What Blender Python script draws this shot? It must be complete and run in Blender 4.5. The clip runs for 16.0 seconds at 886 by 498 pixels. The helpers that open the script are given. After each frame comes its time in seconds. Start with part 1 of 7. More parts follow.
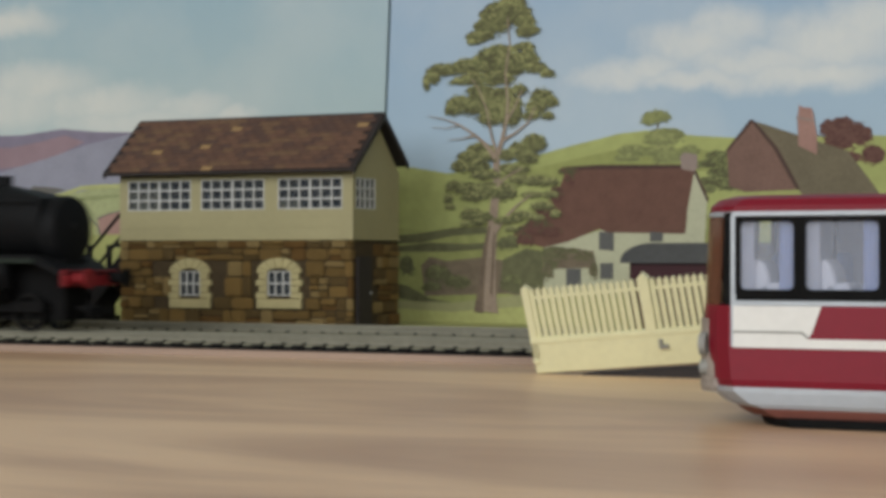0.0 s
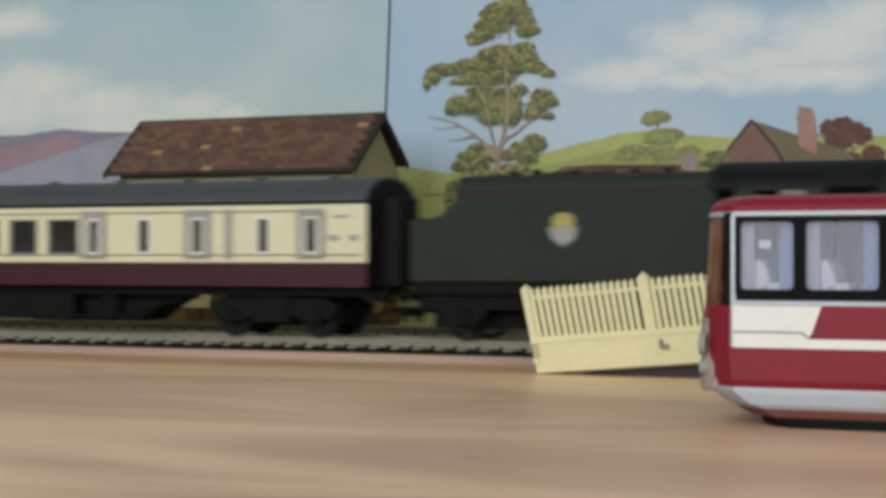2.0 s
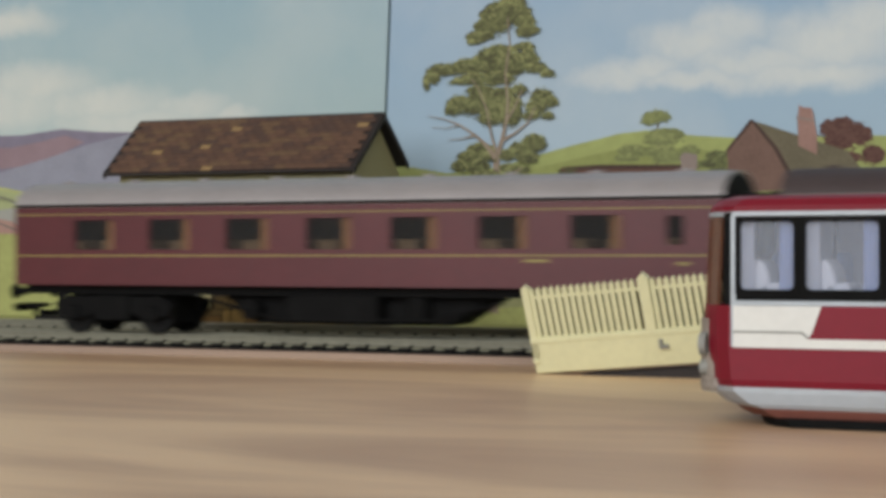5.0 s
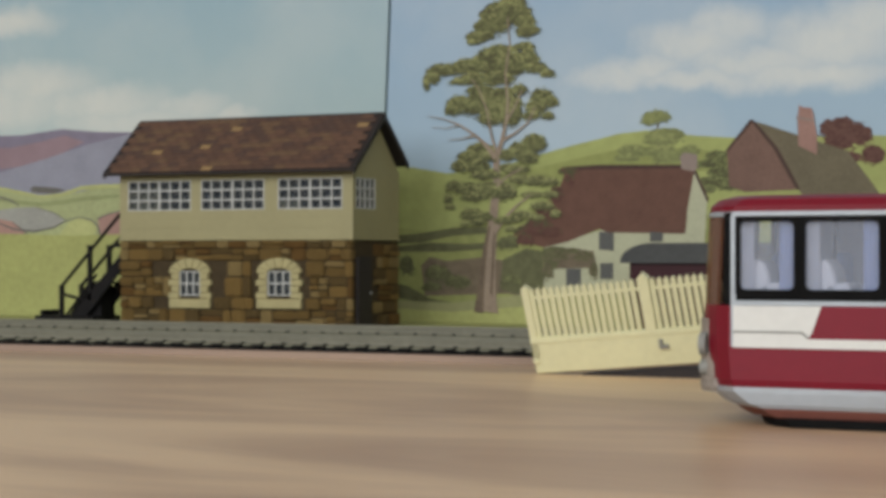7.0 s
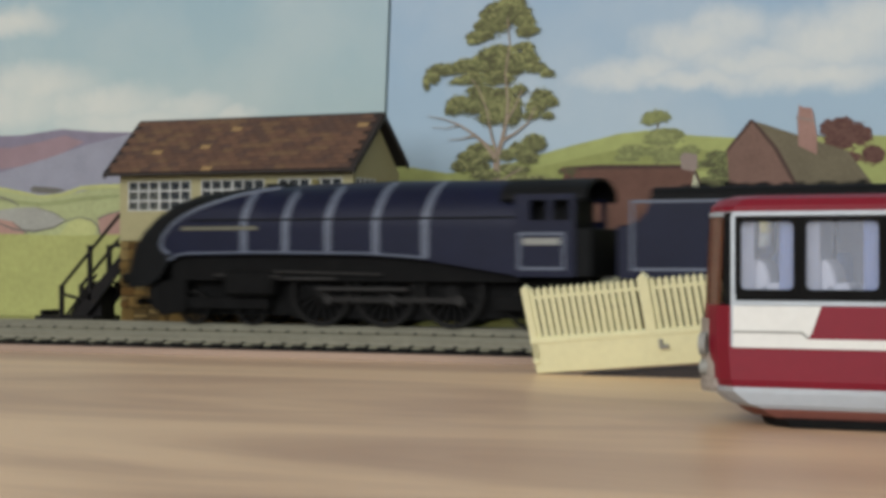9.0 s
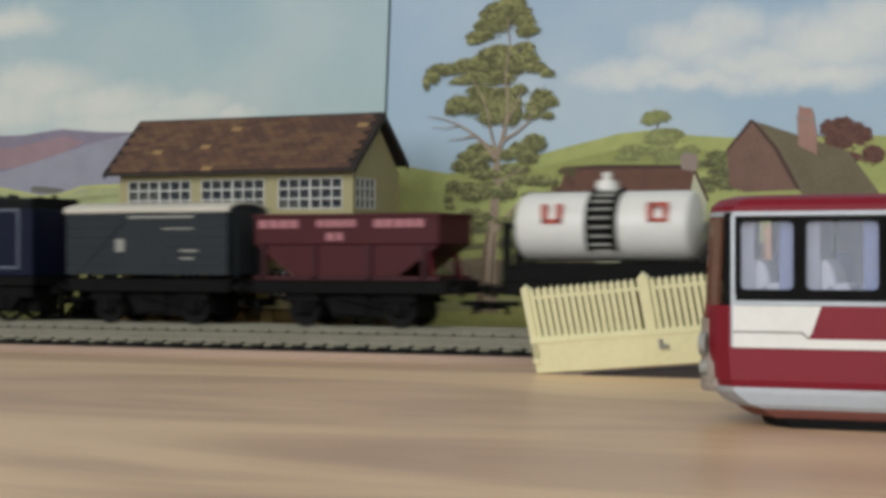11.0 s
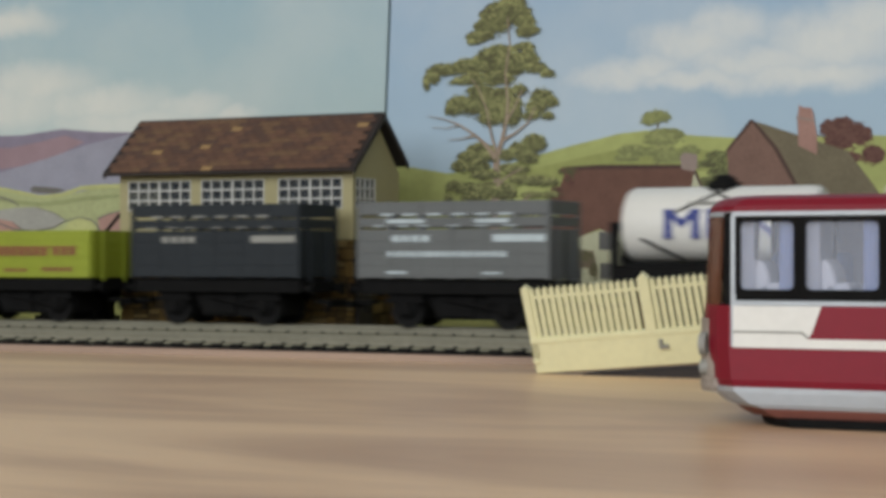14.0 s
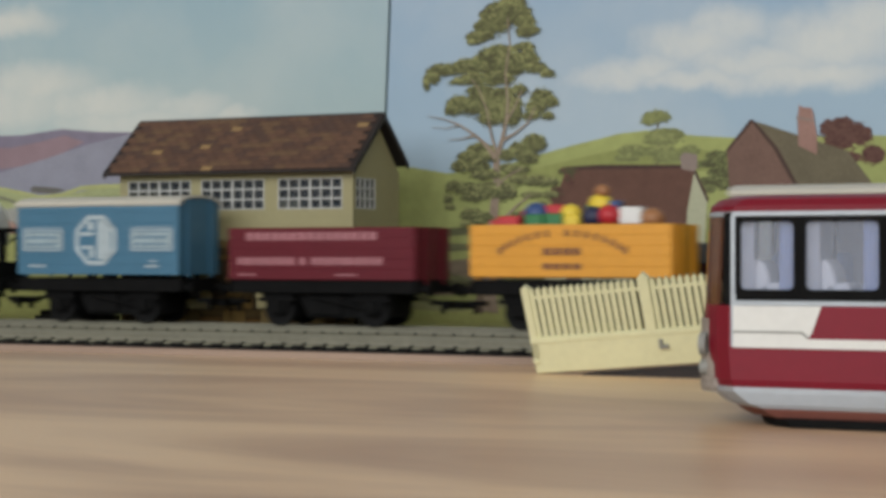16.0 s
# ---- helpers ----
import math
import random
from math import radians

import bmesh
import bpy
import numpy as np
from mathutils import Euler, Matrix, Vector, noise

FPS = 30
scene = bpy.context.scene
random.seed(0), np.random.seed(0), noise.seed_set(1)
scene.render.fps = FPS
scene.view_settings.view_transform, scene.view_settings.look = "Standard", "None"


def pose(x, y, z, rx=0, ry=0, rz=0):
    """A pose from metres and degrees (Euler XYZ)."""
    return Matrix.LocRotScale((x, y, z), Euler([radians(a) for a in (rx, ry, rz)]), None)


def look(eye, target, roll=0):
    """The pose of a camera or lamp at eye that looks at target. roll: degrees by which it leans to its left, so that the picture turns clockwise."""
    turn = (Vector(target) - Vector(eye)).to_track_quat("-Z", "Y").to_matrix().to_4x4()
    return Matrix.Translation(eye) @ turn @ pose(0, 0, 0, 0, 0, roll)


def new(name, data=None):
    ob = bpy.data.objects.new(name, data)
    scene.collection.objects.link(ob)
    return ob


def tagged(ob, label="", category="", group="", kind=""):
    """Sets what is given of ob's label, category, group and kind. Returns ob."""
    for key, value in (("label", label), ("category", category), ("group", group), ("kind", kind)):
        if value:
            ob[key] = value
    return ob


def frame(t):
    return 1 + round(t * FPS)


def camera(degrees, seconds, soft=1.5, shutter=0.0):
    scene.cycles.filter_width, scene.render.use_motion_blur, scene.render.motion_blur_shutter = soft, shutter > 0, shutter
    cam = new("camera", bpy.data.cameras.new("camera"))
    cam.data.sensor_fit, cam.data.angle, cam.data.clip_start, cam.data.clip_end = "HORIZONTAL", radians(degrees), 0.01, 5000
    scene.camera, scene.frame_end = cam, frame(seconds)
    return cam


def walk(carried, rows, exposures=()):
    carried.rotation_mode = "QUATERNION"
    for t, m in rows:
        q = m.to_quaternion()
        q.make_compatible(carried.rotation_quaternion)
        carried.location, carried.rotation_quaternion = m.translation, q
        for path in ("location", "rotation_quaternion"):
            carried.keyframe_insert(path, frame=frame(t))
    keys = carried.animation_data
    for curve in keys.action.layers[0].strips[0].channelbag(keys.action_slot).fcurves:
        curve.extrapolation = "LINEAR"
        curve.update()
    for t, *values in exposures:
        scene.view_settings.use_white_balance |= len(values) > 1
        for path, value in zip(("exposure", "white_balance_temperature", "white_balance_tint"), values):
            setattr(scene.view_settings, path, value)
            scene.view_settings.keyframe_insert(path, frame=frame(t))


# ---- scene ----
# model railway on a wooden table, near 1:76, sized and placed to the camera's view
cam = camera(27.5, 16.0, soft=4.0, shutter=0.5)
EYE = (0.0, 0.0, 0.0325)
AIM = pose(*EYE, 90.25, 0, 25)
walk(cam, [(0.0, AIM), (16.0, AIM)], [(0.0, -0.27), (0.5, -0.18), (1.0, -0.07), (1.5, -0.06), (2.0, -0.15), (2.5, -0.23), (3.5, -0.22), (4.2, -0.18), (6.3, -0.3), (8.4, -0.28), (9.0, -0.17), (9.2, -0.17), (11.3, -0.2), (12.5, -0.25), (14.5, -0.22), (16.0, -0.27)])

RAIL = 0.0065          # top of the rails above the table
Y_FRONT = 0.5225       # middle of the track nearer the eye
Y_BACK = 0.605         # middle of the track by the signal box

world = bpy.data.worlds.new("world")
scene.world = world
world.use_nodes = True
sky = world.node_tree.nodes.new("ShaderNodeTexSky")
sky.sky_type = "NISHITA"
sky.sun_disc = False
sky.sun_elevation, sky.sun_rotation = radians(35), radians(215)
world.node_tree.links.new(sky.outputs[0], world.node_tree.nodes["Background"].inputs[0])
world.node_tree.nodes["Background"].inputs[1].default_value = 0.12


def window_lamp(name, place, target, w, h, power, colour):
    lamp = bpy.data.lights.new(name, "AREA")
    lamp.shape, lamp.size, lamp.size_y = "RECTANGLE", w, h
    lamp.energy, lamp.color = power, colour
    ob = new(name, lamp)
    ob.matrix_world = look(place, target)
    return ob


# Both windows are unseen; the second is added, balanced to soften the shadows.
window_lamp("window_light_1", (-0.8, -1.58, 0.85), (-0.75, 0.6, 0.35), 1.5, 1.2, 36.5, (0.965, 0.97, 0.965))
window_lamp("fill_light", (1.15, -1.58, 0.85), (1.0, 0.6, 0.35), 1.3, 1.2, 28.5, (0.965, 0.97, 0.965))


# ---- materials ----
def mat(name, base, rough=0.5, metal=0.0, var=0.12, scale=60.0, bump=0.0, bscale=400.0, spec=0.4, stretch=(1, 1, 1), dirt=0.0):
    """Paint or plastic with mottling at two sizes, a little dirt and relief."""
    m = bpy.data.materials.new(name)
    m.use_nodes = True
    nt = m.node_tree
    b = nt.nodes["Principled BSDF"]
    b.inputs["Roughness"].default_value = rough
    b.inputs["Metallic"].default_value = metal
    b.inputs["Specular IOR Level"].default_value = spec
    tc = nt.nodes.new("ShaderNodeTexCoord")
    mp = nt.nodes.new("ShaderNodeMapping")
    mp.inputs["Scale"].default_value = stretch
    nt.links.new(tc.outputs["Object"], mp.inputs[0])
    n1 = nt.nodes.new("ShaderNodeTexNoise")
    n1.inputs["Scale"].default_value, n1.inputs["Detail"].default_value = scale, 6
    n2 = nt.nodes.new("ShaderNodeTexNoise")
    n2.inputs["Scale"].default_value, n2.inputs["Detail"].default_value = scale * 9, 3
    nt.links.new(mp.outputs[0], n1.inputs["Vector"])
    nt.links.new(mp.outputs[0], n2.inputs["Vector"])
    add = nt.nodes.new("ShaderNodeMath")
    add.operation = "ADD"
    nt.links.new(n1.outputs["Fac"], add.inputs[0])
    nt.links.new(n2.outputs["Fac"], add.inputs[1])
    rmp = nt.nodes.new("ShaderNodeValToRGB")
    rmp.color_ramp.elements[0].position, rmp.color_ramp.elements[1].position = 0.7 / 2, 1.3 / 2
    half = nt.nodes.new("ShaderNodeMath")
    half.operation = "MULTIPLY"
    half.inputs[1].default_value = 0.5
    nt.links.new(add.outputs[0], half.inputs[0])
    nt.links.new(half.outputs[0], rmp.inputs[0])
    lo = [c * (1 - var - dirt) for c in base]
    hi = [min(1, c * (1 + var)) for c in base]
    rmp.color_ramp.elements[0].color = (*lo, 1)
    rmp.color_ramp.elements[1].color = (*hi, 1)
    nt.links.new(rmp.outputs[0], b.inputs["Base Color"])
    if bump:
        bp = nt.nodes.new("ShaderNodeBump")
        bp.inputs["Strength"].default_value = bump
        bp.inputs["Distance"].default_value = 0.0006
        n3 = nt.nodes.new("ShaderNodeTexNoise")
        n3.inputs["Scale"].default_value = bscale
        nt.links.new(mp.outputs[0], n3.inputs["Vector"])
        nt.links.new(n3.outputs["Fac"], bp.inputs["Height"])
        nt.links.new(bp.outputs[0], b.inputs["Normal"])
    return m


def wood_mat(name, dark, light, rough, grain):
    """Varnished wood: broad slow figure, fine streaks along x, small pores."""
    m = mat(name, light, rough, var=0.08, scale=7, bump=0.08, bscale=50, stretch=(1, 7, 7))
    nt = m.node_tree
    b = nt.nodes["Principled BSDF"]
    ramp = b.inputs["Base Color"].links[0].from_node
    tc = nt.nodes.new("ShaderNodeTexCoord")
    mp = nt.nodes.new("ShaderNodeMapping")
    mp.inputs["Scale"].default_value = (2.4, 9, 9)
    mp.inputs["Rotation"].default_value = (0, 0, radians(14))
    nt.links.new(tc.outputs["Object"], mp.inputs[0])
    nz = nt.nodes.new("ShaderNodeTexNoise")
    nz.inputs["Scale"].default_value, nz.inputs["Detail"].default_value, nz.inputs["Roughness"].default_value = 1.7, 5, 0.55
    nz.inputs["Distortion"].default_value = 1.2
    nt.links.new(mp.outputs[0], nz.inputs["Vector"])
    r2 = nt.nodes.new("ShaderNodeValToRGB")
    r2.color_ramp.elements[0].position, r2.color_ramp.elements[1].position = 0.4, 0.6
    r2.color_ramp.elements[0].color = (*dark, 1)
    r2.color_ramp.elements[1].color = (*light, 1)
    nt.links.new(nz.outputs["Fac"], r2.inputs[0])
    mx = nt.nodes.new("ShaderNodeMix")
    mx.data_type = "RGBA"
    mx.inputs["Factor"].default_value = grain
    nt.links.new(ramp.outputs[0], mx.inputs["A"])
    nt.links.new(r2.outputs[0], mx.inputs["B"])
    nt.links.new(mx.outputs["Result"], b.inputs["Base Color"])
    return m


def tone(r, g, b):
    """A colour named by its everyday 0 to 255 values."""
    return tuple(((c / 255 + 0.055) / 1.055) ** 2.4 for c in (r, g, b))


def paint(r, g, b, var=0.1, rough=0.75, scale=90.0, name="scenic_paint", **more):
    return mat(name, tone(r, g, b), rough, var=var, scale=scale, spec=0.2, **more)


def pane_mat(name, tint, clear, rough=0.08):
    """Thin clear plastic: mostly see-through, with a gloss."""
    m = bpy.data.materials.new(name)
    m.use_nodes = True
    nt = m.node_tree
    b = nt.nodes["Principled BSDF"]
    b.inputs["Base Color"].default_value = (*tint, 1)
    b.inputs["Roughness"].default_value = rough
    tr = nt.nodes.new("ShaderNodeBsdfTransparent")
    mx = nt.nodes.new("ShaderNodeMixShader")
    mx.inputs[0].default_value = clear
    nt.links.new(b.outputs[0], mx.inputs[1])
    nt.links.new(tr.outputs[0], mx.inputs[2])
    nt.links.new(mx.outputs[0], nt.nodes["Material Output"].inputs[0])
    return m


def piece_mat(name, stops, rough=0.8, bump=0.4, bscale=900, scale=300.0):
    """Each piece takes its own colour from the ramp, with grain over it."""
    m = mat(name, (0.5, 0.5, 0.5), rough, var=0.45, scale=scale, bump=bump, bscale=bscale, spec=0.25)
    nt = m.node_tree
    b = nt.nodes["Principled BSDF"]
    grain = b.inputs["Base Color"].links[0].from_node
    info = nt.nodes.new("ShaderNodeObjectInfo")
    r = nt.nodes.new("ShaderNodeValToRGB")
    r.color_ramp.interpolation = "CONSTANT"
    el = r.color_ramp.elements
    while len(el) < len(stops):
        el.new(0.5)
    for e, (p, c) in zip(el, stops):
        e.position, e.color = p, (*c, 1)
    nt.links.new(info.outputs["Random"], r.inputs[0])
    mx = nt.nodes.new("ShaderNodeMix")
    mx.data_type, mx.blend_type = "RGBA", "OVERLAY"
    mx.inputs["Factor"].default_value = 0.6
    nt.links.new(r.outputs[0], mx.inputs["A"])
    nt.links.new(grain.outputs[0], mx.inputs["B"])
    nt.links.new(mx.outputs["Result"], b.inputs["Base Color"])
    return m


WOOD = wood_mat("table_wood", (0.47, 0.302, 0.19), (0.71, 0.50, 0.31), 0.4, 0.9)
# Darker than the table wood, to offset the light on the board's front edge.
BOARD = wood_mat("dimmed_wood", (0.27, 0.195, 0.15), (0.34, 0.25, 0.19), 0.8, 0.6)
PLASTER = mat("room_plaster", (0.72, 0.69, 0.63), 0.9, scale=3)
CARPET = mat("carpet", (0.2, 0.16, 0.13), 0.95, scale=30)
CREAM = mat("cream_plastic", tone(150, 143, 107), 0.55, var=0.05, spec=0.25)
FENCE = mat("pale_yellow_plastic", tone(209, 206, 166), 0.5, var=0.05)
STEEL = mat("rail_steel", (0.19, 0.183, 0.14), 0.6, 0.2, spec=0.25)
ROD_STEEL = mat("rod_steel", (0.022, 0.021, 0.02), 0.55, 0.25, spec=0.2)
SLEEPER = mat("black_sleeper_plastic", (0.006, 0.006, 0.006), 0.75, spec=0.08)
BALLAST = mat("grey_green_underlay", (0.185, 0.18, 0.13), 0.95, var=0.2, scale=120, bump=0.5, bscale=900, spec=0.1)
BLACK = mat("black_plastic", (0.006, 0.006, 0.006), 0.7, var=0.3, scale=150, spec=0.07)
STAIR = mat("dark_iron_plastic", (0.011, 0.01, 0.01), 0.6, spec=0.12)
WHEELS = mat("wheel_black", (0.007, 0.007, 0.007), 0.6, var=0.3, scale=200, spec=0.1)
TYRES = mat("worn_tyre", (0.010, 0.0096, 0.0092), 0.55, 0.2, spec=0.12)
GREEN = mat("dark_green_paint", tone(36, 43, 37), 0.55, var=0.14, spec=0.1)
SMOKE = mat("smokebox_black", tone(20, 21, 22), 0.6, var=0.15, spec=0.08)
BLUE = mat("dark_blue_paint", tone(17, 21, 42), 0.42, var=0.14, spec=0.15)
SILVER = mat("silver_line_paint", tone(84, 91, 106), 0.45, var=0.1)
WHITE = mat("white_paint", tone(206, 206, 201), 0.35, var=0.04)
OFFWHITE = mat("off_white_roof", tone(191, 186, 173), 0.55, var=0.06)
GREY = mat("grey_paint", tone(87, 90, 90), 0.55, var=0.08)
SLATE = mat("dark_slate_paint", tone(37, 42, 46), 0.6, var=0.1, spec=0.2)
LINEGREY = mat("pale_grey_line", tone(132, 132, 126), 0.6)
MAROON = mat("maroon_paint", tone(91, 23, 34), 0.5, var=0.08, spec=0.2)
BUSRED = mat("bus_maroon_paint", tone(113, 19, 36), 0.42, var=0.05, spec=0.28)
CRIMSON = mat("dark_crimson_paint", tone(52, 20, 25), 0.5, var=0.1, spec=0.2)
COACHCREAM = mat("coach_cream_paint", tone(190, 187, 156), 0.42, var=0.04)
COACHRED = mat("coach_maroon_paint", tone(78, 30, 35), 0.4, var=0.1)
RAILBLUE = mat("rail_blue_paint", tone(20, 37, 49), 0.5, var=0.1, spec=0.14)
RAILGREY = mat("rail_grey_paint", tone(128, 136, 128), 0.45, var=0.05)
ROOFGREY = mat("coach_roof_grey", tone(61, 65, 67), 0.6, var=0.1, spec=0.2)
ROOFLIGHT = mat("coach_roof_silver_grey", tone(140, 135, 135), 0.4, var=0.1)
ROOFBROWN = mat("coach_roof_brown_grey", tone(67, 58, 58), 0.6, var=0.1, spec=0.2)
BELLOWS = mat("corridor_black", (0.01, 0.009, 0.009), 0.75, spec=0.12)
VENT = mat("frosted_vent", tone(90, 93, 89), 0.5, var=0.1)
SEAT = mat("brown_seats", tone(125, 102, 76), 0.8, var=0.25, scale=200)
# Dark colour carries the shade inside rooms and vehicles.
SHADE_IN = mat("shaded_inside", tone(33, 32, 32), 0.8)
SALMON = mat("salmon_orange_plastic", tone(176, 126, 82), 0.5, var=0.09)
YELLOW = mat("yellow_plastic", tone(203, 163, 33), 0.45, var=0.06)
LIME = mat("lime_green_plastic", tone(130, 141, 39), 0.45, var=0.07)
ORANGE = mat("orange_plastic", tone(210, 145, 36), 0.45, var=0.06)
SKYBLUE = mat("mid_blue_plastic", tone(63, 107, 132), 0.45, var=0.06)
INKRED = mat("red_lettering", tone(168, 74, 60), 0.55)
INKBROWN = mat("brown_lettering", tone(119, 76, 48), 0.6)
INKBLACK = mat("black_lettering", tone(43, 35, 24), 0.6)
INKBLUE = mat("blue_lettering", tone(41, 54, 123), 0.5)
INKWHITE = mat("white_lettering", tone(168, 180, 184), 0.55)
PANELWHITE = mat("worn_white_panel", tone(146, 162, 168), 0.6, var=0.2, scale=260)
INKPINK = mat("pale_pink_lettering", tone(158, 104, 110), 0.55)
FRONTGREY = mat("scuffed_silver_front", tone(150, 141, 132), 0.55, 0.15, var=0.3, scale=260, bump=0.8, bscale=500)
UNDERTRAY = mat("red_brown_underbody", tone(104, 60, 50), 0.6, var=0.12)
HOPPERRED = mat("hopper_maroon_paint", tone(64, 19, 24), 0.5, var=0.12, spec=0.2)
DULLGREY = mat("dull_grey_strip", tone(104, 102, 96), 0.6)
PLATE = mat("brass_nameplate", tone(92, 90, 74), 0.5, var=0.12)
GLAZING = mat("window_bar_white", tone(178, 178, 172), 0.45, var=0.05)
VANROOF = mat("dark_grey_van_roof", tone(66, 67, 66), 0.7, var=0.15)
GOLD = mat("gold_lettering", tone(142, 131, 70), 0.5)
BRIGHTRED = mat("red_beam_paint", tone(112, 26, 30), 0.5, spec=0.2)
PANE = pane_mat("clear_pane", (0.06, 0.07, 0.08), 0.55)
PANE_COACH = pane_mat("coach_pane", (0.05, 0.05, 0.05), 0.75)
PANE_BUS = pane_mat("bus_pane", (0.5, 0.55, 0.65), 0.8)
PANE_AMBER = pane_mat("amber_pane", (0.16, 0.07, 0.04), 0.25)
BUSGREY = mat("bus_silver_trim", tone(164, 171, 177), 0.3, 0.3, var=0.05)
CURTAIN = mat("white_plastic_interior", tone(192, 195, 210), 0.6, var=0.05)
CURTBLUE = mat("pale_blue_curtain", tone(140, 156, 201), 0.7, var=0.06, scale=150)
STONE = piece_mat("brown_stone", [(0.0, tone(128, 103, 58)), (0.22, tone(142, 114, 64)), (0.45, tone(108, 88, 52)), (0.65, tone(154, 131, 84)), (0.85, tone(118, 88, 46))], bump=1.0, bscale=420)
MORTAR = mat("brown_mortar", tone(62, 50, 30), 0.9, var=0.25, scale=300)
DRESSED = mat("cream_dressed_stone", tone(166, 156, 113), 0.8, var=0.12, scale=250, bump=0.3)
TILE = piece_mat("brown_roof_tile", [(0.0, tone(84, 63, 52)), (0.3, tone(95, 71, 57)), (0.55, tone(78, 60, 52)), (0.78, tone(100, 78, 59)), (0.955, tone(140, 114, 78))])
ROOFEDGE = mat("dark_roof_edge", tone(41, 35, 33), 0.7)

# paints of the backdrop picture
HILL_PURPLE = paint(124, 117, 132)
HILL_PINK = paint(140, 119, 125)
HILL_LILAC = paint(139, 139, 151)
FIELD_PALE = paint(158, 163, 120, var=0.14, scale=40)
FIELD_PINK = paint(160, 128, 118)
MEADOW_LIGHT = paint(157, 159, 101, var=0.12, scale=40)
HILL_GREEN = paint(150, 156, 98, var=0.12, scale=22)
HILL_SHADE = paint(136, 141, 86, var=0.12, scale=30)
MEADOW = paint(138, 142, 88, var=0.16, scale=30)
HEDGE_DARK = paint(92, 92, 66, var=0.3, scale=250)
WALL_SHADE = paint(108, 96, 80, var=0.28, scale=200)
PATH = paint(140, 140, 100)
WALL_CREAM = paint(170, 170, 144, var=0.1)
ROOF_BROWN = paint(98, 71, 61, var=0.16, scale=150)
ROOF_DARK = paint(74, 58, 52, var=0.15)
CHIM_GREY = paint(136, 122, 114)
PANE_DARK = paint(88, 88, 86)
BRICK_DARK = paint(112, 88, 78, var=0.14)
ROOF_OLIVE = paint(104, 96, 78, var=0.14)
CHIM_RED = paint(148, 116, 106, var=0.12)
LEAF_DARK = paint(80, 80, 56, var=0.2)
LEAF_MID = paint(118, 121, 80, var=0.2)
LEAF_LIGHT = paint(146, 146, 98, var=0.2)
BUSH_DARK = paint(86, 60, 54)
BUSH_RED = paint(104, 76, 68)
TRUNK = paint(142, 126, 110, var=0.18)
TRUNK_DARK = paint(106, 92, 78, var=0.2)
FIELD_SUN = paint(170, 172, 118, var=0.12, scale=50)
FIELD_DUSK = paint(140, 146, 104, var=0.12, scale=50)
FIELD_LILAC = paint(150, 149, 142, var=0.12, scale=60)
HEDGE_DUSK = paint(104, 101, 96, var=0.2, scale=120)
FAR_LEAF_DARK = paint(112, 116, 78, var=0.16)
FAR_LEAF = paint(128, 133, 86, var=0.16)
FAR_LEAF_LIGHT = paint(146, 150, 98, var=0.16)


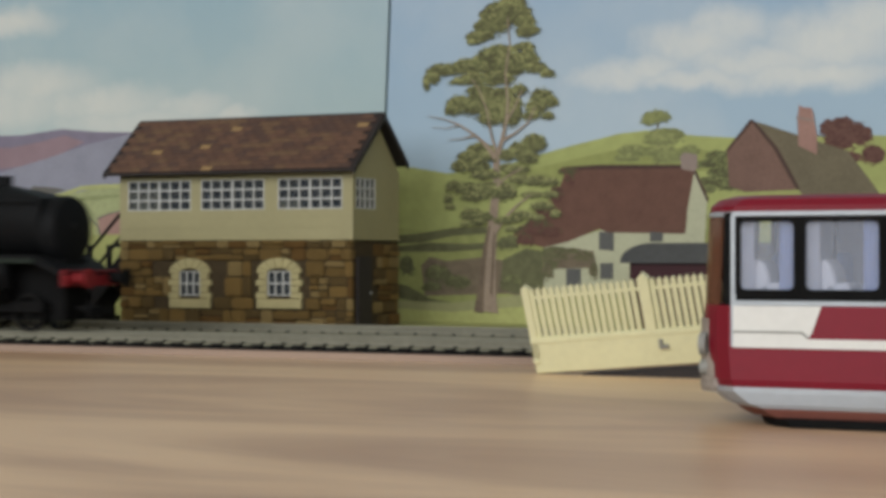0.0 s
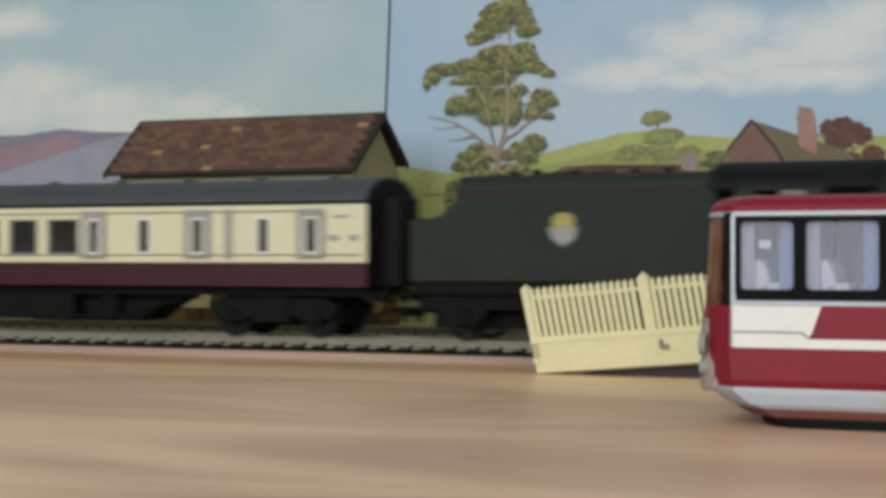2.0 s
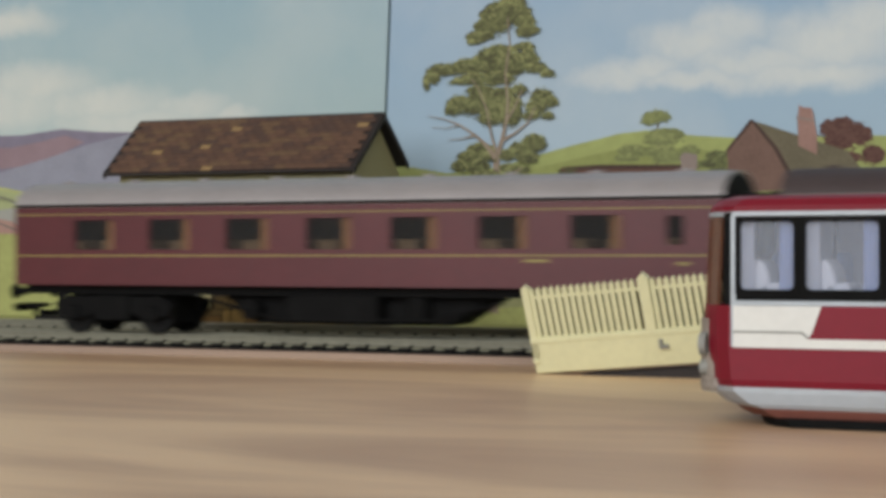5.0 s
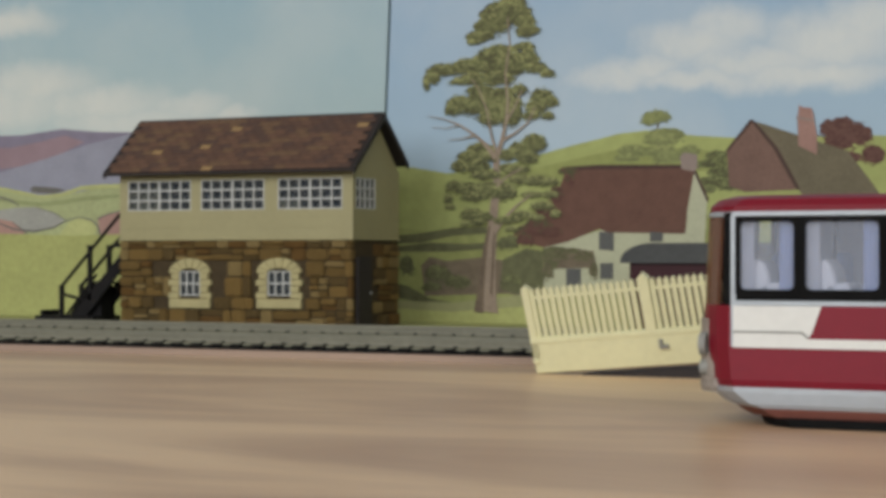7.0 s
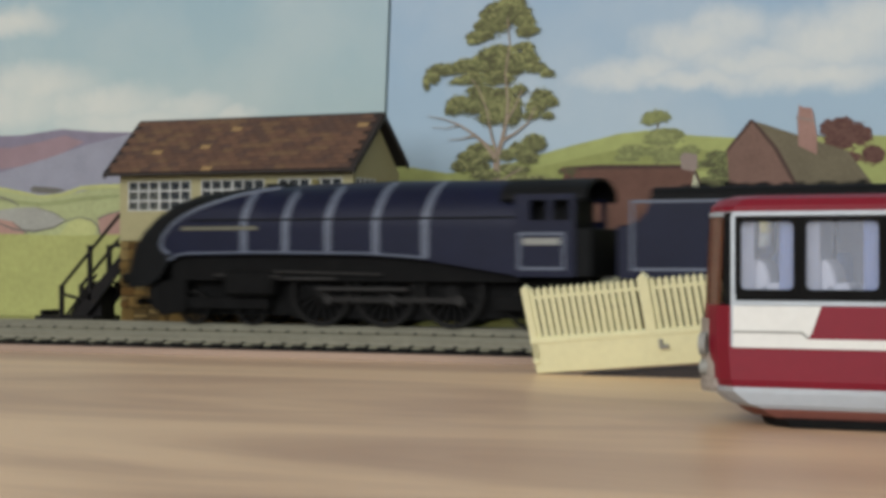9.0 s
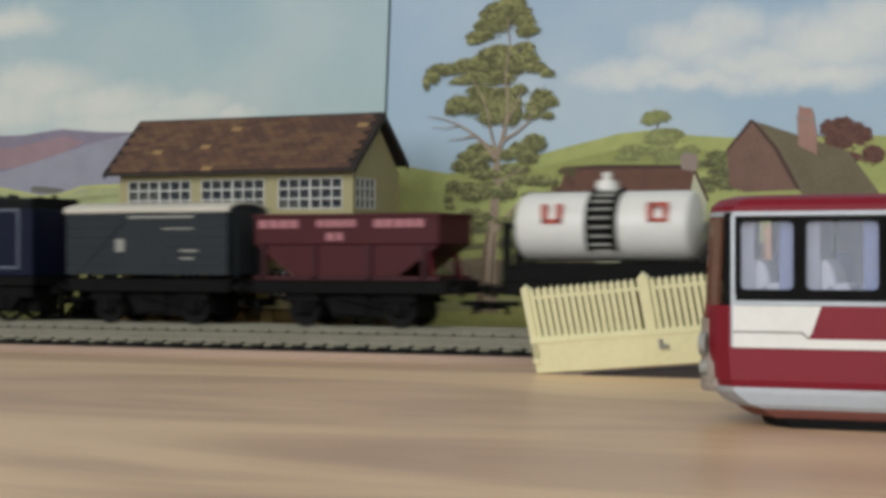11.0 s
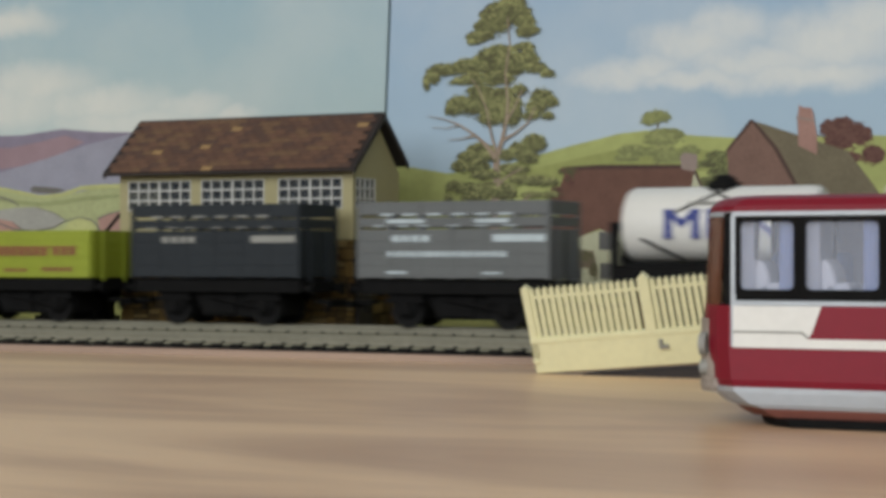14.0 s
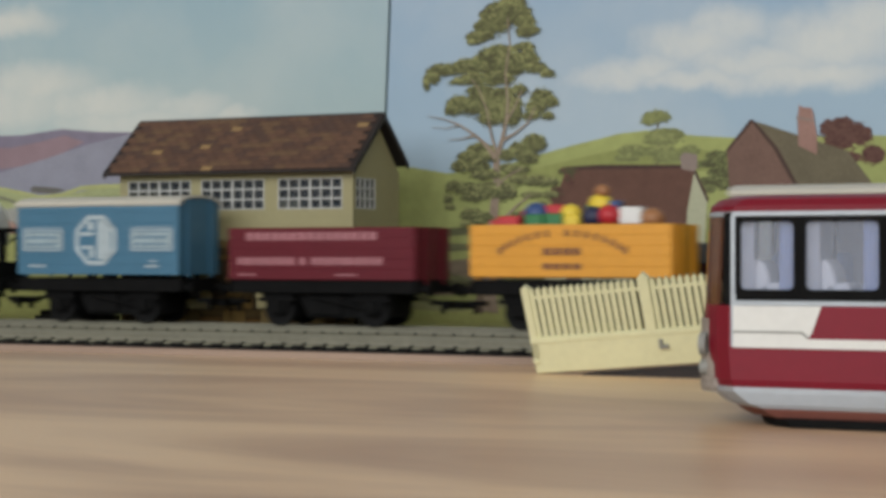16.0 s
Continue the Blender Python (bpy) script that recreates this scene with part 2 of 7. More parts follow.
def sky_mat(name, high, low, cloud, puffs):
    """Painted sky: a soft wash from high to low with brushed clouds; puffs are middles and half sizes in millimetres."""
    m = bpy.data.materials.new(name)
    m.use_nodes = True
    nt = m.node_tree
    N, L = nt.nodes.new, nt.links.new
    b = nt.nodes["Principled BSDF"]
    b.inputs["Roughness"].default_value = 0.7
    b.inputs["Specular IOR Level"].default_value = 0.2
    tc = N("ShaderNodeTexCoord")
    nz = N("ShaderNodeTexNoise")
    nz.inputs["Scale"].default_value, nz.inputs["Detail"].default_value, nz.inputs["Roughness"].default_value = 45, 7, 0.6
    L(tc.outputs["Object"], nz.inputs["Vector"])
    off = N("ShaderNodeVectorMath")
    off.operation = "MULTIPLY_ADD"
    off.inputs[1].default_value = (0.03, 0, 0.016)
    L(nz.outputs["Color"], off.inputs[0])
    L(tc.outputs["Object"], off.inputs[2])
    total = None
    for x, z, rx, rz in puffs:
        sub = N("ShaderNodeVectorMath")
        sub.operation = "SUBTRACT"
        sub.inputs[1].default_value = (x * MM + 0.015, BOARD_Y * MM, z * MM + 0.008)
        L(off.outputs[0], sub.inputs[0])
        mul = N("ShaderNodeVectorMath")
        mul.operation = "MULTIPLY"
        mul.inputs[1].default_value = (1 / (rx * MM), 0, 1 / (rz * MM))
        L(sub.outputs[0], mul.inputs[0])
        ln = N("ShaderNodeVectorMath")
        ln.operation = "LENGTH"
        L(mul.outputs[0], ln.inputs[0])
        mr = N("ShaderNodeMapRange")
        mr.interpolation_type = "SMOOTHSTEP"
        mr.inputs["From Min"].default_value, mr.inputs["From Max"].default_value = 0.2, 1.5
        mr.inputs["To Min"].default_value, mr.inputs["To Max"].default_value = 1, 0
        L(ln.outputs["Value"], mr.inputs["Value"])
        if total is None:
            total = mr
            continue
        mxm = N("ShaderNodeMath")
        mxm.operation = "MAXIMUM"
        L(total.outputs[0], mxm.inputs[0])
        L(mr.outputs[0], mxm.inputs[1])
        total = mxm
    sep = N("ShaderNodeSeparateXYZ")
    L(tc.outputs["Object"], sep.inputs[0])
    hr = N("ShaderNodeMapRange")
    hr.inputs["From Min"].default_value, hr.inputs["From Max"].default_value = 0.075, 0.15
    L(sep.outputs["Z"], hr.inputs["Value"])
    wash = N("ShaderNodeMix")
    wash.data_type = "RGBA"
    wash.inputs["A"].default_value, wash.inputs["B"].default_value = (*low, 1), (*high, 1)
    L(hr.outputs[0], wash.inputs["Factor"])
    n2 = N("ShaderNodeTexNoise")
    n2.inputs["Scale"].default_value, n2.inputs["Detail"].default_value = 14, 4
    L(tc.outputs["Object"], n2.inputs["Vector"])
    thin = N("ShaderNodeMapRange")
    thin.inputs["From Min"].default_value, thin.inputs["From Max"].default_value, thin.inputs["To Max"].default_value = 0.45, 0.75, 0.35
    L(n2.outputs["Fac"], thin.inputs["Value"])
    grain = N("ShaderNodeMapRange")
    grain.inputs["From Min"].default_value, grain.inputs["From Max"].default_value = 0.3, 0.7
    grain.inputs["To Min"].default_value, grain.inputs["To Max"].default_value = 0.62, 0.95
    L(nz.outputs["Fac"], grain.inputs["Value"])
    den = N("ShaderNodeMath")
    den.operation = "MULTIPLY"
    L(total.outputs[0], den.inputs[0])
    L(grain.outputs[0], den.inputs[1])
    both = N("ShaderNodeMath")
    both.operation = "MAXIMUM"
    L(den.outputs[0], both.inputs[0])
    L(thin.outputs[0], both.inputs[1])
    fin = N("ShaderNodeMix")
    fin.data_type = "RGBA"
    fin.inputs["B"].default_value = (*cloud, 1)
    L(both.outputs[0], fin.inputs["Factor"])
    L(wash.outputs["Result"], fin.inputs["A"])
    L(fin.outputs["Result"], b.inputs["Base Color"])
    return m


# ---- mesh helpers: all lengths below in millimetres ----
MM = 0.001


def part(name, bm, material, parent=None, label="", smooth=False):
    me = bpy.data.meshes.new(name)
    bmesh.ops.transform(bm, matrix=Matrix.Scale(MM, 4), verts=bm.verts)
    bmesh.ops.recalc_face_normals(bm, faces=bm.faces)
    if smooth:
        for f in bm.faces:
            f.smooth = True
    bm.to_mesh(me)
    bm.free()
    me.materials.append(material)
    if smooth:
        me.set_sharp_from_angle(angle=radians(35))
    ob = new(name, me)
    ob.parent = parent
    if label:
        ob["label"] = label
    return ob


def thing(name, label, category, group="", kind=""):
    return tagged(new(name), label, category, group, kind)


def box(x0, x1, y0, y1, z0, z1, bev=0.0, bm=None, seg=1):
    one = bmesh.new()
    vs = bmesh.ops.create_cube(one, size=1.0)["verts"]
    for v in vs:
        v.co = Vector(((x0 + x1) / 2 + v.co.x * (x1 - x0), (y0 + y1) / 2 + v.co.y * (y1 - y0), (z0 + z1) / 2 + v.co.z * (z1 - z0)))
    if bev:
        bmesh.ops.bevel(one, geom=one.edges[:], offset=bev, segments=seg, affect="EDGES", profile=0.5)
    return joined(bm, one)


def joined(bm, one):
    if bm is None:
        return one
    me = bpy.data.meshes.new("tmp")
    one.to_mesh(me)
    one.free()
    bm.from_mesh(me)
    bpy.data.meshes.remove(me)
    return bm


def prism(profile, a, b, axis="x", bm=None, bev=0.0):
    """A profile pushed from a to b along an axis: (y, z) for x, (x, z) for y, (x, y) for z."""
    one = bmesh.new()
    put = {"x": lambda p, s: (s, p[0], p[1]), "y": lambda p, s: (p[0], s, p[1]), "z": lambda p, s: (p[0], p[1], s)}[axis]
    lo = [one.verts.new(put(p, a)) for p in profile]
    hi = [one.verts.new(put(p, b)) for p in profile]
    n = len(profile)
    one.faces.new(lo)
    one.faces.new(hi[::-1])
    for i in range(n):
        one.faces.new((lo[i], lo[(i + 1) % n], hi[(i + 1) % n], hi[i]))
    if bev:
        bmesh.ops.bevel(one, geom=one.edges[:], offset=bev, segments=1, affect="EDGES", profile=0.5)
    return joined(bm, one)


def loft(rings, bm=None, closed=True):
    """A skin through rings of the same number of points."""
    one = bmesh.new()
    vs = [[one.verts.new(p) for p in r] for r in rings]
    n = len(rings[0])
    for r0, r1 in zip(vs, vs[1:]):
        for i in range(n if closed else n - 1):
            j = (i + 1) % n
            one.faces.new((r0[i], r0[j], r1[j], r1[i]))
    one.faces.new(vs[0][::-1])
    one.faces.new(vs[-1])
    return joined(bm, one)


def rod(p, q, r, bm=None, n=10, r2=None):
    one = bmesh.new()
    p, q = Vector(p), Vector(q)
    bmesh.ops.create_cone(one, cap_ends=True, segments=n, radius1=r, radius2=r if r2 is None else r2, depth=(q - p).length)
    m = Matrix.Translation((p + q) / 2) @ (q - p).to_track_quat("Z", "Y").to_matrix().to_4x4()
    bmesh.ops.transform(one, matrix=m, verts=one.verts)
    return joined(bm, one)


def ball(c, r, bm=None, s=(1, 1, 1), sub=2):
    one = bmesh.new()
    bmesh.ops.create_icosphere(one, subdivisions=sub, radius=r, matrix=Matrix.Translation(c) @ Matrix.Diagonal((*s, 1)))
    return joined(bm, one)


def arc(cx, cz, rx, rz, a0, a1, n):
    return [(cx + rx * math.cos(radians(a0 + (a1 - a0) * i / n)), cz + rz * math.sin(radians(a0 + (a1 - a0) * i / n))) for i in range(n + 1)]


def holed(x0, x1, z0, z1, holes, y0, y1, axis="x", bm=None):
    """An upright panel of true thickness with rectangular openings (a0, a1, z0, z1) that go through it."""
    bm = bm or bmesh.new()
    xs = sorted({x0, x1, *(h[0] for h in holes), *(h[1] for h in holes)})
    zs = sorted({z0, z1, *(h[2] for h in holes), *(h[3] for h in holes)})
    for za, zb in zip(zs, zs[1:]):
        run = None
        for xa, xb in [*zip(xs, xs[1:]), (None, None)]:
            solid = xa is not None and not any(h[0] <= xa and xb <= h[1] and h[2] <= za and zb <= h[3] for h in holes)
            if solid:
                run = (run[0], xb) if run else (xa, xb)
            elif run:
                if axis == "x":
                    box(run[0], run[1], y0, y1, za, zb, bm=bm)
                else:
                    box(y0, y1, run[0], run[1], za, zb, bm=bm)
                run = None
    return bm


def bars(parent, material, y, rows, name="lettering", thick=0.25):
    """Raised printing on a side, mark by mark."""
    for x0, x1, z0, z1 in rows:
        part(name, box(x0, x1, y - thick, y + 0.4, z0, z1), material, parent)


def word_bars(x0, x1, z0, z1, n, gap=0.25, seed=1):
    """Plain upright bars, n of them along a line, in place of writing that cannot be read."""
    rnd = random.Random(seed)
    w = (x1 - x0) / n
    return [(x0 + i * w, x0 + (i + 1 - gap * rnd.uniform(0.8, 1.3)) * w, z0, z1) for i in range(n)]
# ---- room and table ----
# Unseen room closed round the table; its south openings follow the lamps.
part("floor", box(-3200, 3800, -1700, 1900, -780, -750), CARPET)["kind"] = "structure"
part("ceiling", box(-3200, 3800, -1700, 1900, 1650, 1690), PLASTER)["kind"] = "structure"
part("wall_north", box(-3200, 3800, 1900, 2000, -750, 1650), PLASTER)["kind"] = "structure"
part("wall_west", box(-3300, -3200, -1700, 2000, -750, 1650), PLASTER)["kind"] = "structure"
part("wall_east", box(3800, 3900, -1700, 2000, -750, 1650), PLASTER)["kind"] = "structure"
_w = box(-3200, -1600, -1700, -1600, -750, 1650)
for _x0, _x1 in ((0, 450), (1850, 3800)):
    box(_x0, _x1, -1700, -1600, -750, 1650, bm=_w)
for _x0, _x1 in ((-1600, 0), (450, 1850)):
    box(_x0, _x1, -1700, -1600, -750, 200, bm=_w)
    box(_x0, _x1, -1700, -1600, 1500, 1650, bm=_w)
part("wall_south", _w, PLASTER)["kind"] = "structure"

table = thing("table", "long varnished wooden table with flowing grain", "table")
part("tabletop", box(-2200, 3000, -60, 1000, -30, 0, 2), WOOD, table)
for _x in (-2120, 2920):
    for _y in (0, 940):
        part("leg", box(_x - 35, _x + 35, _y - 35, _y + 35, -750, -30, 3), WOOD, table)

# ---- backdrop: two painted boards that meet at a narrow gap ----
BOARD_Y = 700
SKY_WEST = sky_mat("painted_sky_west", tone(146, 170, 180), tone(168, 184, 182), tone(202, 203, 196),
                   [(-542, 115, 42, 11), (-503, 104, 44, 11), (-456, 101, 27, 8), (-429, 97, 14, 5), (-480, 95, 61, 8), (-555, 145, 30, 8), (-562, 105, 53, 14)])
SKY_EAST = sky_mat("painted_sky_east", tone(140, 165, 188), tone(158, 178, 192), tone(206, 207, 202),
                   [(-218, 118, 27, 10), (-203, 124, 20, 9), (-160, 117, 33, 13), (-147, 124, 20, 12), (-250, 106, 24, 7), (-190, 110, 38, 7.5), (-236, 109, 18, 6), (-170, 104, 44, 6), (-215, 103, 32, 5)])
board_west = tagged(part("backdrop", prism([(-2000, 0), (-358.5, 0), (-340.6, 420), (-2000, 420)], BOARD_Y, BOARD_Y + 4, "y"), SKY_WEST), "painted board of sky, hills and pale fields", "backdrop", "", "structure")
board_east = tagged(part("backdrop", prism([(-357.4, 0), (2800, 0), (2800, 420), (-339.5, 420)], BOARD_Y + 0.5, BOARD_Y + 4.5, "y"), SKY_EAST),
                    "painted board of sky, green hill, tree and cottages", "backdrop", "", "structure")
part("joint_strip", prism([(-360.4, 0), (-356.4, 0), (-338.5, 420), (-342.5, 420)], BOARD_Y + 5, BOARD_Y + 8, "y"), ROOFEDGE, board_east, "dark gap between the boards")


def flat(name, material, layer, pts):
    """A painted area on a board."""
    y = BOARD_Y - 0.005 * layer
    bm = bmesh.new()
    f = bm.faces.new([bm.verts.new((x, y, z)) for x, z in pts])
    f.normal_update()
    bmesh.ops.triangulate(bm, faces=[f])
    return part(name, bm, material, board_west if pts[0][0] < -353 else board_east)


def foliage(name, materials, layer, clumps):
    """Painted leaf pads: a ragged ground tone with many small drooping dabs, darker below and lighter above."""
    rnd = random.Random(name)
    for k, material in enumerate(materials):
        bm = bmesh.new()
        for cx, cz, rx, rz in clumps:
            if k == 0:
                ring = []
                for j in range(26):
                    b = j * 6.283 / 26
                    rr = rnd.uniform(0.8, 1.06)
                    ring.append(bm.verts.new((cx + rx * rr * math.cos(b), BOARD_Y - 0.005 * (layer + 0.3 * rnd.random()), cz + rz * rr * math.sin(b) * (0.9 if math.sin(b) > 0 else 0.75))))
                bm.faces.new(ring)
            n = int((16, 20, 24)[k] + rx * rz * (1.6, 2.2, 2.0)[k])
            for i in range(n):
                a, r = rnd.uniform(0, 6.283), rnd.random() ** 0.5 * rnd.uniform(0.85, 1.12)
                u0, v0 = r * math.cos(a), r * math.sin(a)
                if k == 0 and v0 > rnd.uniform(-0.2, 0.6) or k == 1 and v0 < rnd.uniform(-1.3, 0.0) or k == 2 and v0 < rnd.uniform(-0.25, 0.75):
                    continue
                x, z = cx + rx * u0, cz + rz * (v0 - 0.18 * u0 * u0)
                y = BOARD_Y - 0.005 * (layer + 1 + 2.2 * k + 1.8 * rnd.random())
                w, h, t = rnd.uniform(0.35, 1.0), rnd.uniform(0.14, 0.34), -0.55 * u0 + rnd.uniform(-0.35, 0.35)
                vs = []
                for j in range(6):
                    b = j * 6.283 / 6
                    rr = rnd.uniform(0.6, 1.15)
                    p, q = w * rr * math.cos(b), h * rr * math.sin(b)
                    vs.append(bm.verts.new((x + p * math.cos(t) - q * math.sin(t), y, z + p * math.sin(t) + q * math.cos(t))))
                bm.faces.new(vs)
        part(name, bm, material, board_east)


def stroke(name, material, layer, pts):
    """A painted brush stroke through (x, z, width)."""
    y = BOARD_Y - 0.005 * layer
    bm = bmesh.new()
    prev = None
    for i, (x, z, w) in enumerate(pts):
        x0, z0, _ = pts[max(0, i - 1)]
        x1, z1, _ = pts[min(len(pts) - 1, i + 1)]
        d = Vector((x1 - x0, z1 - z0)).normalized() * w / 2
        pair = (bm.verts.new((x - d.y, y, z + d.x)), bm.verts.new((x + d.y, y, z - d.x)))
        if prev:
            bm.faces.new((prev[0], prev[1], pair[1], pair[0]))
        prev = pair
    return part(name, bm, material, board_west if pts[0][0] < -353 else board_east)


# the painted picture on the boards: flat fields of colour, in millimetres
flat("far_hill", HILL_PURPLE, 1, [(-830.4, 95.6), (-669.1, 96.4), (-562.0, 90.8), (-548.5, 90.7), (-525.3, 93.0), (-505.9, 91.1), (-465.0, 89.4), (-428.7, 84.7), (-428.7, 41.4), (-830.4, 43.3)])
flat("green_hill", HILL_GREEN, 2, [(-352.2, 72.4), (-344.7, 71.7), (-335.0, 70.0), (-324.6, 68.1), (-306.4, 69.5), (-294, 72.0), (-281.0, 75.3), (-266.2, 78.9), (-255.8, 80.9), (-247.5, 82.8), (-235.4, 83.8), (-226.8, 82.9), (-215.5, 81.2), (-199.9, 79.9), (-171.5, 79.5), (-143.7, 79.2), (-90.7, 76.6), (21.9, 74.5), (21.9, 23.7), (-352.2, 21.5)])
flat("heather_patch", HILL_PINK, 3, [(-582.5, 76.2), (-575.6, 85.4), (-555.2, 84.9), (-538.5, 87.2), (-523.7, 90.0), (-512.3, 86.5), (-525.3, 81.5), (-541.8, 76.5), (-562.0, 74.7)])
flat("hill_shade", HILL_SHADE, 4, [(-300.6, 66.8), (-281, 70.0), (-255.7, 75.0), (-238.6, 77.6), (-214.8, 75.6), (-198.5, 73.8), (-198.5, 67.3), (-270.6, 64.4)])
flat("lilac_slope", HILL_LILAC, 5, [(-830.4, 71.0), (-632.2, 71.1), (-562.0, 73.1), (-535.2, 79.0), (-509.1, 85.6), (-486.8, 89.5), (-428.7, 84.7), (-428.7, 41.4), (-830.4, 43.3)])
flat("meadow", MEADOW, 6, [(-352.2, 45.5), (-332.7, 43.4), (-311.5, 46.9), (-280.6, 50.1), (-198.5, 49.3), (-111.2, 59.1), (21.9, 56.9), (21.9, -3.6), (-352.2, -12.8)])
flat("hedge", HEDGE_DARK, 8, [(-351.7, 41.6), (-338.1, 42.5), (-322.1, 44.8), (-306.3, 45.1), (-305.8, 42.3), (-322.1, 41.4), (-336.8, 38.6), (-351.7, 38.1)])
flat("hedge", HEDGE_DARK, 9, [(-351.7, 36.7), (-332.7, 38.6), (-314.2, 38.0), (-301.1, 38.9), (-301.1, 36.1), (-322.1, 34.7), (-349.0, 34.7)])
flat("hedge", HEDGE_DARK, 10, [(-351.7, 21.5), (-343.5, 20.1), (-332.7, 14.8), (-316.8, 12.1), (-312.8, 10.2), (-332.7, 11.9), (-349.0, 15.2)])
flat("garden_wall", WALL_SHADE, 11, [(-336.8, 28.9), (-332.7, 32.5), (-324.7, 30.8), (-308.9, 32.3), (-280.6, 29.0), (-278.6, 13.7), (-296.0, 17.1), (-334.9, 15.8)])
flat("pale_field", FIELD_PALE, 12, [(-830.4, 66.4), (-632.2, 66.3), (-562.0, 65.5), (-541.8, 61.9), (-518.8, 62.4), (-496.3, 66.5), (-428.7, 66.4), (-428.7, 28.7), (-830.4, 27.9)])
flat("pale_path", PATH, 13, [(-349.0, 13.7), (-322.1, 13.0), (-285.7, 17.2), (-280.6, 11.3), (-308.9, 7.4), (-349.0, 8.8)])
flat("lawn", MEADOW_LIGHT, 14, [(-351.7, 10.5), (-322.1, 9.1), (-280.6, 12.5), (-245.9, 8.3), (-245.9, -5.6), (-351.7, -7.9)])
flat("cottage_wall", WALL_CREAM, 17, [(-280.1, 37.0), (-268.1, 39.7), (-255.7, 43.4), (-212.5, 44.0), (-212.5, 17.8), (-280.1, 17.2)])
foliage("hill_tree", (FAR_LEAF_DARK, FAR_LEAF, FAR_LEAF_LIGHT), 18, [(-231.3, 89.0, 6.5, 3.1), (-234.0, 87.7, 3.4, 2.0), (-227.3, 81.5, 9.0, 3.5), (-229.4, 79.3, 7.6, 2.5), (-241.4, 75.5, 7.2, 3.2), (-243.6, 72.8, 5.8, 2.2), (-229.4, 74.7, 7.6, 3.1), (-225.6, 72.4, 7.2, 2.9), (-217.3, 75.1, 4.8, 2.9)])
stroke("hill_tree_trunk", TRUNK_DARK, 17, [(-230.4, 70, 1.0), (-230.0, 79, 0.8), (-231.0, 88, 0.5)])
foliage("cottage_shrub", (LEAF_DARK, FAR_LEAF_DARK, FAR_LEAF), 26, [(-205.7, 73.0, 5.1, 2.2), (-207.5, 69.7, 7.0, 2.7), (-203.3, 66.2, 6.5, 3.2), (-206.8, 62.5, 7.5, 2.7), (-201.0, 60.6, 5.0, 2.2), (-210.3, 59.6, 4.2, 1.8)])
foliage("copper_bush", (BUSH_DARK, BUSH_RED, BUSH_RED), 34, [(-161.4, 82.3, 3.5, 4.0), (-155.9, 83.5, 4.8, 3.5), (-149.4, 79.4, 5.2, 5.2), (-157.0, 77.4, 6.6, 4.8), (-143.9, 71.6, 4.7, 4.3), (-153.7, 70.7, 5.7, 2.7)])
flat("cottage_roof", ROOF_BROWN, 44, [(-288.3, 38.4), (-274.3, 58.3), (-269.8, 69.2), (-216.0, 68.5), (-215.3, 65.4), (-219.1, 41.8), (-252.0, 42.5), (-255.7, 44.1), (-269.3, 38.8), (-280.1, 36.5)])
flat("farmhouse_gable", BRICK_DARK, 45, [(-201.8, 75.0), (-191.7, 85.9), (-182.1, 75.4), (-173.1, 58.8), (-194.4, 58.2), (-200.9, 60.6)])
flat("farmhouse_roof", ROOF_OLIVE, 46, [(-191.7, 86.1), (-188.2, 85.4), (-153.7, 73.4), (-145.0, 61.8), (-140.7, 55.3), (-171.4, 56.8), (-173.1, 58.8), (-182.1, 75.4)])
flat("cottage_ridge", ROOF_DARK, 55, [(-270.6, 69.7), (-255.7, 70.3), (-217.2, 69.5), (-216.2, 68.1), (-270.1, 68.5)])
flat("gable", WALL_CREAM, 56, [(-215.3, 66.5), (-209.7, 57.3), (-211.1, 35.9), (-219.1, 38.2), (-218.1, 51.3)])
flat("porch_roof", WALL_SHADE, 57, [(-274.3, 31.8), (-270.6, 34.6), (-258.1, 35.1), (-256.7, 28.1), (-274.6, 27.6)])
flat("ivy", HEDGE_DARK, 58, [(-280.6, 36.0), (-276.8, 37.0), (-270.6, 36.5), (-273.1, 32.3), (-274.3, 27.6), (-278.1, 26.6), (-280.1, 29.0)])
flat("dark_bush", HEDGE_DARK, 59, [(-288.3, 36.0), (-280.6, 34.9), (-280.1, 19.1), (-292.1, 17.1), (-299.8, 18.9), (-298.5, 31.3)])
flat("roof_verge", ROOF_DARK, 60, [(-192.4, 86.8), (-190.8, 86.6), (-181.2, 75.4), (-172.2, 58.8), (-173.8, 58.8), (-183.0, 75.0)])
flat("roof_verge", ROOF_DARK, 61, [(-202.9, 74.1), (-192.4, 86.8), (-191.4, 85.7), (-201.3, 74.5)])
stroke("sunlit_ridge", FIELD_SUN, 55, [(-575.5, 66.7, 1.69), (-561.9, 65.4, 1.69), (-548.4, 63.0, 1.69), (-536.7, 61.0, 1.2), (-525.2, 61.9, 1.69), (-513.8, 64.9, 1.93), (-502.6, 65.5, 1.93), (-491.5, 65.4, 1.93)])
stroke("field_shade", FIELD_DUSK, 55, [(-572.1, 60.7, 1.45), (-561.8, 60.5, 1.93), (-551.7, 58.8, 1.93), (-538.4, 57.5, 1.93), (-525.2, 58.4, 2.17), (-512.2, 59.9, 1.93), (-491.5, 61.1, 1.45)])
flat("lilac_field", FIELD_LILAC, 56, [(-572.1, 54.6), (-561.8, 55.1), (-551.7, 56.1), (-541.0, 56.2), (-530.1, 53.7), (-522.9, 49.9), (-530.1, 46.7), (-541.7, 44.9), (-553.4, 45.8), (-561.8, 48.6), (-572.0, 49.7)])
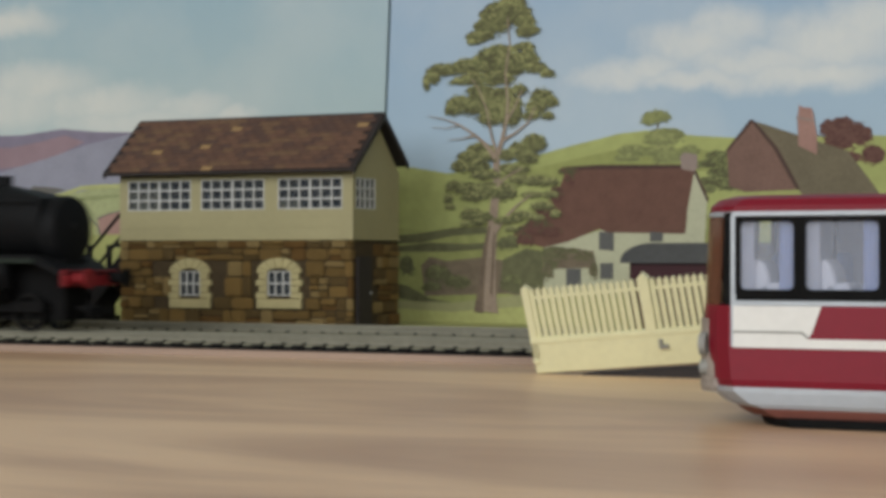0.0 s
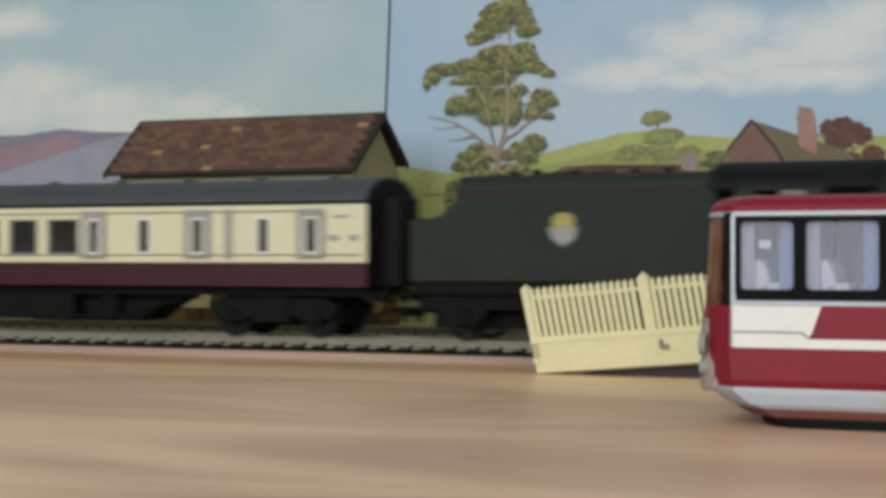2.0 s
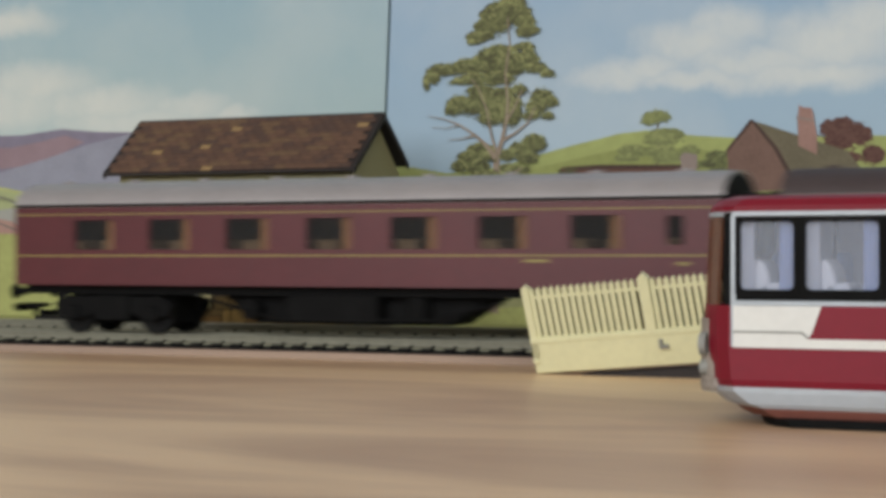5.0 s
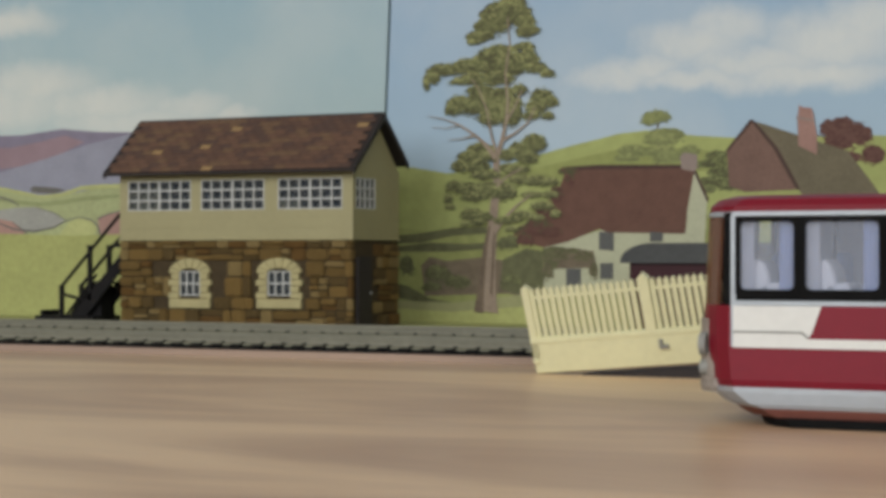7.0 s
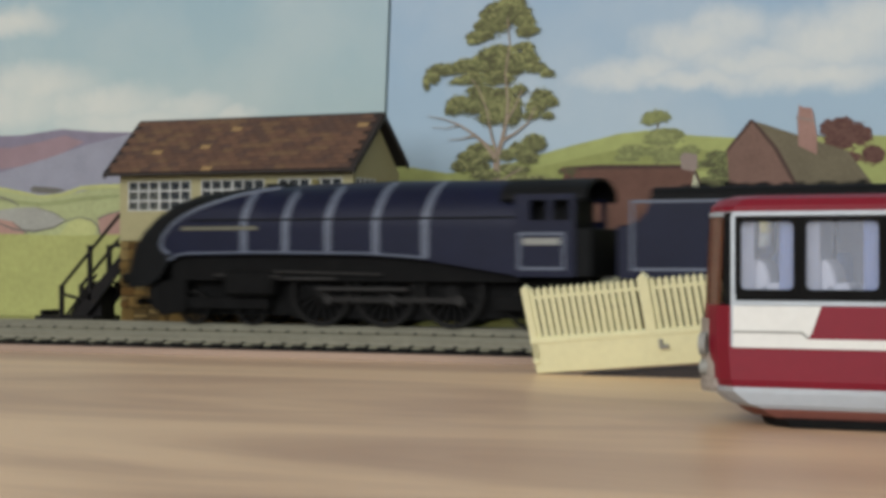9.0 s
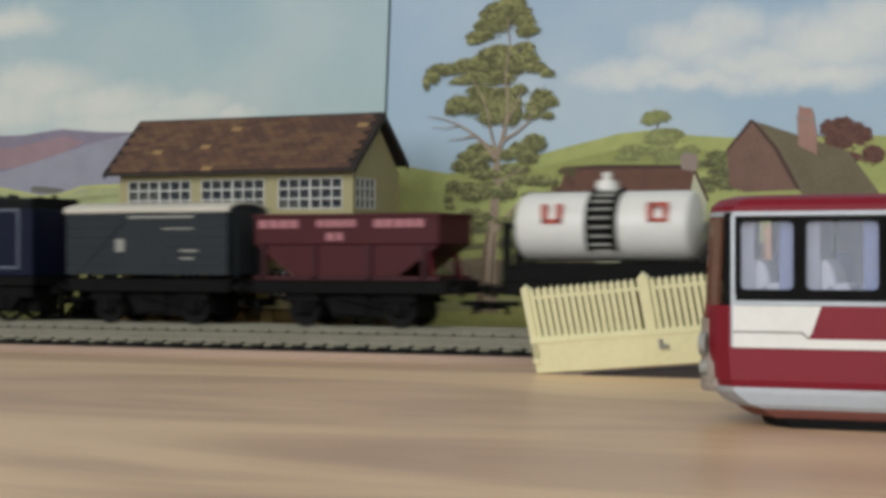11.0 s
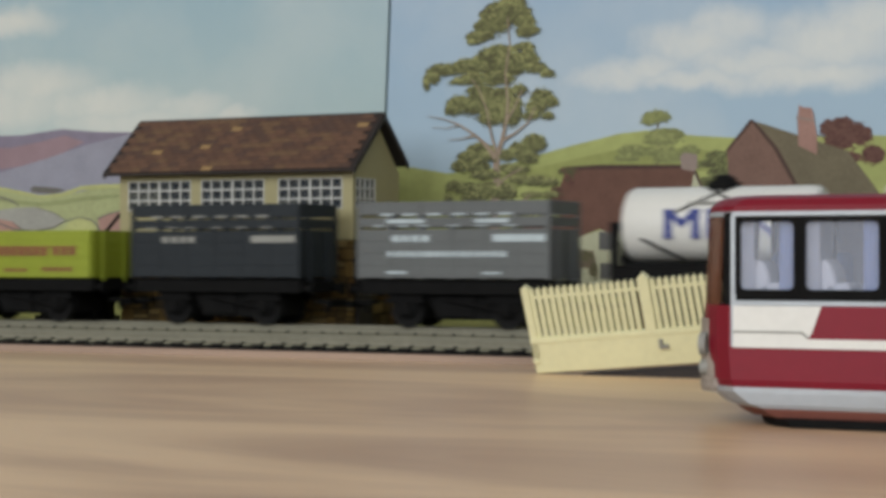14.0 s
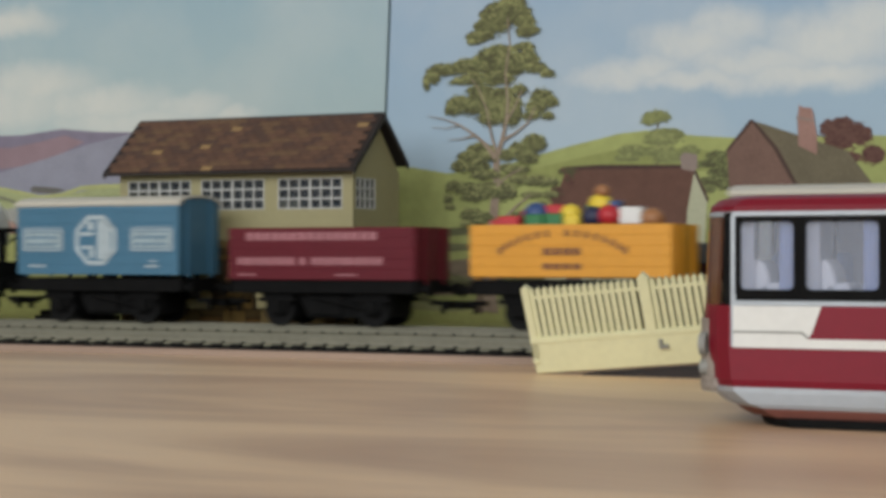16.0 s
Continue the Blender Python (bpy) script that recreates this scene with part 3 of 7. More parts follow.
flat("pink_field", FIELD_PINK, 57, [(-575.5, 50.3), (-561.8, 50.7), (-553.4, 49.3), (-547.0, 44.9), (-547.7, 42.5), (-575.5, 42.6)])
flat("green_field", FIELD_SUN, 57, [(-521.3, 48.8), (-515.4, 50.9), (-508.0, 49.5), (-505.1, 46.0), (-507.1, 42.3), (-527.2, 42.4)])
flat("pink_field", FIELD_PINK, 57, [(-504.5, 50.0), (-499.4, 52.0), (-491.4, 53.8), (-491.4, 42.2), (-503.2, 42.3)])
stroke("hedge_line", HEDGE_DUSK, 59, [(-572.1, 60.7, 0.48), (-561.8, 61.1, 0.96), (-555.8, 59.9, 0.96), (-550.4, 57.1, 0.48)])
stroke("hedge_line", HEDGE_DUSK, 59, [(-572.0, 48.6, 0.48), (-561.8, 48.6, 0.72), (-553.4, 45.8, 0.96), (-541.7, 44.6, 0.96), (-530.1, 46.4, 0.72), (-522.6, 49.6, 0.72), (-529.8, 53.4, 0.48), (-540.4, 56.2, 0.24)])
stroke("hedge_line", HEDGE_DUSK, 59, [(-522.6, 49.6, 0.48), (-515.4, 51.1, 0.48), (-508.0, 49.7, 0.72), (-504.2, 46.5, 0.96), (-503.2, 42.3, 0.96)])
stroke("hedge_line", HEDGE_DUSK, 59, [(-505.1, 50.2, 0.72), (-499.4, 52.3, 0.72), (-491.4, 54.0, 0.48)])
stroke("hedge_line", HEDGE_DUSK, 59, [(-553.7, 49.0, 0.48), (-547.0, 44.7, 0.72), (-545.0, 42.5, 0.72)])
flat("dark_copse", HEDGE_DUSK, 60, [(-543.7, 65.1), (-541.7, 66.2), (-535.1, 65.8), (-528.5, 65.2), (-522.6, 64.0), (-529.8, 62.5), (-538.4, 62.9), (-543.0, 63.5)])
flat("near_meadow", MEADOW_LIGHT, 62, [(-830.4, 41.7), (-632.2, 42.9), (-562.0, 43.7), (-518.8, 42.6), (-477.4, 43.2), (-428.7, 41.9), (-428.7, -9.5), (-830.4, -18.3)])
flat("gable_shadow", ROOF_DARK, 63, [(-215.8, 67.2), (-214.4, 67.2), (-209.2, 55.8), (-209.7, 54.0)])
flat("cottage_chimney", CHIM_GREY, 64, [(-221.2, 72.8), (-219.5, 74.5), (-213.9, 73.5), (-213.9, 68.1), (-215.3, 66.7), (-220.5, 67.7)])
flat("cottage_window", PANE_DARK, 65, [(-270.1, 27.6), (-263.6, 27.6), (-263.6, 20.8), (-270.1, 20.8)])
flat("cottage_window", PANE_DARK, 66, [(-255.7, 42.9), (-249.3, 42.4), (-249.3, 35.0), (-255.7, 35.5)])
flat("cottage_window", PANE_DARK, 67, [(-255.2, 29.9), (-249.6, 30.0), (-249.6, 23.5), (-255.2, 23.5)])
flat("cottage_window", PANE_DARK, 68, [(-233.8, 42.8), (-228.1, 42.3), (-228.5, 38.7), (-233.8, 38.7)])
flat("farmhouse_chimney", CHIM_RED, 69, [(-173.4, 86.7), (-172.7, 92.0), (-171.4, 91.0), (-167.8, 90.5), (-166.9, 87.3), (-166.9, 86.0), (-165.6, 79.8), (-165.8, 72.3), (-173.1, 76.0)])
foliage("garden_bush", (HEDGE_DARK, LEAF_DARK, LEAF_MID), 70, [(-328.7, 25.3, 6.4, 4.3), (-319.4, 21.7, 6.3, 3.3), (-331.4, 19.7, 4.8, 2.4), (-296.0, 38.4, 5.2, 3.4), (-294.7, 21.8, 4.7, 3.3), (-343.5, 28.8, 3.8, 4.9)])
flat("chimney_band", CHIM_GREY, 78, [(-173.8, 87.6), (-166.5, 86.0), (-166.5, 85.1), (-173.8, 86.5)])
foliage("roof_moss", (LEAF_DARK, ROOF_BROWN, LEAF_DARK), 79, [(-269.3, 68.0, 4.5, 1.7), (-283.2, 45.5, 6.6, 3.7), (-289.5, 43.1, 4.6, 2.4)])
foliage("rust_bush", (BUSH_DARK, ROOF_BROWN, LEAF_DARK), 87, [(-274.3, 58.3, 3.5, 4.2), (-279.4, 51.3, 4.6, 4.2), (-284.4, 44.3, 5.0, 3.8), (-276.8, 43.1, 5.0, 2.8), (-288.3, 39.6, 4.1, 2.8), (-268.1, 64.0, 2.5, 2.8)])
foliage("porch_ivy", (HEDGE_DARK, WALL_SHADE, LEAF_DARK), 95, [(-274.3, 32.5, 5.5, 2.1), (-261.9, 32.5, 4.5, 2.3), (-278.1, 26.6, 2.5, 4.3), (-258.1, 26.7, 1.9, 3.7), (-268.1, 34.8, 7.5, 1.4)])
stroke("tree_trunk", TRUNK, 100, [(-305.9, 9.4, 11.08), (-305.4, 13.4, 8.19), (-304.9, 21.8, 6.51), (-304.3, 33.7, 5.3), (-303.3, 44.4, 4.58), (-302.0, 57.5, 3.61), (-301.2, 67.0, 3.13), (-301.7, 75.3, 3.13)])
stroke("trunk_root", TRUNK_DARK, 101, [(-309.6, 9.0, 4.4), (-308.2, 21.7, 2.6), (-306.6, 36.1, 1.9), (-304.6, 45.6, 1.2)])
foliage("tall_tree_top", (LEAF_DARK, LEAF_MID, LEAF_LIGHT), 104, [(-297.3, 134.6, 12.5, 6.3), (-303.8, 130.2, 8.4, 5.1), (-309.0, 125.7, 7.1, 3.2), (-294.8, 138.4, 6.9, 4.3), (-287.1, 126.9, 6.0, 3.2), (-288.4, 130.5, 5.0, 3.6), (-312.2, 123.4, 2.9, 1.5)])
foliage("tall_tree_boughs", (LEAF_DARK, LEAF_MID, LEAF_LIGHT), 114, [(-300.0, 119.5, 8.0, 2.6), (-289.0, 120.5, 5.0, 2.2), (-309.0, 103.0, 7.0, 2.4), (-298.0, 101.5, 8.0, 2.8), (-326.1, 112.1, 8.6, 3.6), (-331.5, 108.7, 4.3, 2.8), (-334.2, 106.4, 1.7, 2.8), (-314.3, 113.2, 8.5, 4.2), (-303.8, 114.7, 9.7, 6.4), (-294.8, 113.1, 8.3, 6.3), (-287.1, 115.1, 5.5, 4.9), (-283.3, 111.4, 5.0, 2.8), (-278.2, 108.8, 3.3, 2.1), (-311.6, 107.8, 8.4, 3.2), (-290.9, 102.3, 3.9, 2.7), (-301.2, 107.4, 8.4, 3.6), (-318.2, 106.9, 5.2, 1.8)])
foliage("tall_tree_middle", (LEAF_DARK, LEAF_MID, LEAF_LIGHT), 124, [(-318.2, 97.3, 7.1, 4.3), (-322.2, 95.0, 3.5, 3.0), (-309.0, 97.0, 9.9, 5.7), (-301.2, 94.3, 8.4, 6.4), (-294.8, 91.7, 5.5, 5.7), (-303.8, 90.8, 7.0, 3.6), (-296.1, 96.5, 6.9, 4.3), (-280.8, 99.5, 5.5, 3.6), (-277.0, 97.0, 3.9, 2.8), (-283.3, 94.9, 5.0, 3.6), (-285.8, 91.4, 3.8, 2.2), (-278.2, 91.2, 3.3, 1.8)])
foliage("tall_tree_waist", (LEAF_DARK, LEAF_MID, LEAF_LIGHT), 134, [(-306.0, 67.0, 8.0, 2.6), (-292.0, 69.0, 6.0, 2.4), (-284.6, 79.6, 6.0, 4.9), (-290.9, 77.4, 5.1, 3.6), (-287.1, 73.8, 5.5, 3.4), (-296.1, 75.2, 4.1, 2.8), (-309.0, 77.9, 7.1, 3.2), (-314.3, 74.4, 5.6, 3.6), (-318.2, 70.9, 4.2, 3.3), (-310.3, 70.7, 7.0, 3.3), (-296.1, 70.0, 4.1, 2.2), (-305.1, 75.4, 5.1, 3.6)])
stroke("tree_limb", TRUNK, 144, [(-301.7, 74.1, 2.41), (-305.9, 79.5, 1.69), (-311.1, 83.9, 1.2), (-318.2, 88.4, 0.72), (-324.8, 91.0, 0.48), (-333.4, 92.8, 0.24)])
stroke("tree_limb", TRUNK, 145, [(-311.1, 83.9, 0.96), (-316.9, 82.6, 0.48), (-323.5, 82.3, 0.24)])
stroke("tree_limb", TRUNK, 146, [(-318.2, 88.4, 0.48), (-324.8, 87.2, 0.29), (-331.5, 87.9, 0.19)])
stroke("tree_limb", TRUNK, 147, [(-300.7, 75.3, 2.17), (-298.6, 82.4, 1.69), (-296.8, 89.4, 1.2), (-296.1, 97.7, 0.96), (-297.1, 109.6, 0.72), (-295.3, 121.4, 0.6), (-296.1, 133.3, 0.48)])
stroke("tree_limb", TRUNK, 148, [(-299.2, 81.2, 1.45), (-293.5, 83.9, 0.96), (-287.1, 88.4, 0.72), (-283.8, 94.9, 0.48)])
stroke("tree_limb", TRUNK, 149, [(-296.8, 89.4, 0.96), (-293.0, 95.2, 0.72), (-289.7, 102.2, 0.48)])
stroke("tree_limb", TRUNK, 150, [(-301.2, 76.5, 1.2), (-303.3, 82.5, 0.96), (-304.9, 89.7, 0.72), (-305.9, 95.7, 0.48)])
stroke("tree_limb", TRUNK, 151, [(-304.9, 92.1, 0.6), (-309.0, 103.0, 0.48), (-312.9, 107.9, 0.36)])
foliage("tall_tree_skirt", (LEAF_DARK, LEAF_MID, LEAF_LIGHT), 156, [(-320.8, 62.5, 4.0, 2.8), (-314.3, 61.2, 7.1, 3.2), (-306.4, 61.1, 7.0, 3.6), (-298.6, 59.8, 7.0, 4.3), (-311.6, 57.6, 7.0, 2.1), (-323.5, 57.3, 2.3, 2.2), (-290.9, 64.9, 5.1, 2.8), (-283.3, 64.3, 6.8, 2.5), (-277.0, 63.7, 4.1, 2.1), (-284.6, 58.4, 5.5, 1.8), (-277.0, 58.3, 4.1, 1.8), (-322.7, 53.7, 2.6, 1.4)])
stroke("tree_limb", TRUNK, 166, [(-302.5, 42.0, 1.93), (-298.6, 47.5, 1.45), (-293.0, 53.1, 0.96), (-285.8, 58.4, 0.48)])
stroke("tree_limb", TRUNK, 167, [(-301.2, 62.2, 1.2), (-296.1, 66.4, 0.72), (-289.7, 69.6, 0.48)])
stroke("trunk_ridge", TRUNK_DARK, 168, [(-303.8, 17.0, 1.2), (-303.0, 28.9, 0.96), (-302.3, 43.2, 0.6)])
foliage("tall_tree_low", (LEAF_DARK, LEAF_MID, LEAF_LIGHT), 170, [(-312.9, 50.4, 5.6, 3.3), (-307.7, 49.2, 5.1, 2.8), (-310.3, 46.8, 4.0, 1.8), (-296.1, 47.9, 6.9, 2.1), (-289.7, 50.2, 5.0, 2.1), (-280.8, 53.7, 5.5, 2.1), (-274.5, 50.1, 2.7, 2.1), (-283.3, 49.0, 4.1, 1.4), (-315.6, 46.6, 2.3, 1.4), (-294.8, 44.3, 2.8, 1.4)])


# ---- tracks ----
def track(y, label, low):
    t = thing("railway_track", label, "railway track", "tracks")
    if low:
        # Black strip along the sleeper ends: their web and the shadow line in one.
        part("web_shade_strip", box(-2150, 2950, y - 14.4, y - 12.6, 2.21, 3.4), SLEEPER, t)
        part("track_filling", box(-2150, 2950, y - 12.4, y + 38, 2.22, 3.98, 0.2), BALLAST, t, "grey green filling between the rails")
    else:
        part("underlay", prism([(y - 22, 2.22), (y + 24, 2.22), (y + 20, 3.99), (y - 17, 3.99)], -2150, 2950), BALLAST, t, "grey green foam underlay")
    for s in (-8.25, 8.25):
        rail = prism([(y + s - 1.1, 3.9), (y + s + 1.1, 3.9), (y + s + 0.35, 4.5), (y + s + 0.35, 5.6), (y + s + 0.6, 6.0), (y + s + 0.5, 6.5),
                      (y + s - 0.5, 6.5), (y + s - 0.6, 6.0), (y + s - 0.35, 5.6), (y + s - 0.35, 4.5)], -2150, 2950)
        part("rail", rail, STEEL, t)
    one = box(-1.9, 1.9, -14.8, 14.8, 2.22, 3.95, 0.25)
    for s in (-8.25, 8.25):
        box(-0.7, 0.7, s - 1.7, s + 1.7, 3.8, 4.5, 0.15, bm=one)
    first = part("sleeper", one, SLEEPER, t)
    first.location = (-0.62, y * MM, 0)
    pitch = 7.7
    for i in range(1, 84):
        o = first.copy()
        scene.collection.objects.link(o)
        o.location = (-0.62 + i * pitch * MM, y * MM, 0)
    rest = bmesh.new()
    for i in range(-190, 460):
        x = -620 + i * pitch
        if -2150 < x < 2940 and not -1 < i < 84:
            box(x - 1.9, x + 1.9, y - 14.8, y + 14.8, 2.22, 3.95, bm=rest)
    part("far_sleepers", rest, SLEEPER, t)["kind"] = "stuff"
    return t


tagged(part("baseboard", box(-2180, 2980, 503, 990, 0.02, 2.2), BOARD), "thin wooden board under the tracks", "board", "", "structure")
track(522.5, "straight model track with dull steel rails and black sleepers", True)
track(605, "straight model track with dull rails beside the signal box", False)
verge = part("scenic_verge", prism([(628, 0), (699, 0), (699, 4.5), (632, 4.5)], -2150, 2950), MEADOW_LIGHT)
tagged(verge, "light green strip of card ground", "ground", "", "structure")


# ---- signal box ----
def signal_box():
    sb = thing("signal_box", "model signal box of brown stone and cream boards", "signal box")
    x0, x1, y0, y1, zs, ze = -443.0, -333.0, 630.0, 671.0, 39.7, 67.0
    low = [(-413.2, -403.4, 16.6, 26.6), (-371.4, -360.8, 16.9, 26.8)]
    base = holed(x0 + 0.6, x1 - 0.6, 4.0, zs, low, y0 + 0.6, y0 + 2.5)
    part("base_wall", box(x0 + 0.6, x1 - 0.6, y1 - 2.5, y1, 4, zs), MORTAR, sb)
    part("base_wall", box(x0 + 0.6, x0 + 2.5, y0 + 2.5, y1 - 2.5, 4, zs), MORTAR, sb)
    part("base_wall", box(x1 - 2.5, x1 - 0.6, y0 + 2.5, y1 - 2.5, 4, zs), MORTAR, sb)
    base_ob = part("stone_base", base, MORTAR, sb, "brown stone lower storey")
    part("inner_floor", box(x0 + 2.5, x1 - 2.5, y0 + 2.6, y1 - 2.6, zs - 1, zs + 0.2), SHADE_IN, sb)
    wins = [(-438.9, -408.0), (-403.1, -373.1), (-366.8, -337.5)]
    zb, zt = 51.6, 63.9
    part("cabin_wall", holed(x0, x1, zs, ze, [(a, b, zb, zt) for a, b in wins], y0, y0 + 1.6), CREAM, sb)
    part("cabin_wall", holed(y0 + 1.6, y1, zs, ze, [(y0 + 2.6, y0 + 19.5, zb, zt)], x1 - 1.6, x1, "y"), CREAM, sb)
    part("cabin_wall", box(x0, x0 + 1.6, y0 + 1.6, y1, zs, ze), CREAM, sb)
    part("cabin_wall", box(x0 + 1.6, x1 - 1.6, y1 - 1.6, y1, zs, ze), CREAM, sb)
    # Dark panel in place of the shade at the back of the cabin.
    part("back_shade_panel", box(x0 + 3, x1 - 3, y1 - 8, y1 - 3, zs + 1, ze - 1), SHADE_IN, sb, "dark panel standing in for the unlit cabin inside")
    part("gable", prism([(y0, ze), (y1, ze), ((y0 + y1) / 2, 87.6)], x1 - 1.6, x1, "x"), CREAM, sb)
    part("gable", prism([(y0, ze), (y1, ze), ((y0 + y1) / 2, 87.6)], x0, x0 + 1.6, "x"), CREAM, sb)
    part("sill_band", box(x0 - 0.5, x1 + 0.5, y0 - 0.5, y1 + 0.3, zs - 0.5, zs + 0.4, 0.15), CREAM, sb)
    part("corner_board", box(x1 - 4, x1 + 0.25, y0 - 0.25, y0 + 0.3, zs + 0.5, ze), CREAM, sb)
    for k, z in enumerate((44.0, 48.2)):
        part("boarding", box(x0 - 0.05, x1 - 4.1, y0 - 0.14, y0 + 0.2, z - 4.0, z, 0.06), CREAM, sb)

    def glazed(a, b, z0, z1, cols, rows, where, axis, parent):
        w = part("window", box(*((a, b, where + 0.9, where + 1.15) if axis == "x" else (where - 1.15, where - 0.9, a, b)), z0, z1), PANE, parent, "white-barred window")
        frame_bm = bmesh.new()
        def stick(p0, p1, q0, q1, d=0.0):
            if axis == "x":
                box(p0, p1, where - 0.15 + d, where + 0.75, q0, q1, bm=frame_bm)
            else:
                box(where - 0.75, where + 0.15 - d, p0, p1, q0, q1, bm=frame_bm)
        for i in range(cols + 1):
            c = a + (b - a) * i / cols
            t = 0.5 if i in (0, cols) or i * 2 == cols else 0.3
            stick(max(a, c - t), min(b, c + t), z0, z1)
        for j in range(rows + 1):
            c = z0 + (z1 - z0) * j / rows
            t = 0.5 if j in (0, rows) else 0.34
            stick(a, b, max(z0, c - t), min(z1, c + t), 0.05)
        part("glazing_frame", frame_bm, GLAZING, w)
        return w

    for a, b in wins:
        glazed(a, b, zb, zt, 6, 3, y0, "x", sb)
    glazed(y0 + 2.6, y0 + 19.5, zb, zt, 4, 3, x1, "y", sb)
    for a, b, z0, z1 in low:
        glazed(a, b, z0, z1, 3, 2, y0 - 0.2, "x", sb)
        part("shade_panel", box(a - 1, b + 1, y0 + 3, y0 + 4, z0 - 1, z1 + 1), SHADE_IN, sb)
        # dressed stones round the opening: sill, jamb blocks and arch
        cx, hw = (a + b) / 2, (b - a) / 2
        for side in (-1, 1):
            for j in range(4):
                zz = z0 - 1.2 + j * (z1 - z0 + 0.5) / 4
                out = 5.4 if j % 2 == 0 else 4.0
                p, q = sorted((cx + side * (hw + 0.1), cx + side * (hw + out)))
                part("dressed_stone", box(p, q, y0 - 0.9, y0 + 1.2, zz, zz + (z1 - z0 + 0.5) / 4 - 0.15, 0.3), DRESSED, sb)
        part("dressed_stone", box(cx - hw - 5, cx + hw + 5, y0 - 1.0, y0 + 1.2, z0 - 5.2, z0 - 1.35, 0.35), DRESSED, sb)
        n = 7
        for j in range(n):
            t0, t1 = 180 - 180 * j / n - 1, 180 - 180 * (j + 1) / n + 1
            inner = [(cx + (hw + 0.1) * math.cos(radians(t)), z1 - 0.8 + 2.0 * math.sin(radians(t))) for t in (t0, t1)]
            outer = [(cx + (hw + 5.2) * math.cos(radians(t)), z1 - 0.8 + 6.2 * math.sin(radians(t))) for t in (t1, t0)]
            part("dressed_stone", prism(inner + outer, y0 - 0.9, y0 + 1.2, "y", bev=0.2), DRESSED, sb)
    # added pale boards mimic light background seen through panes; door in the end wall
    part("pale_pane_board", box(wins[0][0] - 1, wins[0][0] + 15.5, y0 + 1.9, y0 + 2.5, zs + 1, 61.5, 0.2), COACHCREAM, sb, "pale board for the light background seen through the panes")
    part("low_pane_board", box(wins[2][0] - 1, wins[2][0] + 9.5, y0 + 2.0, y0 + 9, zs + 1, 55.6, 0.2), COACHCREAM, sb)
    door = part("end_door", box(x1 - 0.2, x1 + 0.9, y0 + 3.2, y0 + 15.0, 4.6, 32.5, 0.2), ROOFEDGE, sb, "dark plank door")
    part("door_knob", ball((x1 + 1.1, y0 + 13.6, 18), 0.6), LINEGREY, door)
    # roof: two boards, verges and a ridge
    yr, zr = (y0 + y1) / 2, 90.0
    for s in (-1, 1):
        e = (yr + s * (26.0 if s < 0 else 21.6), 67.2 if s < 0 else 71.0)
        part("roof_slope", prism([(e[0], e[1] - 1.2), (e[0], e[1]), (yr, zr), (yr, zr - 1.6)], -447, -329.4), ROOFEDGE, sb)
        for xa in (-447.4, -330.0):
            part("verge_board", prism([(e[0] - s * -0.3, e[1] - 2.2), (e[0] - s * -0.3, e[1] + 0.4), (yr, zr + 0.5), (yr, zr - 2.6)], xa, xa + 0.9), ROOFEDGE, sb)
    part("ridge_tile", prism([(yr - 1.6, zr - 0.9), (yr, zr + 0.9), (yr + 1.6, zr - 0.9)], -447, -329.4), ROOFEDGE, sb)
    part("gutter", box(-447.5, -329, yr - 26.9, yr - 26.0, 66.0, 67.1, 0.2), ROOFEDGE, sb)
    return sb, base_ob


BOX, STONE_BASE = signal_box()

# iron stair at the end of the signal box
stair = thing("iron_staircase", "black iron staircase with handrails beside the signal box", "staircase")
part("base_plate", box(-492, -461, 636, 656, 4.5, 7.2, 0.4), STAIR, stair)
part("kick_plate", box(-492, -490.6, 640, 652, 5, 9.5, 0.3), STAIR, stair)
for _y in (639, 653):
    part("stringer", prism([(-475, 7), (-467, 7), (-443.5, 33), (-443.5, 39.5)], _y, _y + 1.2, "y"), STAIR, stair)
    part("post", box(-481, -479.2, _y, _y + 1.4, 6, 20.5), STAIR, stair)
    part("post", box(-466.3, -464.4, _y, _y + 1.4, 14, 37.6), STAIR, stair)
    part("handrail", rod((-480, _y + 0.7, 20), (-450, _y + 0.7, 50.5), 0.75), STAIR, stair)
    part("lower_rail", rod((-480, _y + 0.7, 16.5), (-466, _y + 0.7, 13.5), 0.7), STAIR, stair)
    part("brace", rod((-478, _y + 0.7, 7), (-462, _y + 0.7, 25), 0.6), STAIR, stair)
for _i in range(8):
    part("tread", box(-473 + _i * 3.7, -468.8 + _i * 3.7, 640, 653, 9.2 + _i * 3.9, 10.0 + _i * 3.9), STAIR, stair)
part("landing", box(-453, -443.4, 638, 655, 36.6, 38.2), STAIR, stair)
part("stair_foot", prism([(-478, 7), (-461, 7), (-462, 20), (-468, 22)], 642, 652, "y"), STAIR, stair)

# small van left standing behind the tracks
hut = thing("goods_van", "dark red goods van body with a rounded black roof", "van")
part("body", box(-224, -160, 646, 672, 4.5, 31.2, 0.4), CRIMSON, hut)
part("roof", prism([(-227, 30.2)] + [(-214 - 13 * math.cos(radians(a)), 30.8 + 6.9 * math.sin(radians(a))) for a in range(0, 91, 9)] + [(-158, 37.7), (-158, 30.2)], 644, 674, "y"), VANROOF, hut, smooth=True)
part("end_post", box(-225, -223.6, 650, 652, 4.5, 30.2), BLACK, hut)

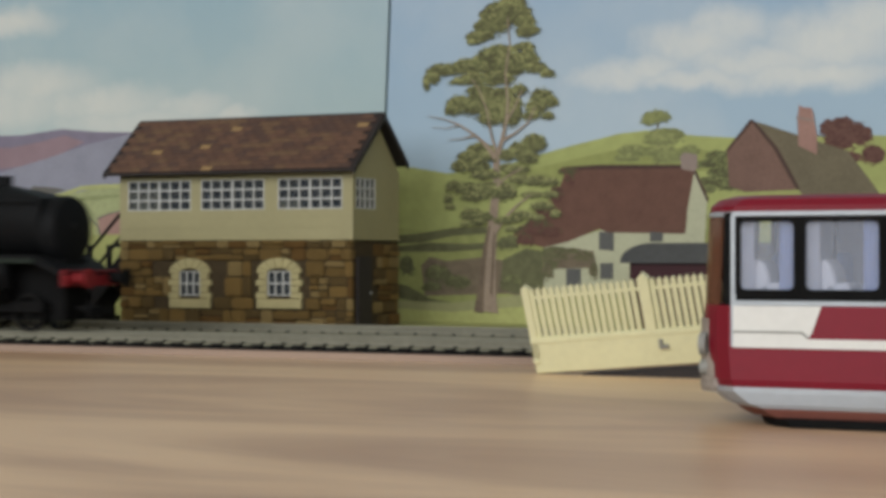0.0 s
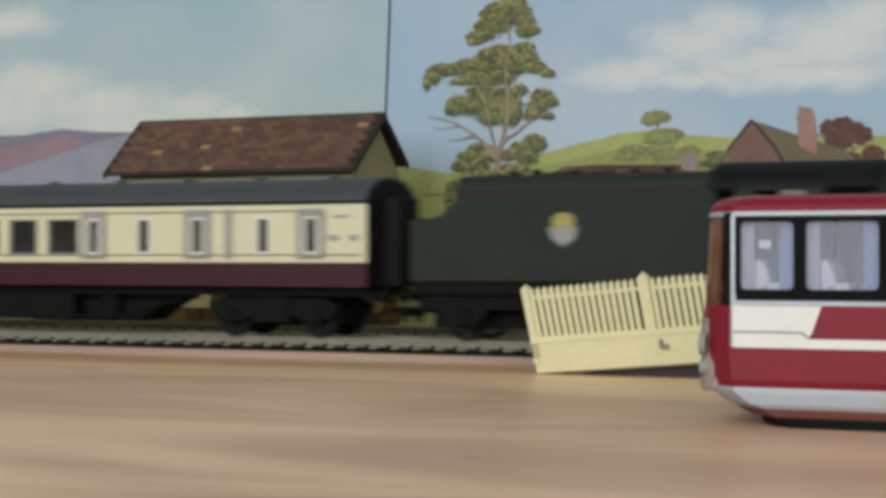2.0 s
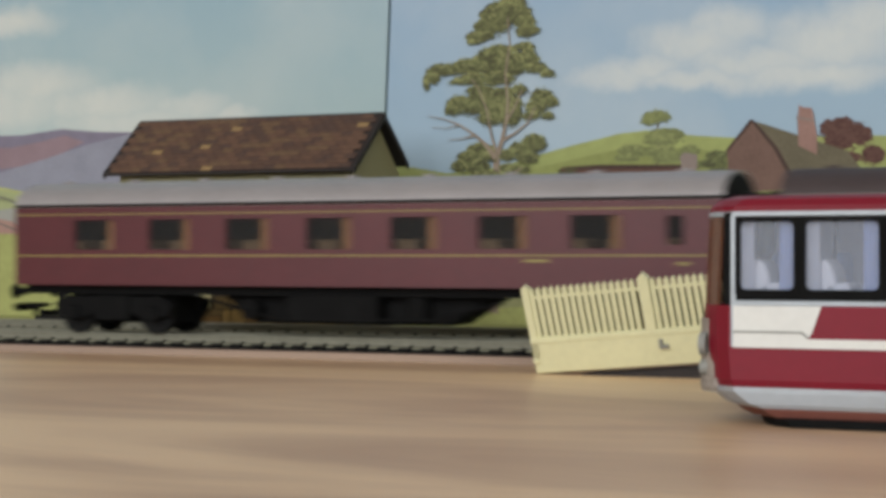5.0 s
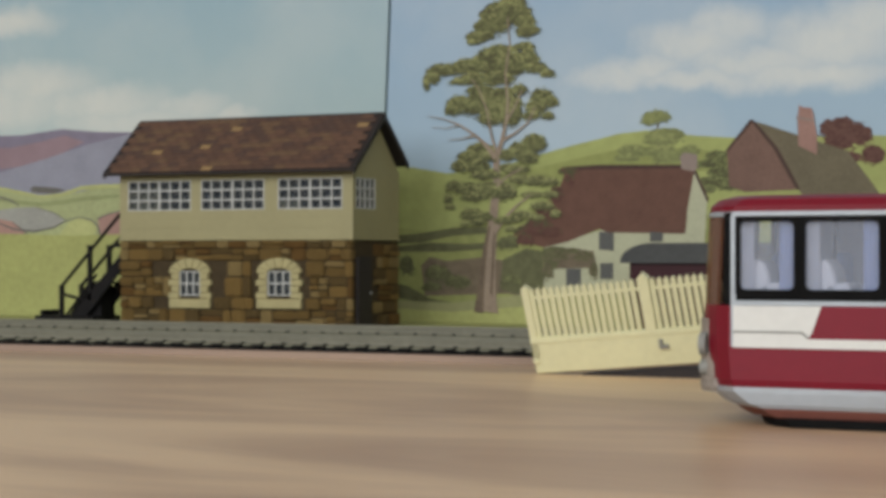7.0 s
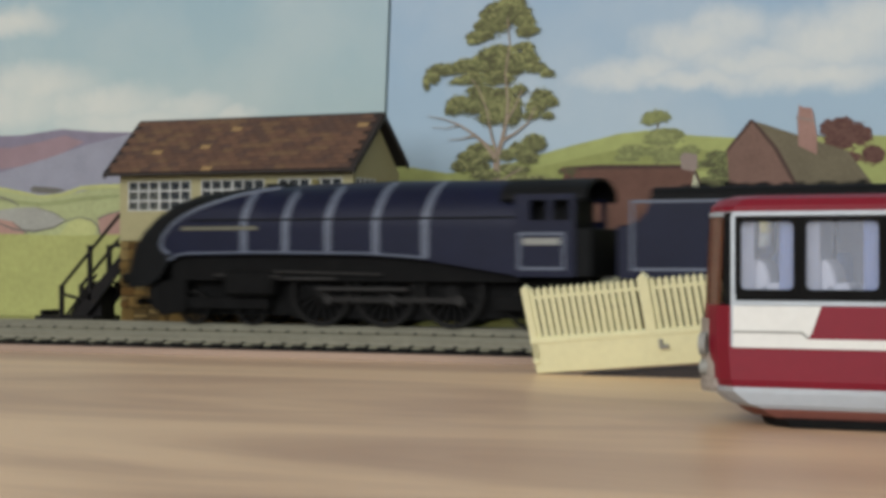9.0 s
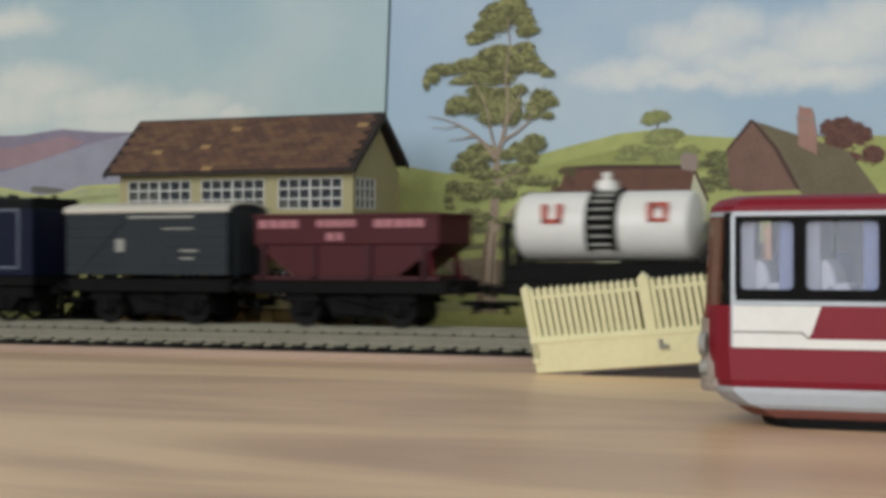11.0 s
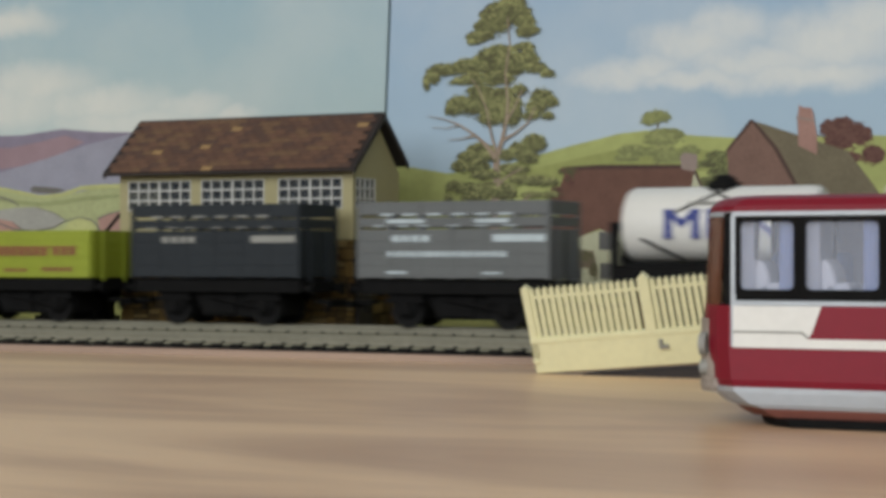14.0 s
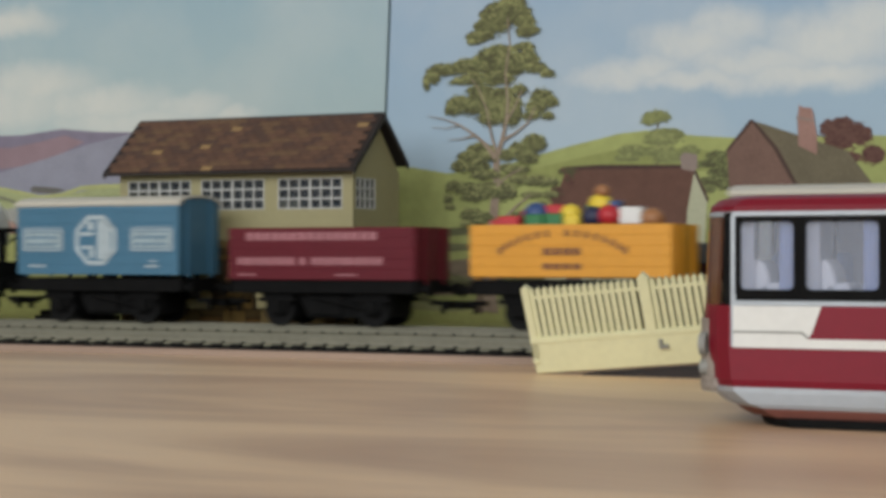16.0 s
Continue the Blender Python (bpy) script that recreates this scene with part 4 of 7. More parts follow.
# ---- fence panel ----
fence = thing("picket_fence", "pale yellow plastic picket fence panel leaning askew on the table", "fence")
part("base_board", box(0, 58, -1.0, 1.0, 0, 9.0, 0.25), FENCE, fence)
part("top_rail", box(0, 58, -0.4, 0.4, 21.2, 22.2, 0.1), FENCE, fence)
part("bottom_rail", box(0, 58, -1.2, 1.2, 8.6, 10.2, 0.2), FENCE, fence)
part("end_post", prism([(0.1, 4), (2.3, 4), (2.3, 24.6), (1.2, 25.4), (0.1, 24.6)], -1.0, 1.0, "y", bev=0.15), FENCE, fence)
part("end_post", prism([(33.6, 8), (36.8, 8), (36.8, 24.6), (35.2, 26.2), (33.6, 24.6)], -1.1, 1.1, "y", bev=0.15), FENCE, fence)
_pk = prism([(-0.62, 9.6), (0.62, 9.6), (0.62, 23.8), (0, 24.6), (-0.62, 23.8)], -0.5, 0.5, "y")
_first = part("picket", _pk, FENCE, fence)
_first.location = (2.9 * MM, 0, 0)
for _i in range(1, 29):
    _x = 2.9 + _i * 1.93
    if 32.6 < _x < 37.6:
        continue
    _o = _first.copy()
    scene.collection.objects.link(_o)
    _o.location = (_x * MM, 0, 0)
part("latch", prism([(37.0, 5.0), (39.4, 5.0), (39.4, 5.9), (37.9, 5.9), (37.9, 7.6), (37.0, 7.6)], -1.9, -1.0, "y"), LINEGREY, fence)
part("foot_lug", box(-0.2, 2.0, -1.4, 1.2, 3.0, 4.2, 0.2), FENCE, fence)
fence.matrix_world = pose(-0.1885, 0.4665, 0.0004, 17, -5, 0)
# Dark wedge fills the shadowed gap below the fence's raised end.
shadow_fill = tagged(part("wooden_wedge", prism([(-176, 0), (-118, 0), (-118, 5.0), (-176, 0.4)], 468.0, 482.0, "y"), ROOFEDGE), "dark wedge standing in for the shadow under the fence", "wedge")

# ---- toy coach ----
def bus():
    b = thing("toy_coach", "maroon and white toy motor coach parked on the table", "coach")
    L, W = 150.0, 32.0

    def plan(inset, front, n=7, length=L):
        """Outline from above: a bowed front at x = 0 and a square tail."""
        pts = []
        for i in range(-n, n + 1):
            u = i / n
            pts.append((front - 1.0 + 8.0 * abs(u) ** 3.0, u * (W / 2 - inset)))
        pts += [(length - inset, W / 2 - inset), (length - inset, -W / 2 + inset)]
        return pts

    def shell(levels, closed=True):
        return loft([[(x, y, z) for x, y in plan(i, f)] for z, i, f in levels])

    part("lower_body", shell([(7.6, 0.3, 1.0), (9, 0.0, 0.5), (15.2, 0.0, 0.0), (23.2, 0, 0.0)]), BUSRED, b)
    part("skirt", shell([(3.6, 0.9, 6.5), (4.4, 0.5, 4.0), (6.6, 0.15, 1.2), (7.6, 0.1, 0.8)]), BUSGREY, b, "silver lower skirt")
    part("roof", shell([(40.9, 0.25, 1.0), (42.3, 0.2, 1.2), (43.6, 1.6, 2.6), (44.4, 4.5, 5.5)]), BUSRED, b)
    part("gutter", shell([(40.3, -0.1, 0.8), (41.2, -0.15, 0.9)]), BUSGREY, b, "silver gutter line")
    part("waist_floor", box(8, L - 2, -W / 2 + 1.2, W / 2 - 1.2, 22.9, 23.6), CURTAIN, b)
    # near and far sides above the waist, with window openings
    wins = [(8.9, 20.0), (21.6, 36.0), (37.6, 52.0), (53.6, 68.0), (69.6, 84.0), (85.6, 100.0), (101.6, 116.0), (117.6, 132.0), (133.6, 146.0)]
    for s in (-1, 1):
        y = s * (W / 2 - 0.6)
        part("window_band", holed(7.2, L - 0.6, 23.2, 41.0, [(p, q, 26.0, 39.6) for p, q in wins], y - 0.5, y + 0.5), BLACK, b, "black window surround")
        for p, q in wins:
            pane = part("side_window", box(p, q, y - 0.15, y + 0.15, 26.0, 39.6), PANE_BUS, b)
            fr = holed(p - 0.7, q + 0.7, 25.3, 40.2, [(p + 0.3, q - 0.3, 26.3, 39.3)], y + s * 0.5 - 0.2, y + s * 0.5 + 0.2)
            for cx, cz, ax, az in ((p + 0.3, 26.3, 1, 1), (q - 0.3, 26.3, -1, 1), (p + 0.3, 39.3, 1, -1), (q - 0.3, 39.3, -1, -1)):
                curve = [(cx + ax * 1.1 * (1 - math.sin(radians(u))), cz + az * 1.1 * (1 - math.cos(radians(u)))) for u in (0, 22, 45, 68, 90)]
                prism([(cx, cz)] + curve, y + s * 0.5 - 0.2, y + s * 0.5 + 0.2, "y", bm=fr)
            part("rubber_seal", fr, BLACK, pane)
    part("trim_strip", box(7.4, 8.5, -W / 2 - 0.15, -W / 2 + 0.5, 15.2, 40.6, 0.2), BUSGREY, b, "bright pillar trim")
    part("trim_strip", box(8, L, -W / 2 - 0.2, -W / 2 + 0.4, 40.2, 41.2, 0.2), BUSGREY, b)
    part("trim_strip", box(8, L, -W / 2 - 0.12, -W / 2 + 0.4, 23.2, 24.2, 0.15), BUSGREY, b)
    # white flash along the side
    part("white_flash", prism([(8.0, 16.6), (22.2, 16.6), (23.2, 18.2), (25.0, 23.2), (8.0, 23.2)], -W / 2 - 0.22, -W / 2 + 0.3, "y"), WHITE, b, "white painted flash")
    part("white_flash", prism([(8.0, 15.2), (L, 15.2), (L, 17.0), (22.4, 17.0), (21.2, 18.0), (8.0, 18.0)], -W / 2 - 0.3, -W / 2 + 0.3, "y"), WHITE, b)
    part("flash_line", prism([(8.0, 18.0), (21.2, 18.0), (22.4, 17.0), (22.6, 17.3), (21.4, 18.4), (8.0, 18.4)], -W / 2 - 0.4, -W / 2 + 0.2, "y"), LINEGREY, b)
    # wrapped windscreen and front
    scr = bmesh.new()
    za, zb = 23.0, 40.2
    loft([[(x - 0.05, y, z) for x, y in plan(0.25, f)[1:-3]] + [(x + 0.5, y * 0.97, z) for x, y in plan(0.25, f)[1:-3]][::-1] for z, f in ((za, 0.0), (zb, 0.9))], bm=scr)
    part("windscreen", scr, PANE_AMBER, b, "wrapped brown-tinted windscreen")
    part("front_pillar", box(6.0, 7.4, -W / 2 + 0.2, -W / 2 + 1.4, 23.2, 41.0, 0.2), BLACK, b)
    part("grille", loft([[(x - 1.0, y * 0.96, z) for x, y in plan(1, 0)[1:-3]] + [(x + 0.6, y * 0.9, z) for x, y in plan(1, 0)[1:-3]][::-1] for z in (6.2, 9.0, 20.5)]), FRONTGREY, b, "scuffed silver moulded front")
    for s in (-1, 1):
        part("headlamp", rod((-0.2, s * 10.2, 15.5), (1.2, s * 10.2, 15.5), 2.3, n=20), LINEGREY, b)
        part("fog_lamp", rod((-0.4, s * 9.4, 10.8), (1.2, s * 9.4, 10.8), 1.5, n=16), LINEGREY, b)
    part("bumper", loft([[(x - 1.0, y, z) for x, y in plan(0.6, 0)[1:-3]] + [(x + 0.6, y * 0.92, z) for x, y in plan(0.6, 0)[1:-3]][::-1] for z in (7.0, 9.0)]), FRONTGREY, b)
    # inside: partition, curtains, rows of seats
    for p, q in wins:
        # White panels added over the far windows hide the view and brighten the inside.
        part("far_white_panel", box(p - 0.4, q + 0.4, W / 2 - 2.2, W / 2 - 1.6, 24.4, 39.8, 0.2), CURTAIN, b)
        for a, c, m in ((p + 0.1, p + 2.6, CURTAIN), (q - 3.6, q - 0.1, CURTBLUE)):
            fold = [(a + (c - a) * k / 12, -W / 2 + 2.2 + 0.45 * math.sin(k * 2.1)) for k in range(13)]
            part("curtain", prism(fold + [(x, y + 0.3) for x, y in fold][::-1], 24.6, 39.8, "z"), m, b, "pale blue curtain" if m is CURTBLUE else "", smooth=True)
        seat = part("seat", prism([(p + 1.2, 23.4), (p + 5.6, 23.4), (p + 5.2, 29.0), (p + 4.2, 31.4), (p + 2.8, 32.2), (p + 1.8, 31.4)], -W / 2 + 3, -3, "y", bev=0.5), CURTAIN, b)
        part("cushion", box(p + 3.2, p + 8.0, -W / 2 + 3, -3, 23.4, 27.5, 0.7), CURTAIN, seat)
        far = part("seat", box(p + 1.5, p + 3.2, 3, W / 2 - 3, 23.4, 33.5, 0.7), CURTBLUE, b)
        part("cushion", box(p + 3.2, p + 8.0, 3, W / 2 - 3, 23.4, 27.5, 0.7), CURTAIN, far)
    part("steering_wheel", rod((4.5, -8, 27.5), (5.2, -8, 27.9), 3.0, n=16), BLACK, b)
    part("headlining", box(9, L - 2, -W / 2 + 1.4, W / 2 - 1.4, 40.0, 40.6), CURTAIN, b)
    for x in (52, 116):
        for s in (-1, 1):
            w = part("wheel", rod((x, s * 15.2, 6.4), (x, s * 10.5, 6.4), 6.4, n=28), BLACK, b)
            part("hub", rod((x, s * 15.5, 6.4), (x, s * 15.0, 6.4), 3.4, n=20), BUSGREY, w)
    part("chassis", box(16, L - 4, -13.8, 13.8, 2.2, 8), BLACK, b)
    # Black plate added low down in place of the shadow band beneath the skirt.
    part("base_plate", shell([(0.2, 0.6, 12.0), (1.85, 0.6, 11.0)]), BLACK, b, "black plate standing in for the shadow band under the coach")
    part("underbody", shell([(1.9, 1.6, 9.0), (3.0, 1.2, 7.0), (4.2, 0.9, 5.5)]), UNDERTRAY, b, "red-brown underbody tray")
    b.matrix_world = pose(-0.1042, 0.338 + 0.016, 0, 0, 0, 0)
    return b


bus()


# ---- running gear shared by the vehicles ----
def wheelset(parent, x, r, w=0.0, name="wheel", spokes=0):
    """A pair of wheels on an axle at x; the wheels stand on the rails at height 0."""
    bm = rod((0, -9.6, 0), (0, 9.6, 0), 1.0, n=10)
    for s in (-1, 1):
        if spokes:
            one = bmesh.new()
            ring = []
            for k, (rr, yy) in enumerate(((r, 9.8), (r, 7.2), (r * 0.86, 7.2), (r * 0.86, 9.8))):
                ring.append([(rr * math.cos(a * 6.28319 / 32), s * yy, rr * math.sin(a * 6.28319 / 32)) for a in range(32)])
            vs = [[one.verts.new(p) for p in c] for c in ring]
            for k in range(4):
                for i in range(32):
                    one.faces.new((vs[k][i], vs[k][(i + 1) % 32], vs[(k + 1) % 4][(i + 1) % 32], vs[(k + 1) % 4][i]))
            joined(bm, one)
            for k in range(spokes):
                a = k * 6.28319 / spokes
                rod((0, s * 8.6, 0), (r * 0.9 * math.cos(a), s * 8.6, r * 0.9 * math.sin(a)), 0.55, bm=bm, n=5)
            rod((0, s * 7.6, 0), (0, s * 10.0, 0), r * 0.2, bm=bm, n=14)
        else:
            rod((0, s * 7.2, 0), (0, s * 9.9, 0), r, bm=bm, n=24)
            rod((0, s * 9.9, 0), (0, s * 10.3, 0), r * 0.35, bm=bm, n=12)
    ob = part(name, bm, WHEELS, parent)
    ob.location = (x * MM, 0, r * MM)
    tyre = bmesh.new()
    for s in (-1, 1):
        one = bmesh.new()
        c = [[(q * math.cos(a * 6.28319 / 32), s * y, q * math.sin(a * 6.28319 / 32)) for a in range(32)] for q, y in ((r * 0.995, 10.05), (r * 0.86, 10.05), (r * 0.86, 9.7), (r * 0.995, 9.7))]
        vs = [[one.verts.new(p) for p in k] for k in c]
        for k in range(4):
            for i in range(32):
                one.faces.new((vs[k][i], vs[k][(i + 1) % 32], vs[(k + 1) % 4][(i + 1) % 32], vs[(k + 1) % 4][i]))
        joined(tyre, one)
    part("tyre", tyre, TYRES if spokes else WHEELS, ob, "worn steel tyre" if spokes else "")
    return ob


def coupling(parent, x, s, z=9.0):
    """A hook and bar coupling that sticks out from an end at x; s is its way along the track."""
    bm = box(min(x, x + s * 9), max(x, x + s * 9), -2, 2, z - 0.8, z + 0.8)
    box(min(x + s * 7.5, x + s * 9), max(x + s * 7.5, x + s * 9), -7, 7, z - 2.0, z + 0.6, bm=bm)
    box(min(x + s * 4, x + s * 5), max(x + s * 4, x + s * 5), -1, 1, z - 4, z, bm=bm)
    return part("coupling", bm, BLACK, parent)


def buffers(parent, x, s, z=14.0):
    for y in (-11.2, 11.2):
        bm = rod((x, y, z), (x + s * 4.2, y, z), 1.3, n=12)
        rod((x + s * 4.2, y, z), (x + s * 5.0, y, z), 2.6, bm=bm, n=16)
        part("buffer", bm, BLACK, parent)


def wagon_chassis(v, L, wheelbase=40.0, W=28.0):
    part("underframe", box(0, L, -W / 2 + 2, W / 2 - 2, 13.4, 17.6, 0.2), BLACK, v)
    for s in (-1, 1):
        part("solebar", box(0.5, L - 0.5, s * (W / 2 - 1) - 0.9, s * (W / 2 - 1) + 0.9, 12.4, 17.2, 0.25), BLACK, v)
        for x in (L / 2 - wheelbase / 2, L / 2 + wheelbase / 2):
            g = prism([(x - 7.5, 12.6), (x - 2.6, 4.0), (x + 2.6, 4.0), (x + 7.5, 12.6)], s * 11.2 - 0.5, s * 11.2 + 0.5, "y")
            box(x - 2.2, x + 2.2, s * 12 - 1.2, s * 12 + 1.2, 4.6, 9.6, 0.5, bm=g)
            box(x - 8, x + 8, s * 11.8 - 0.7, s * 11.8 + 0.7, 9.2, 10.6, 0.2, bm=g)
            part("axle_guard", g, BLACK, v)
        part("brake_lever", rod((L / 2 - 4, s * 13, 11), (L / 2 + 22, s * 13, 6.0), 0.5, n=6), BLACK, v)
        part("brake_gear", box(L / 2 - 7, L / 2 + 7, s * 10 - 0.6, s * 10 + 0.6, 4.2, 12, 0.3), BLACK, v)
    # Solid black blocks added to fill the gaps between the wheels.
    part("brake_rigging", prism([(L / 2 - 13, 13), (L / 2 + 17, 13), (L / 2 + 14, 3.2), (L / 2 - 8, 3.2)], -9.4, 9.4, "y", bev=0.3), BLACK, v)
    for x in (L / 2 - wheelbase / 2, L / 2 + wheelbase / 2):
        part("axle_block", box(x - 6.5, x + 6.5, -6.8, 6.8, 3.4, 13, 0.3), BLACK, v)
        wheelset(v, x, 6.3)
    for x, s in ((0, -1), (L, 1)):
        buffers(v, x, s)
        coupling(v, x, s)
        part("headstock", box(min(x, x + s * 0.9), max(x, x + s * 0.9), -W / 2, W / 2, 12.6, 17.4, 0.2), BLACK, v)


def planked(v, L, z0, z1, W, material, planks, load=None, posts=True, post_mat=None):
    """Open body: four sides of separate planks round a floor."""
    h = (z1 - z0) / planks
    part("wagon_floor", box(0.8, L - 0.8, -W / 2 + 0.8, W / 2 - 0.8, z0 - 0.4, z0 + 0.8), load or material, v)
    for i in range(planks):
        a, b = z0 + i * h, z0 + (i + 1) * h - 0.05
        for s in (-1, 1):
            part("side_plank", box(0, L, s * W / 2 - 0.7, s * W / 2 + 0.7, a, b, 0.06), material, v)
        for x in (0.0, L):
            part("end_plank", box(x - 0.65, x + 0.65, -W / 2 + 0.75, W / 2 - 0.75, a, b, 0.06), material, v)
    if posts:
        for x, s in ((0, -1), (L, 1)):
            for y in (-W / 4, W / 4):
                part("end_post", box(min(x, x + s * 1.4), max(x, x + s * 1.4), y - 0.9, y + 0.9, z0 - 2, z1 - 0.4, 0.2), post_mat or material, v)
    part("inner_lining", box(1, L - 1, -W / 2 + 0.9, W / 2 - 0.9, z0 + 0.8, z0 + (z1 - z0) * 0.55), load or material, v)


W_BODY = 29.0
SIDE = -W_BODY / 2 - 0.72


def open_wagon(name, label, L, z0, z1, material, planks=5, **more):
    v = thing(name, label, "wagon", "goods wagons in the train")
    wagon_chassis(v, L)
    planked(v, L, z0, z1, W_BODY, material, planks, **more)
    return v


def salmon_wagon():
    L = 82.0
    v = open_wagon("open_wagon", "salmon orange five-plank open wagon with red lettering", L, 17.2, 36.6, SALMON)
    rows = word_bars(6.5, 72.5, 25.0, 31.2, 7, 0.42, 17)
    bars(v, COACHCREAM, SIDE + 0.1, [(p - 0.5, q + 0.5, c - 0.5, d + 0.5) for p, q, c, d in rows], "lettering_outline")
    bars(v, INKRED, SIDE, rows, "lettering")
    bars(v, INKBROWN, SIDE, word_bars(16, 38, 21.2, 23.8, 7, seed=3) + word_bars(42, 62, 21.2, 23.8, 6, seed=4))
    bars(v, INKBROWN, SIDE, word_bars(11, 25, 34.0, 35.6, 4, seed=5) + word_bars(57, 68, 34.0, 36.0, 3, seed=6))
    part("round_mark", rod((40, SIDE - 0.25, 34.4), (40, SIDE + 0.3, 34.4), 2.0, n=18), INKBROWN, v)
    bars(v, ROOFEDGE, SIDE - 0.05, [(0, L, 16.8, 17.5)], "bottom_strip")
    return v


def yellow_wagon():
    L = 68.0
    v = open_wagon("open_wagon", "bright yellow open wagon with black lettering", L, 19, 36, YELLOW, 5)
    part("corner_strap", box(L - 3.0, L + 0.6, SIDE - 0.15, SIDE + 1, 18.6, 36.1), INKBLACK, v, "black corner strap")
    part("corner_strap", box(-0.9, 1.6, SIDE - 0.15, SIDE + 1, 18.6, 36.1), INKBLACK, v)
    for rows in ([(7, 13.6, 23, 25.6)], [(13.8, 20.8, 24.6, 26.4), (14.6, 20.8, 31.6, 33.8), (14.6, 16.6, 26, 33)], [(19, 21, 26, 33)], [(22, 28.2, 23, 25.4), (25.6, 28.4, 25, 31.6)]):
        bars(v, INKBLACK, SIDE, rows, "black_block")
    bars(v, INKBLACK, SIDE, [(6, 26, 22.0, 22.9)], "underline")
    bars(v, INKBROWN, SIDE, word_bars(31, 51, 32.4, 34.4, 6, seed=7) + word_bars(48, 64, 28.6, 31.0, 5, seed=8))
    return v


def lime_wagon():
    L = 78.0
    v = open_wagon("open_wagon", "lime green open wagon with dark red lettering", L, 17.9, 36.6, LIME, 5)
    bars(v, INKBROWN, SIDE, word_bars(6, 58, 26.4, 29.8, 14, 0.15, 9) + word_bars(60, 72, 26.6, 30.0, 3, 0.2, 10) + [(6, 72, 29.8, 30.3)])
    bars(v, INKBROWN, SIDE, word_bars(6, 13, 32.6, 34.4, 3, seed=11))
    bars(v, INKBROWN, SIDE, word_bars(5, 14, 20, 21.4, 4, seed=12) + word_bars(36, 48, 20, 21.4, 4, seed=13) + word_bars(55, 70, 20.2, 22, 5, seed=14))
    return v


def slat_wagon(label, material, ink, L, seed):
    """High-sided wagon whose top planks stand apart."""
    v = thing("high_sided_wagon", label, "wagon", "goods wagons in the train")
    wagon_chassis(v, L)
    planked(v, L, 18.4, 36.0, W_BODY, material, 4, load=SHADE_IN)
    for z0, z1 in ((37.0, 40.2), (41.4, 46.0)):
        for s in (-1, 1):
            part("side_plank", box(0, L, s * W_BODY / 2 - 0.7, s * W_BODY / 2 + 0.7, z0, z1, 0.06), material, v)
        for x in (0.0, L):
            part("end_plank", box(x - 0.65, x + 0.65, -W_BODY / 2 + 0.7, W_BODY / 2 - 0.7, z0, z1, 0.06), material, v)
    for i in range(7):
        x = 0.2 + i * (L - 0.4) / 6
        for s in (-1, 1):
            part("stanchion", box(x - 0.8, x + 0.8, s * W_BODY / 2 - 0.9, s * W_BODY / 2 + 0.6, 18, 46.1, 0.1), material, v)
    bars(v, ink, SIDE - 0.3, word_bars(14, 30, 31.4, 33.8, 4, seed=seed) + [(54, 74 * L / 75, 31.4, 34.0)])
    bars(v, ink, SIDE - 0.3, [(p, p + 5.5, 41.0, 41.7) for p in (9, 18, 28, 38, 47, 56)] + [(p, p + 5, 37.0, 37.4) for p in (6, 16, 24, 36, 47, 58)], "chalk_line")
    return v


def grey_slat_wagon():
    v = slat_wagon("grey high-sided wagon with slatted top and white lettering", GREY, INKWHITE, 75.0, 21)
    bars(v, INKWHITE, SIDE - 0.3, word_bars(12, 60, 26, 28.0, 15, seed=22) + [(12, 27, 38.2, 39.6), (47, 60, 38.2, 39.6)])
    bars(v, INKWHITE, SIDE - 0.3, [(12, 20, 19.8, 20.8), (50, 57, 19.8, 20.6)])
    return v


def tank_body(v, x0, x1, r, zc, material):
    rings = []
    prof = [(x0 - 2.6, 0.02), (x0 - 2.3, 0.45), (x0 - 1.4, 0.78), (x0 - 0.5, 0.93), (x0 + 1.2, 1.0), (x1 - 1.2, 1.0), (x1 + 0.5, 0.93), (x1 + 1.4, 0.78), (x1 + 2.3, 0.45), (x1 + 2.6, 0.02)]
    for x, k in prof:
        rings.append([(x, r * k * math.cos(a * 6.28319 / 40), zc + r * k * math.sin(a * 6.28319 / 40)) for a in range(40)])
    part("tank", loft(rings), material, v, smooth=True)


def tank_frame(v, L, r, zc):
    for x in (0.5, L - 4.5):
        part("end_stand", holed(-13, 13, 17.5, 38.0, [(-10.6, -1.2, 23, 36.2), (1.2, 10.6, 23, 36.2)], x - 1.4, x + 1.4, "y"), BLACK, v, "black end cradle")
    part("cradle_beam", box(2, L - 2, -9, 9, 17.4, 24, 0.3), BLACK, v)
    for s in (-1, 1):
        part("side_beam", box(1, L - 1, s * 13 - 0.8, s * 13 + 0.8, 17.3, 22.2, 0.2), BLACK, v)


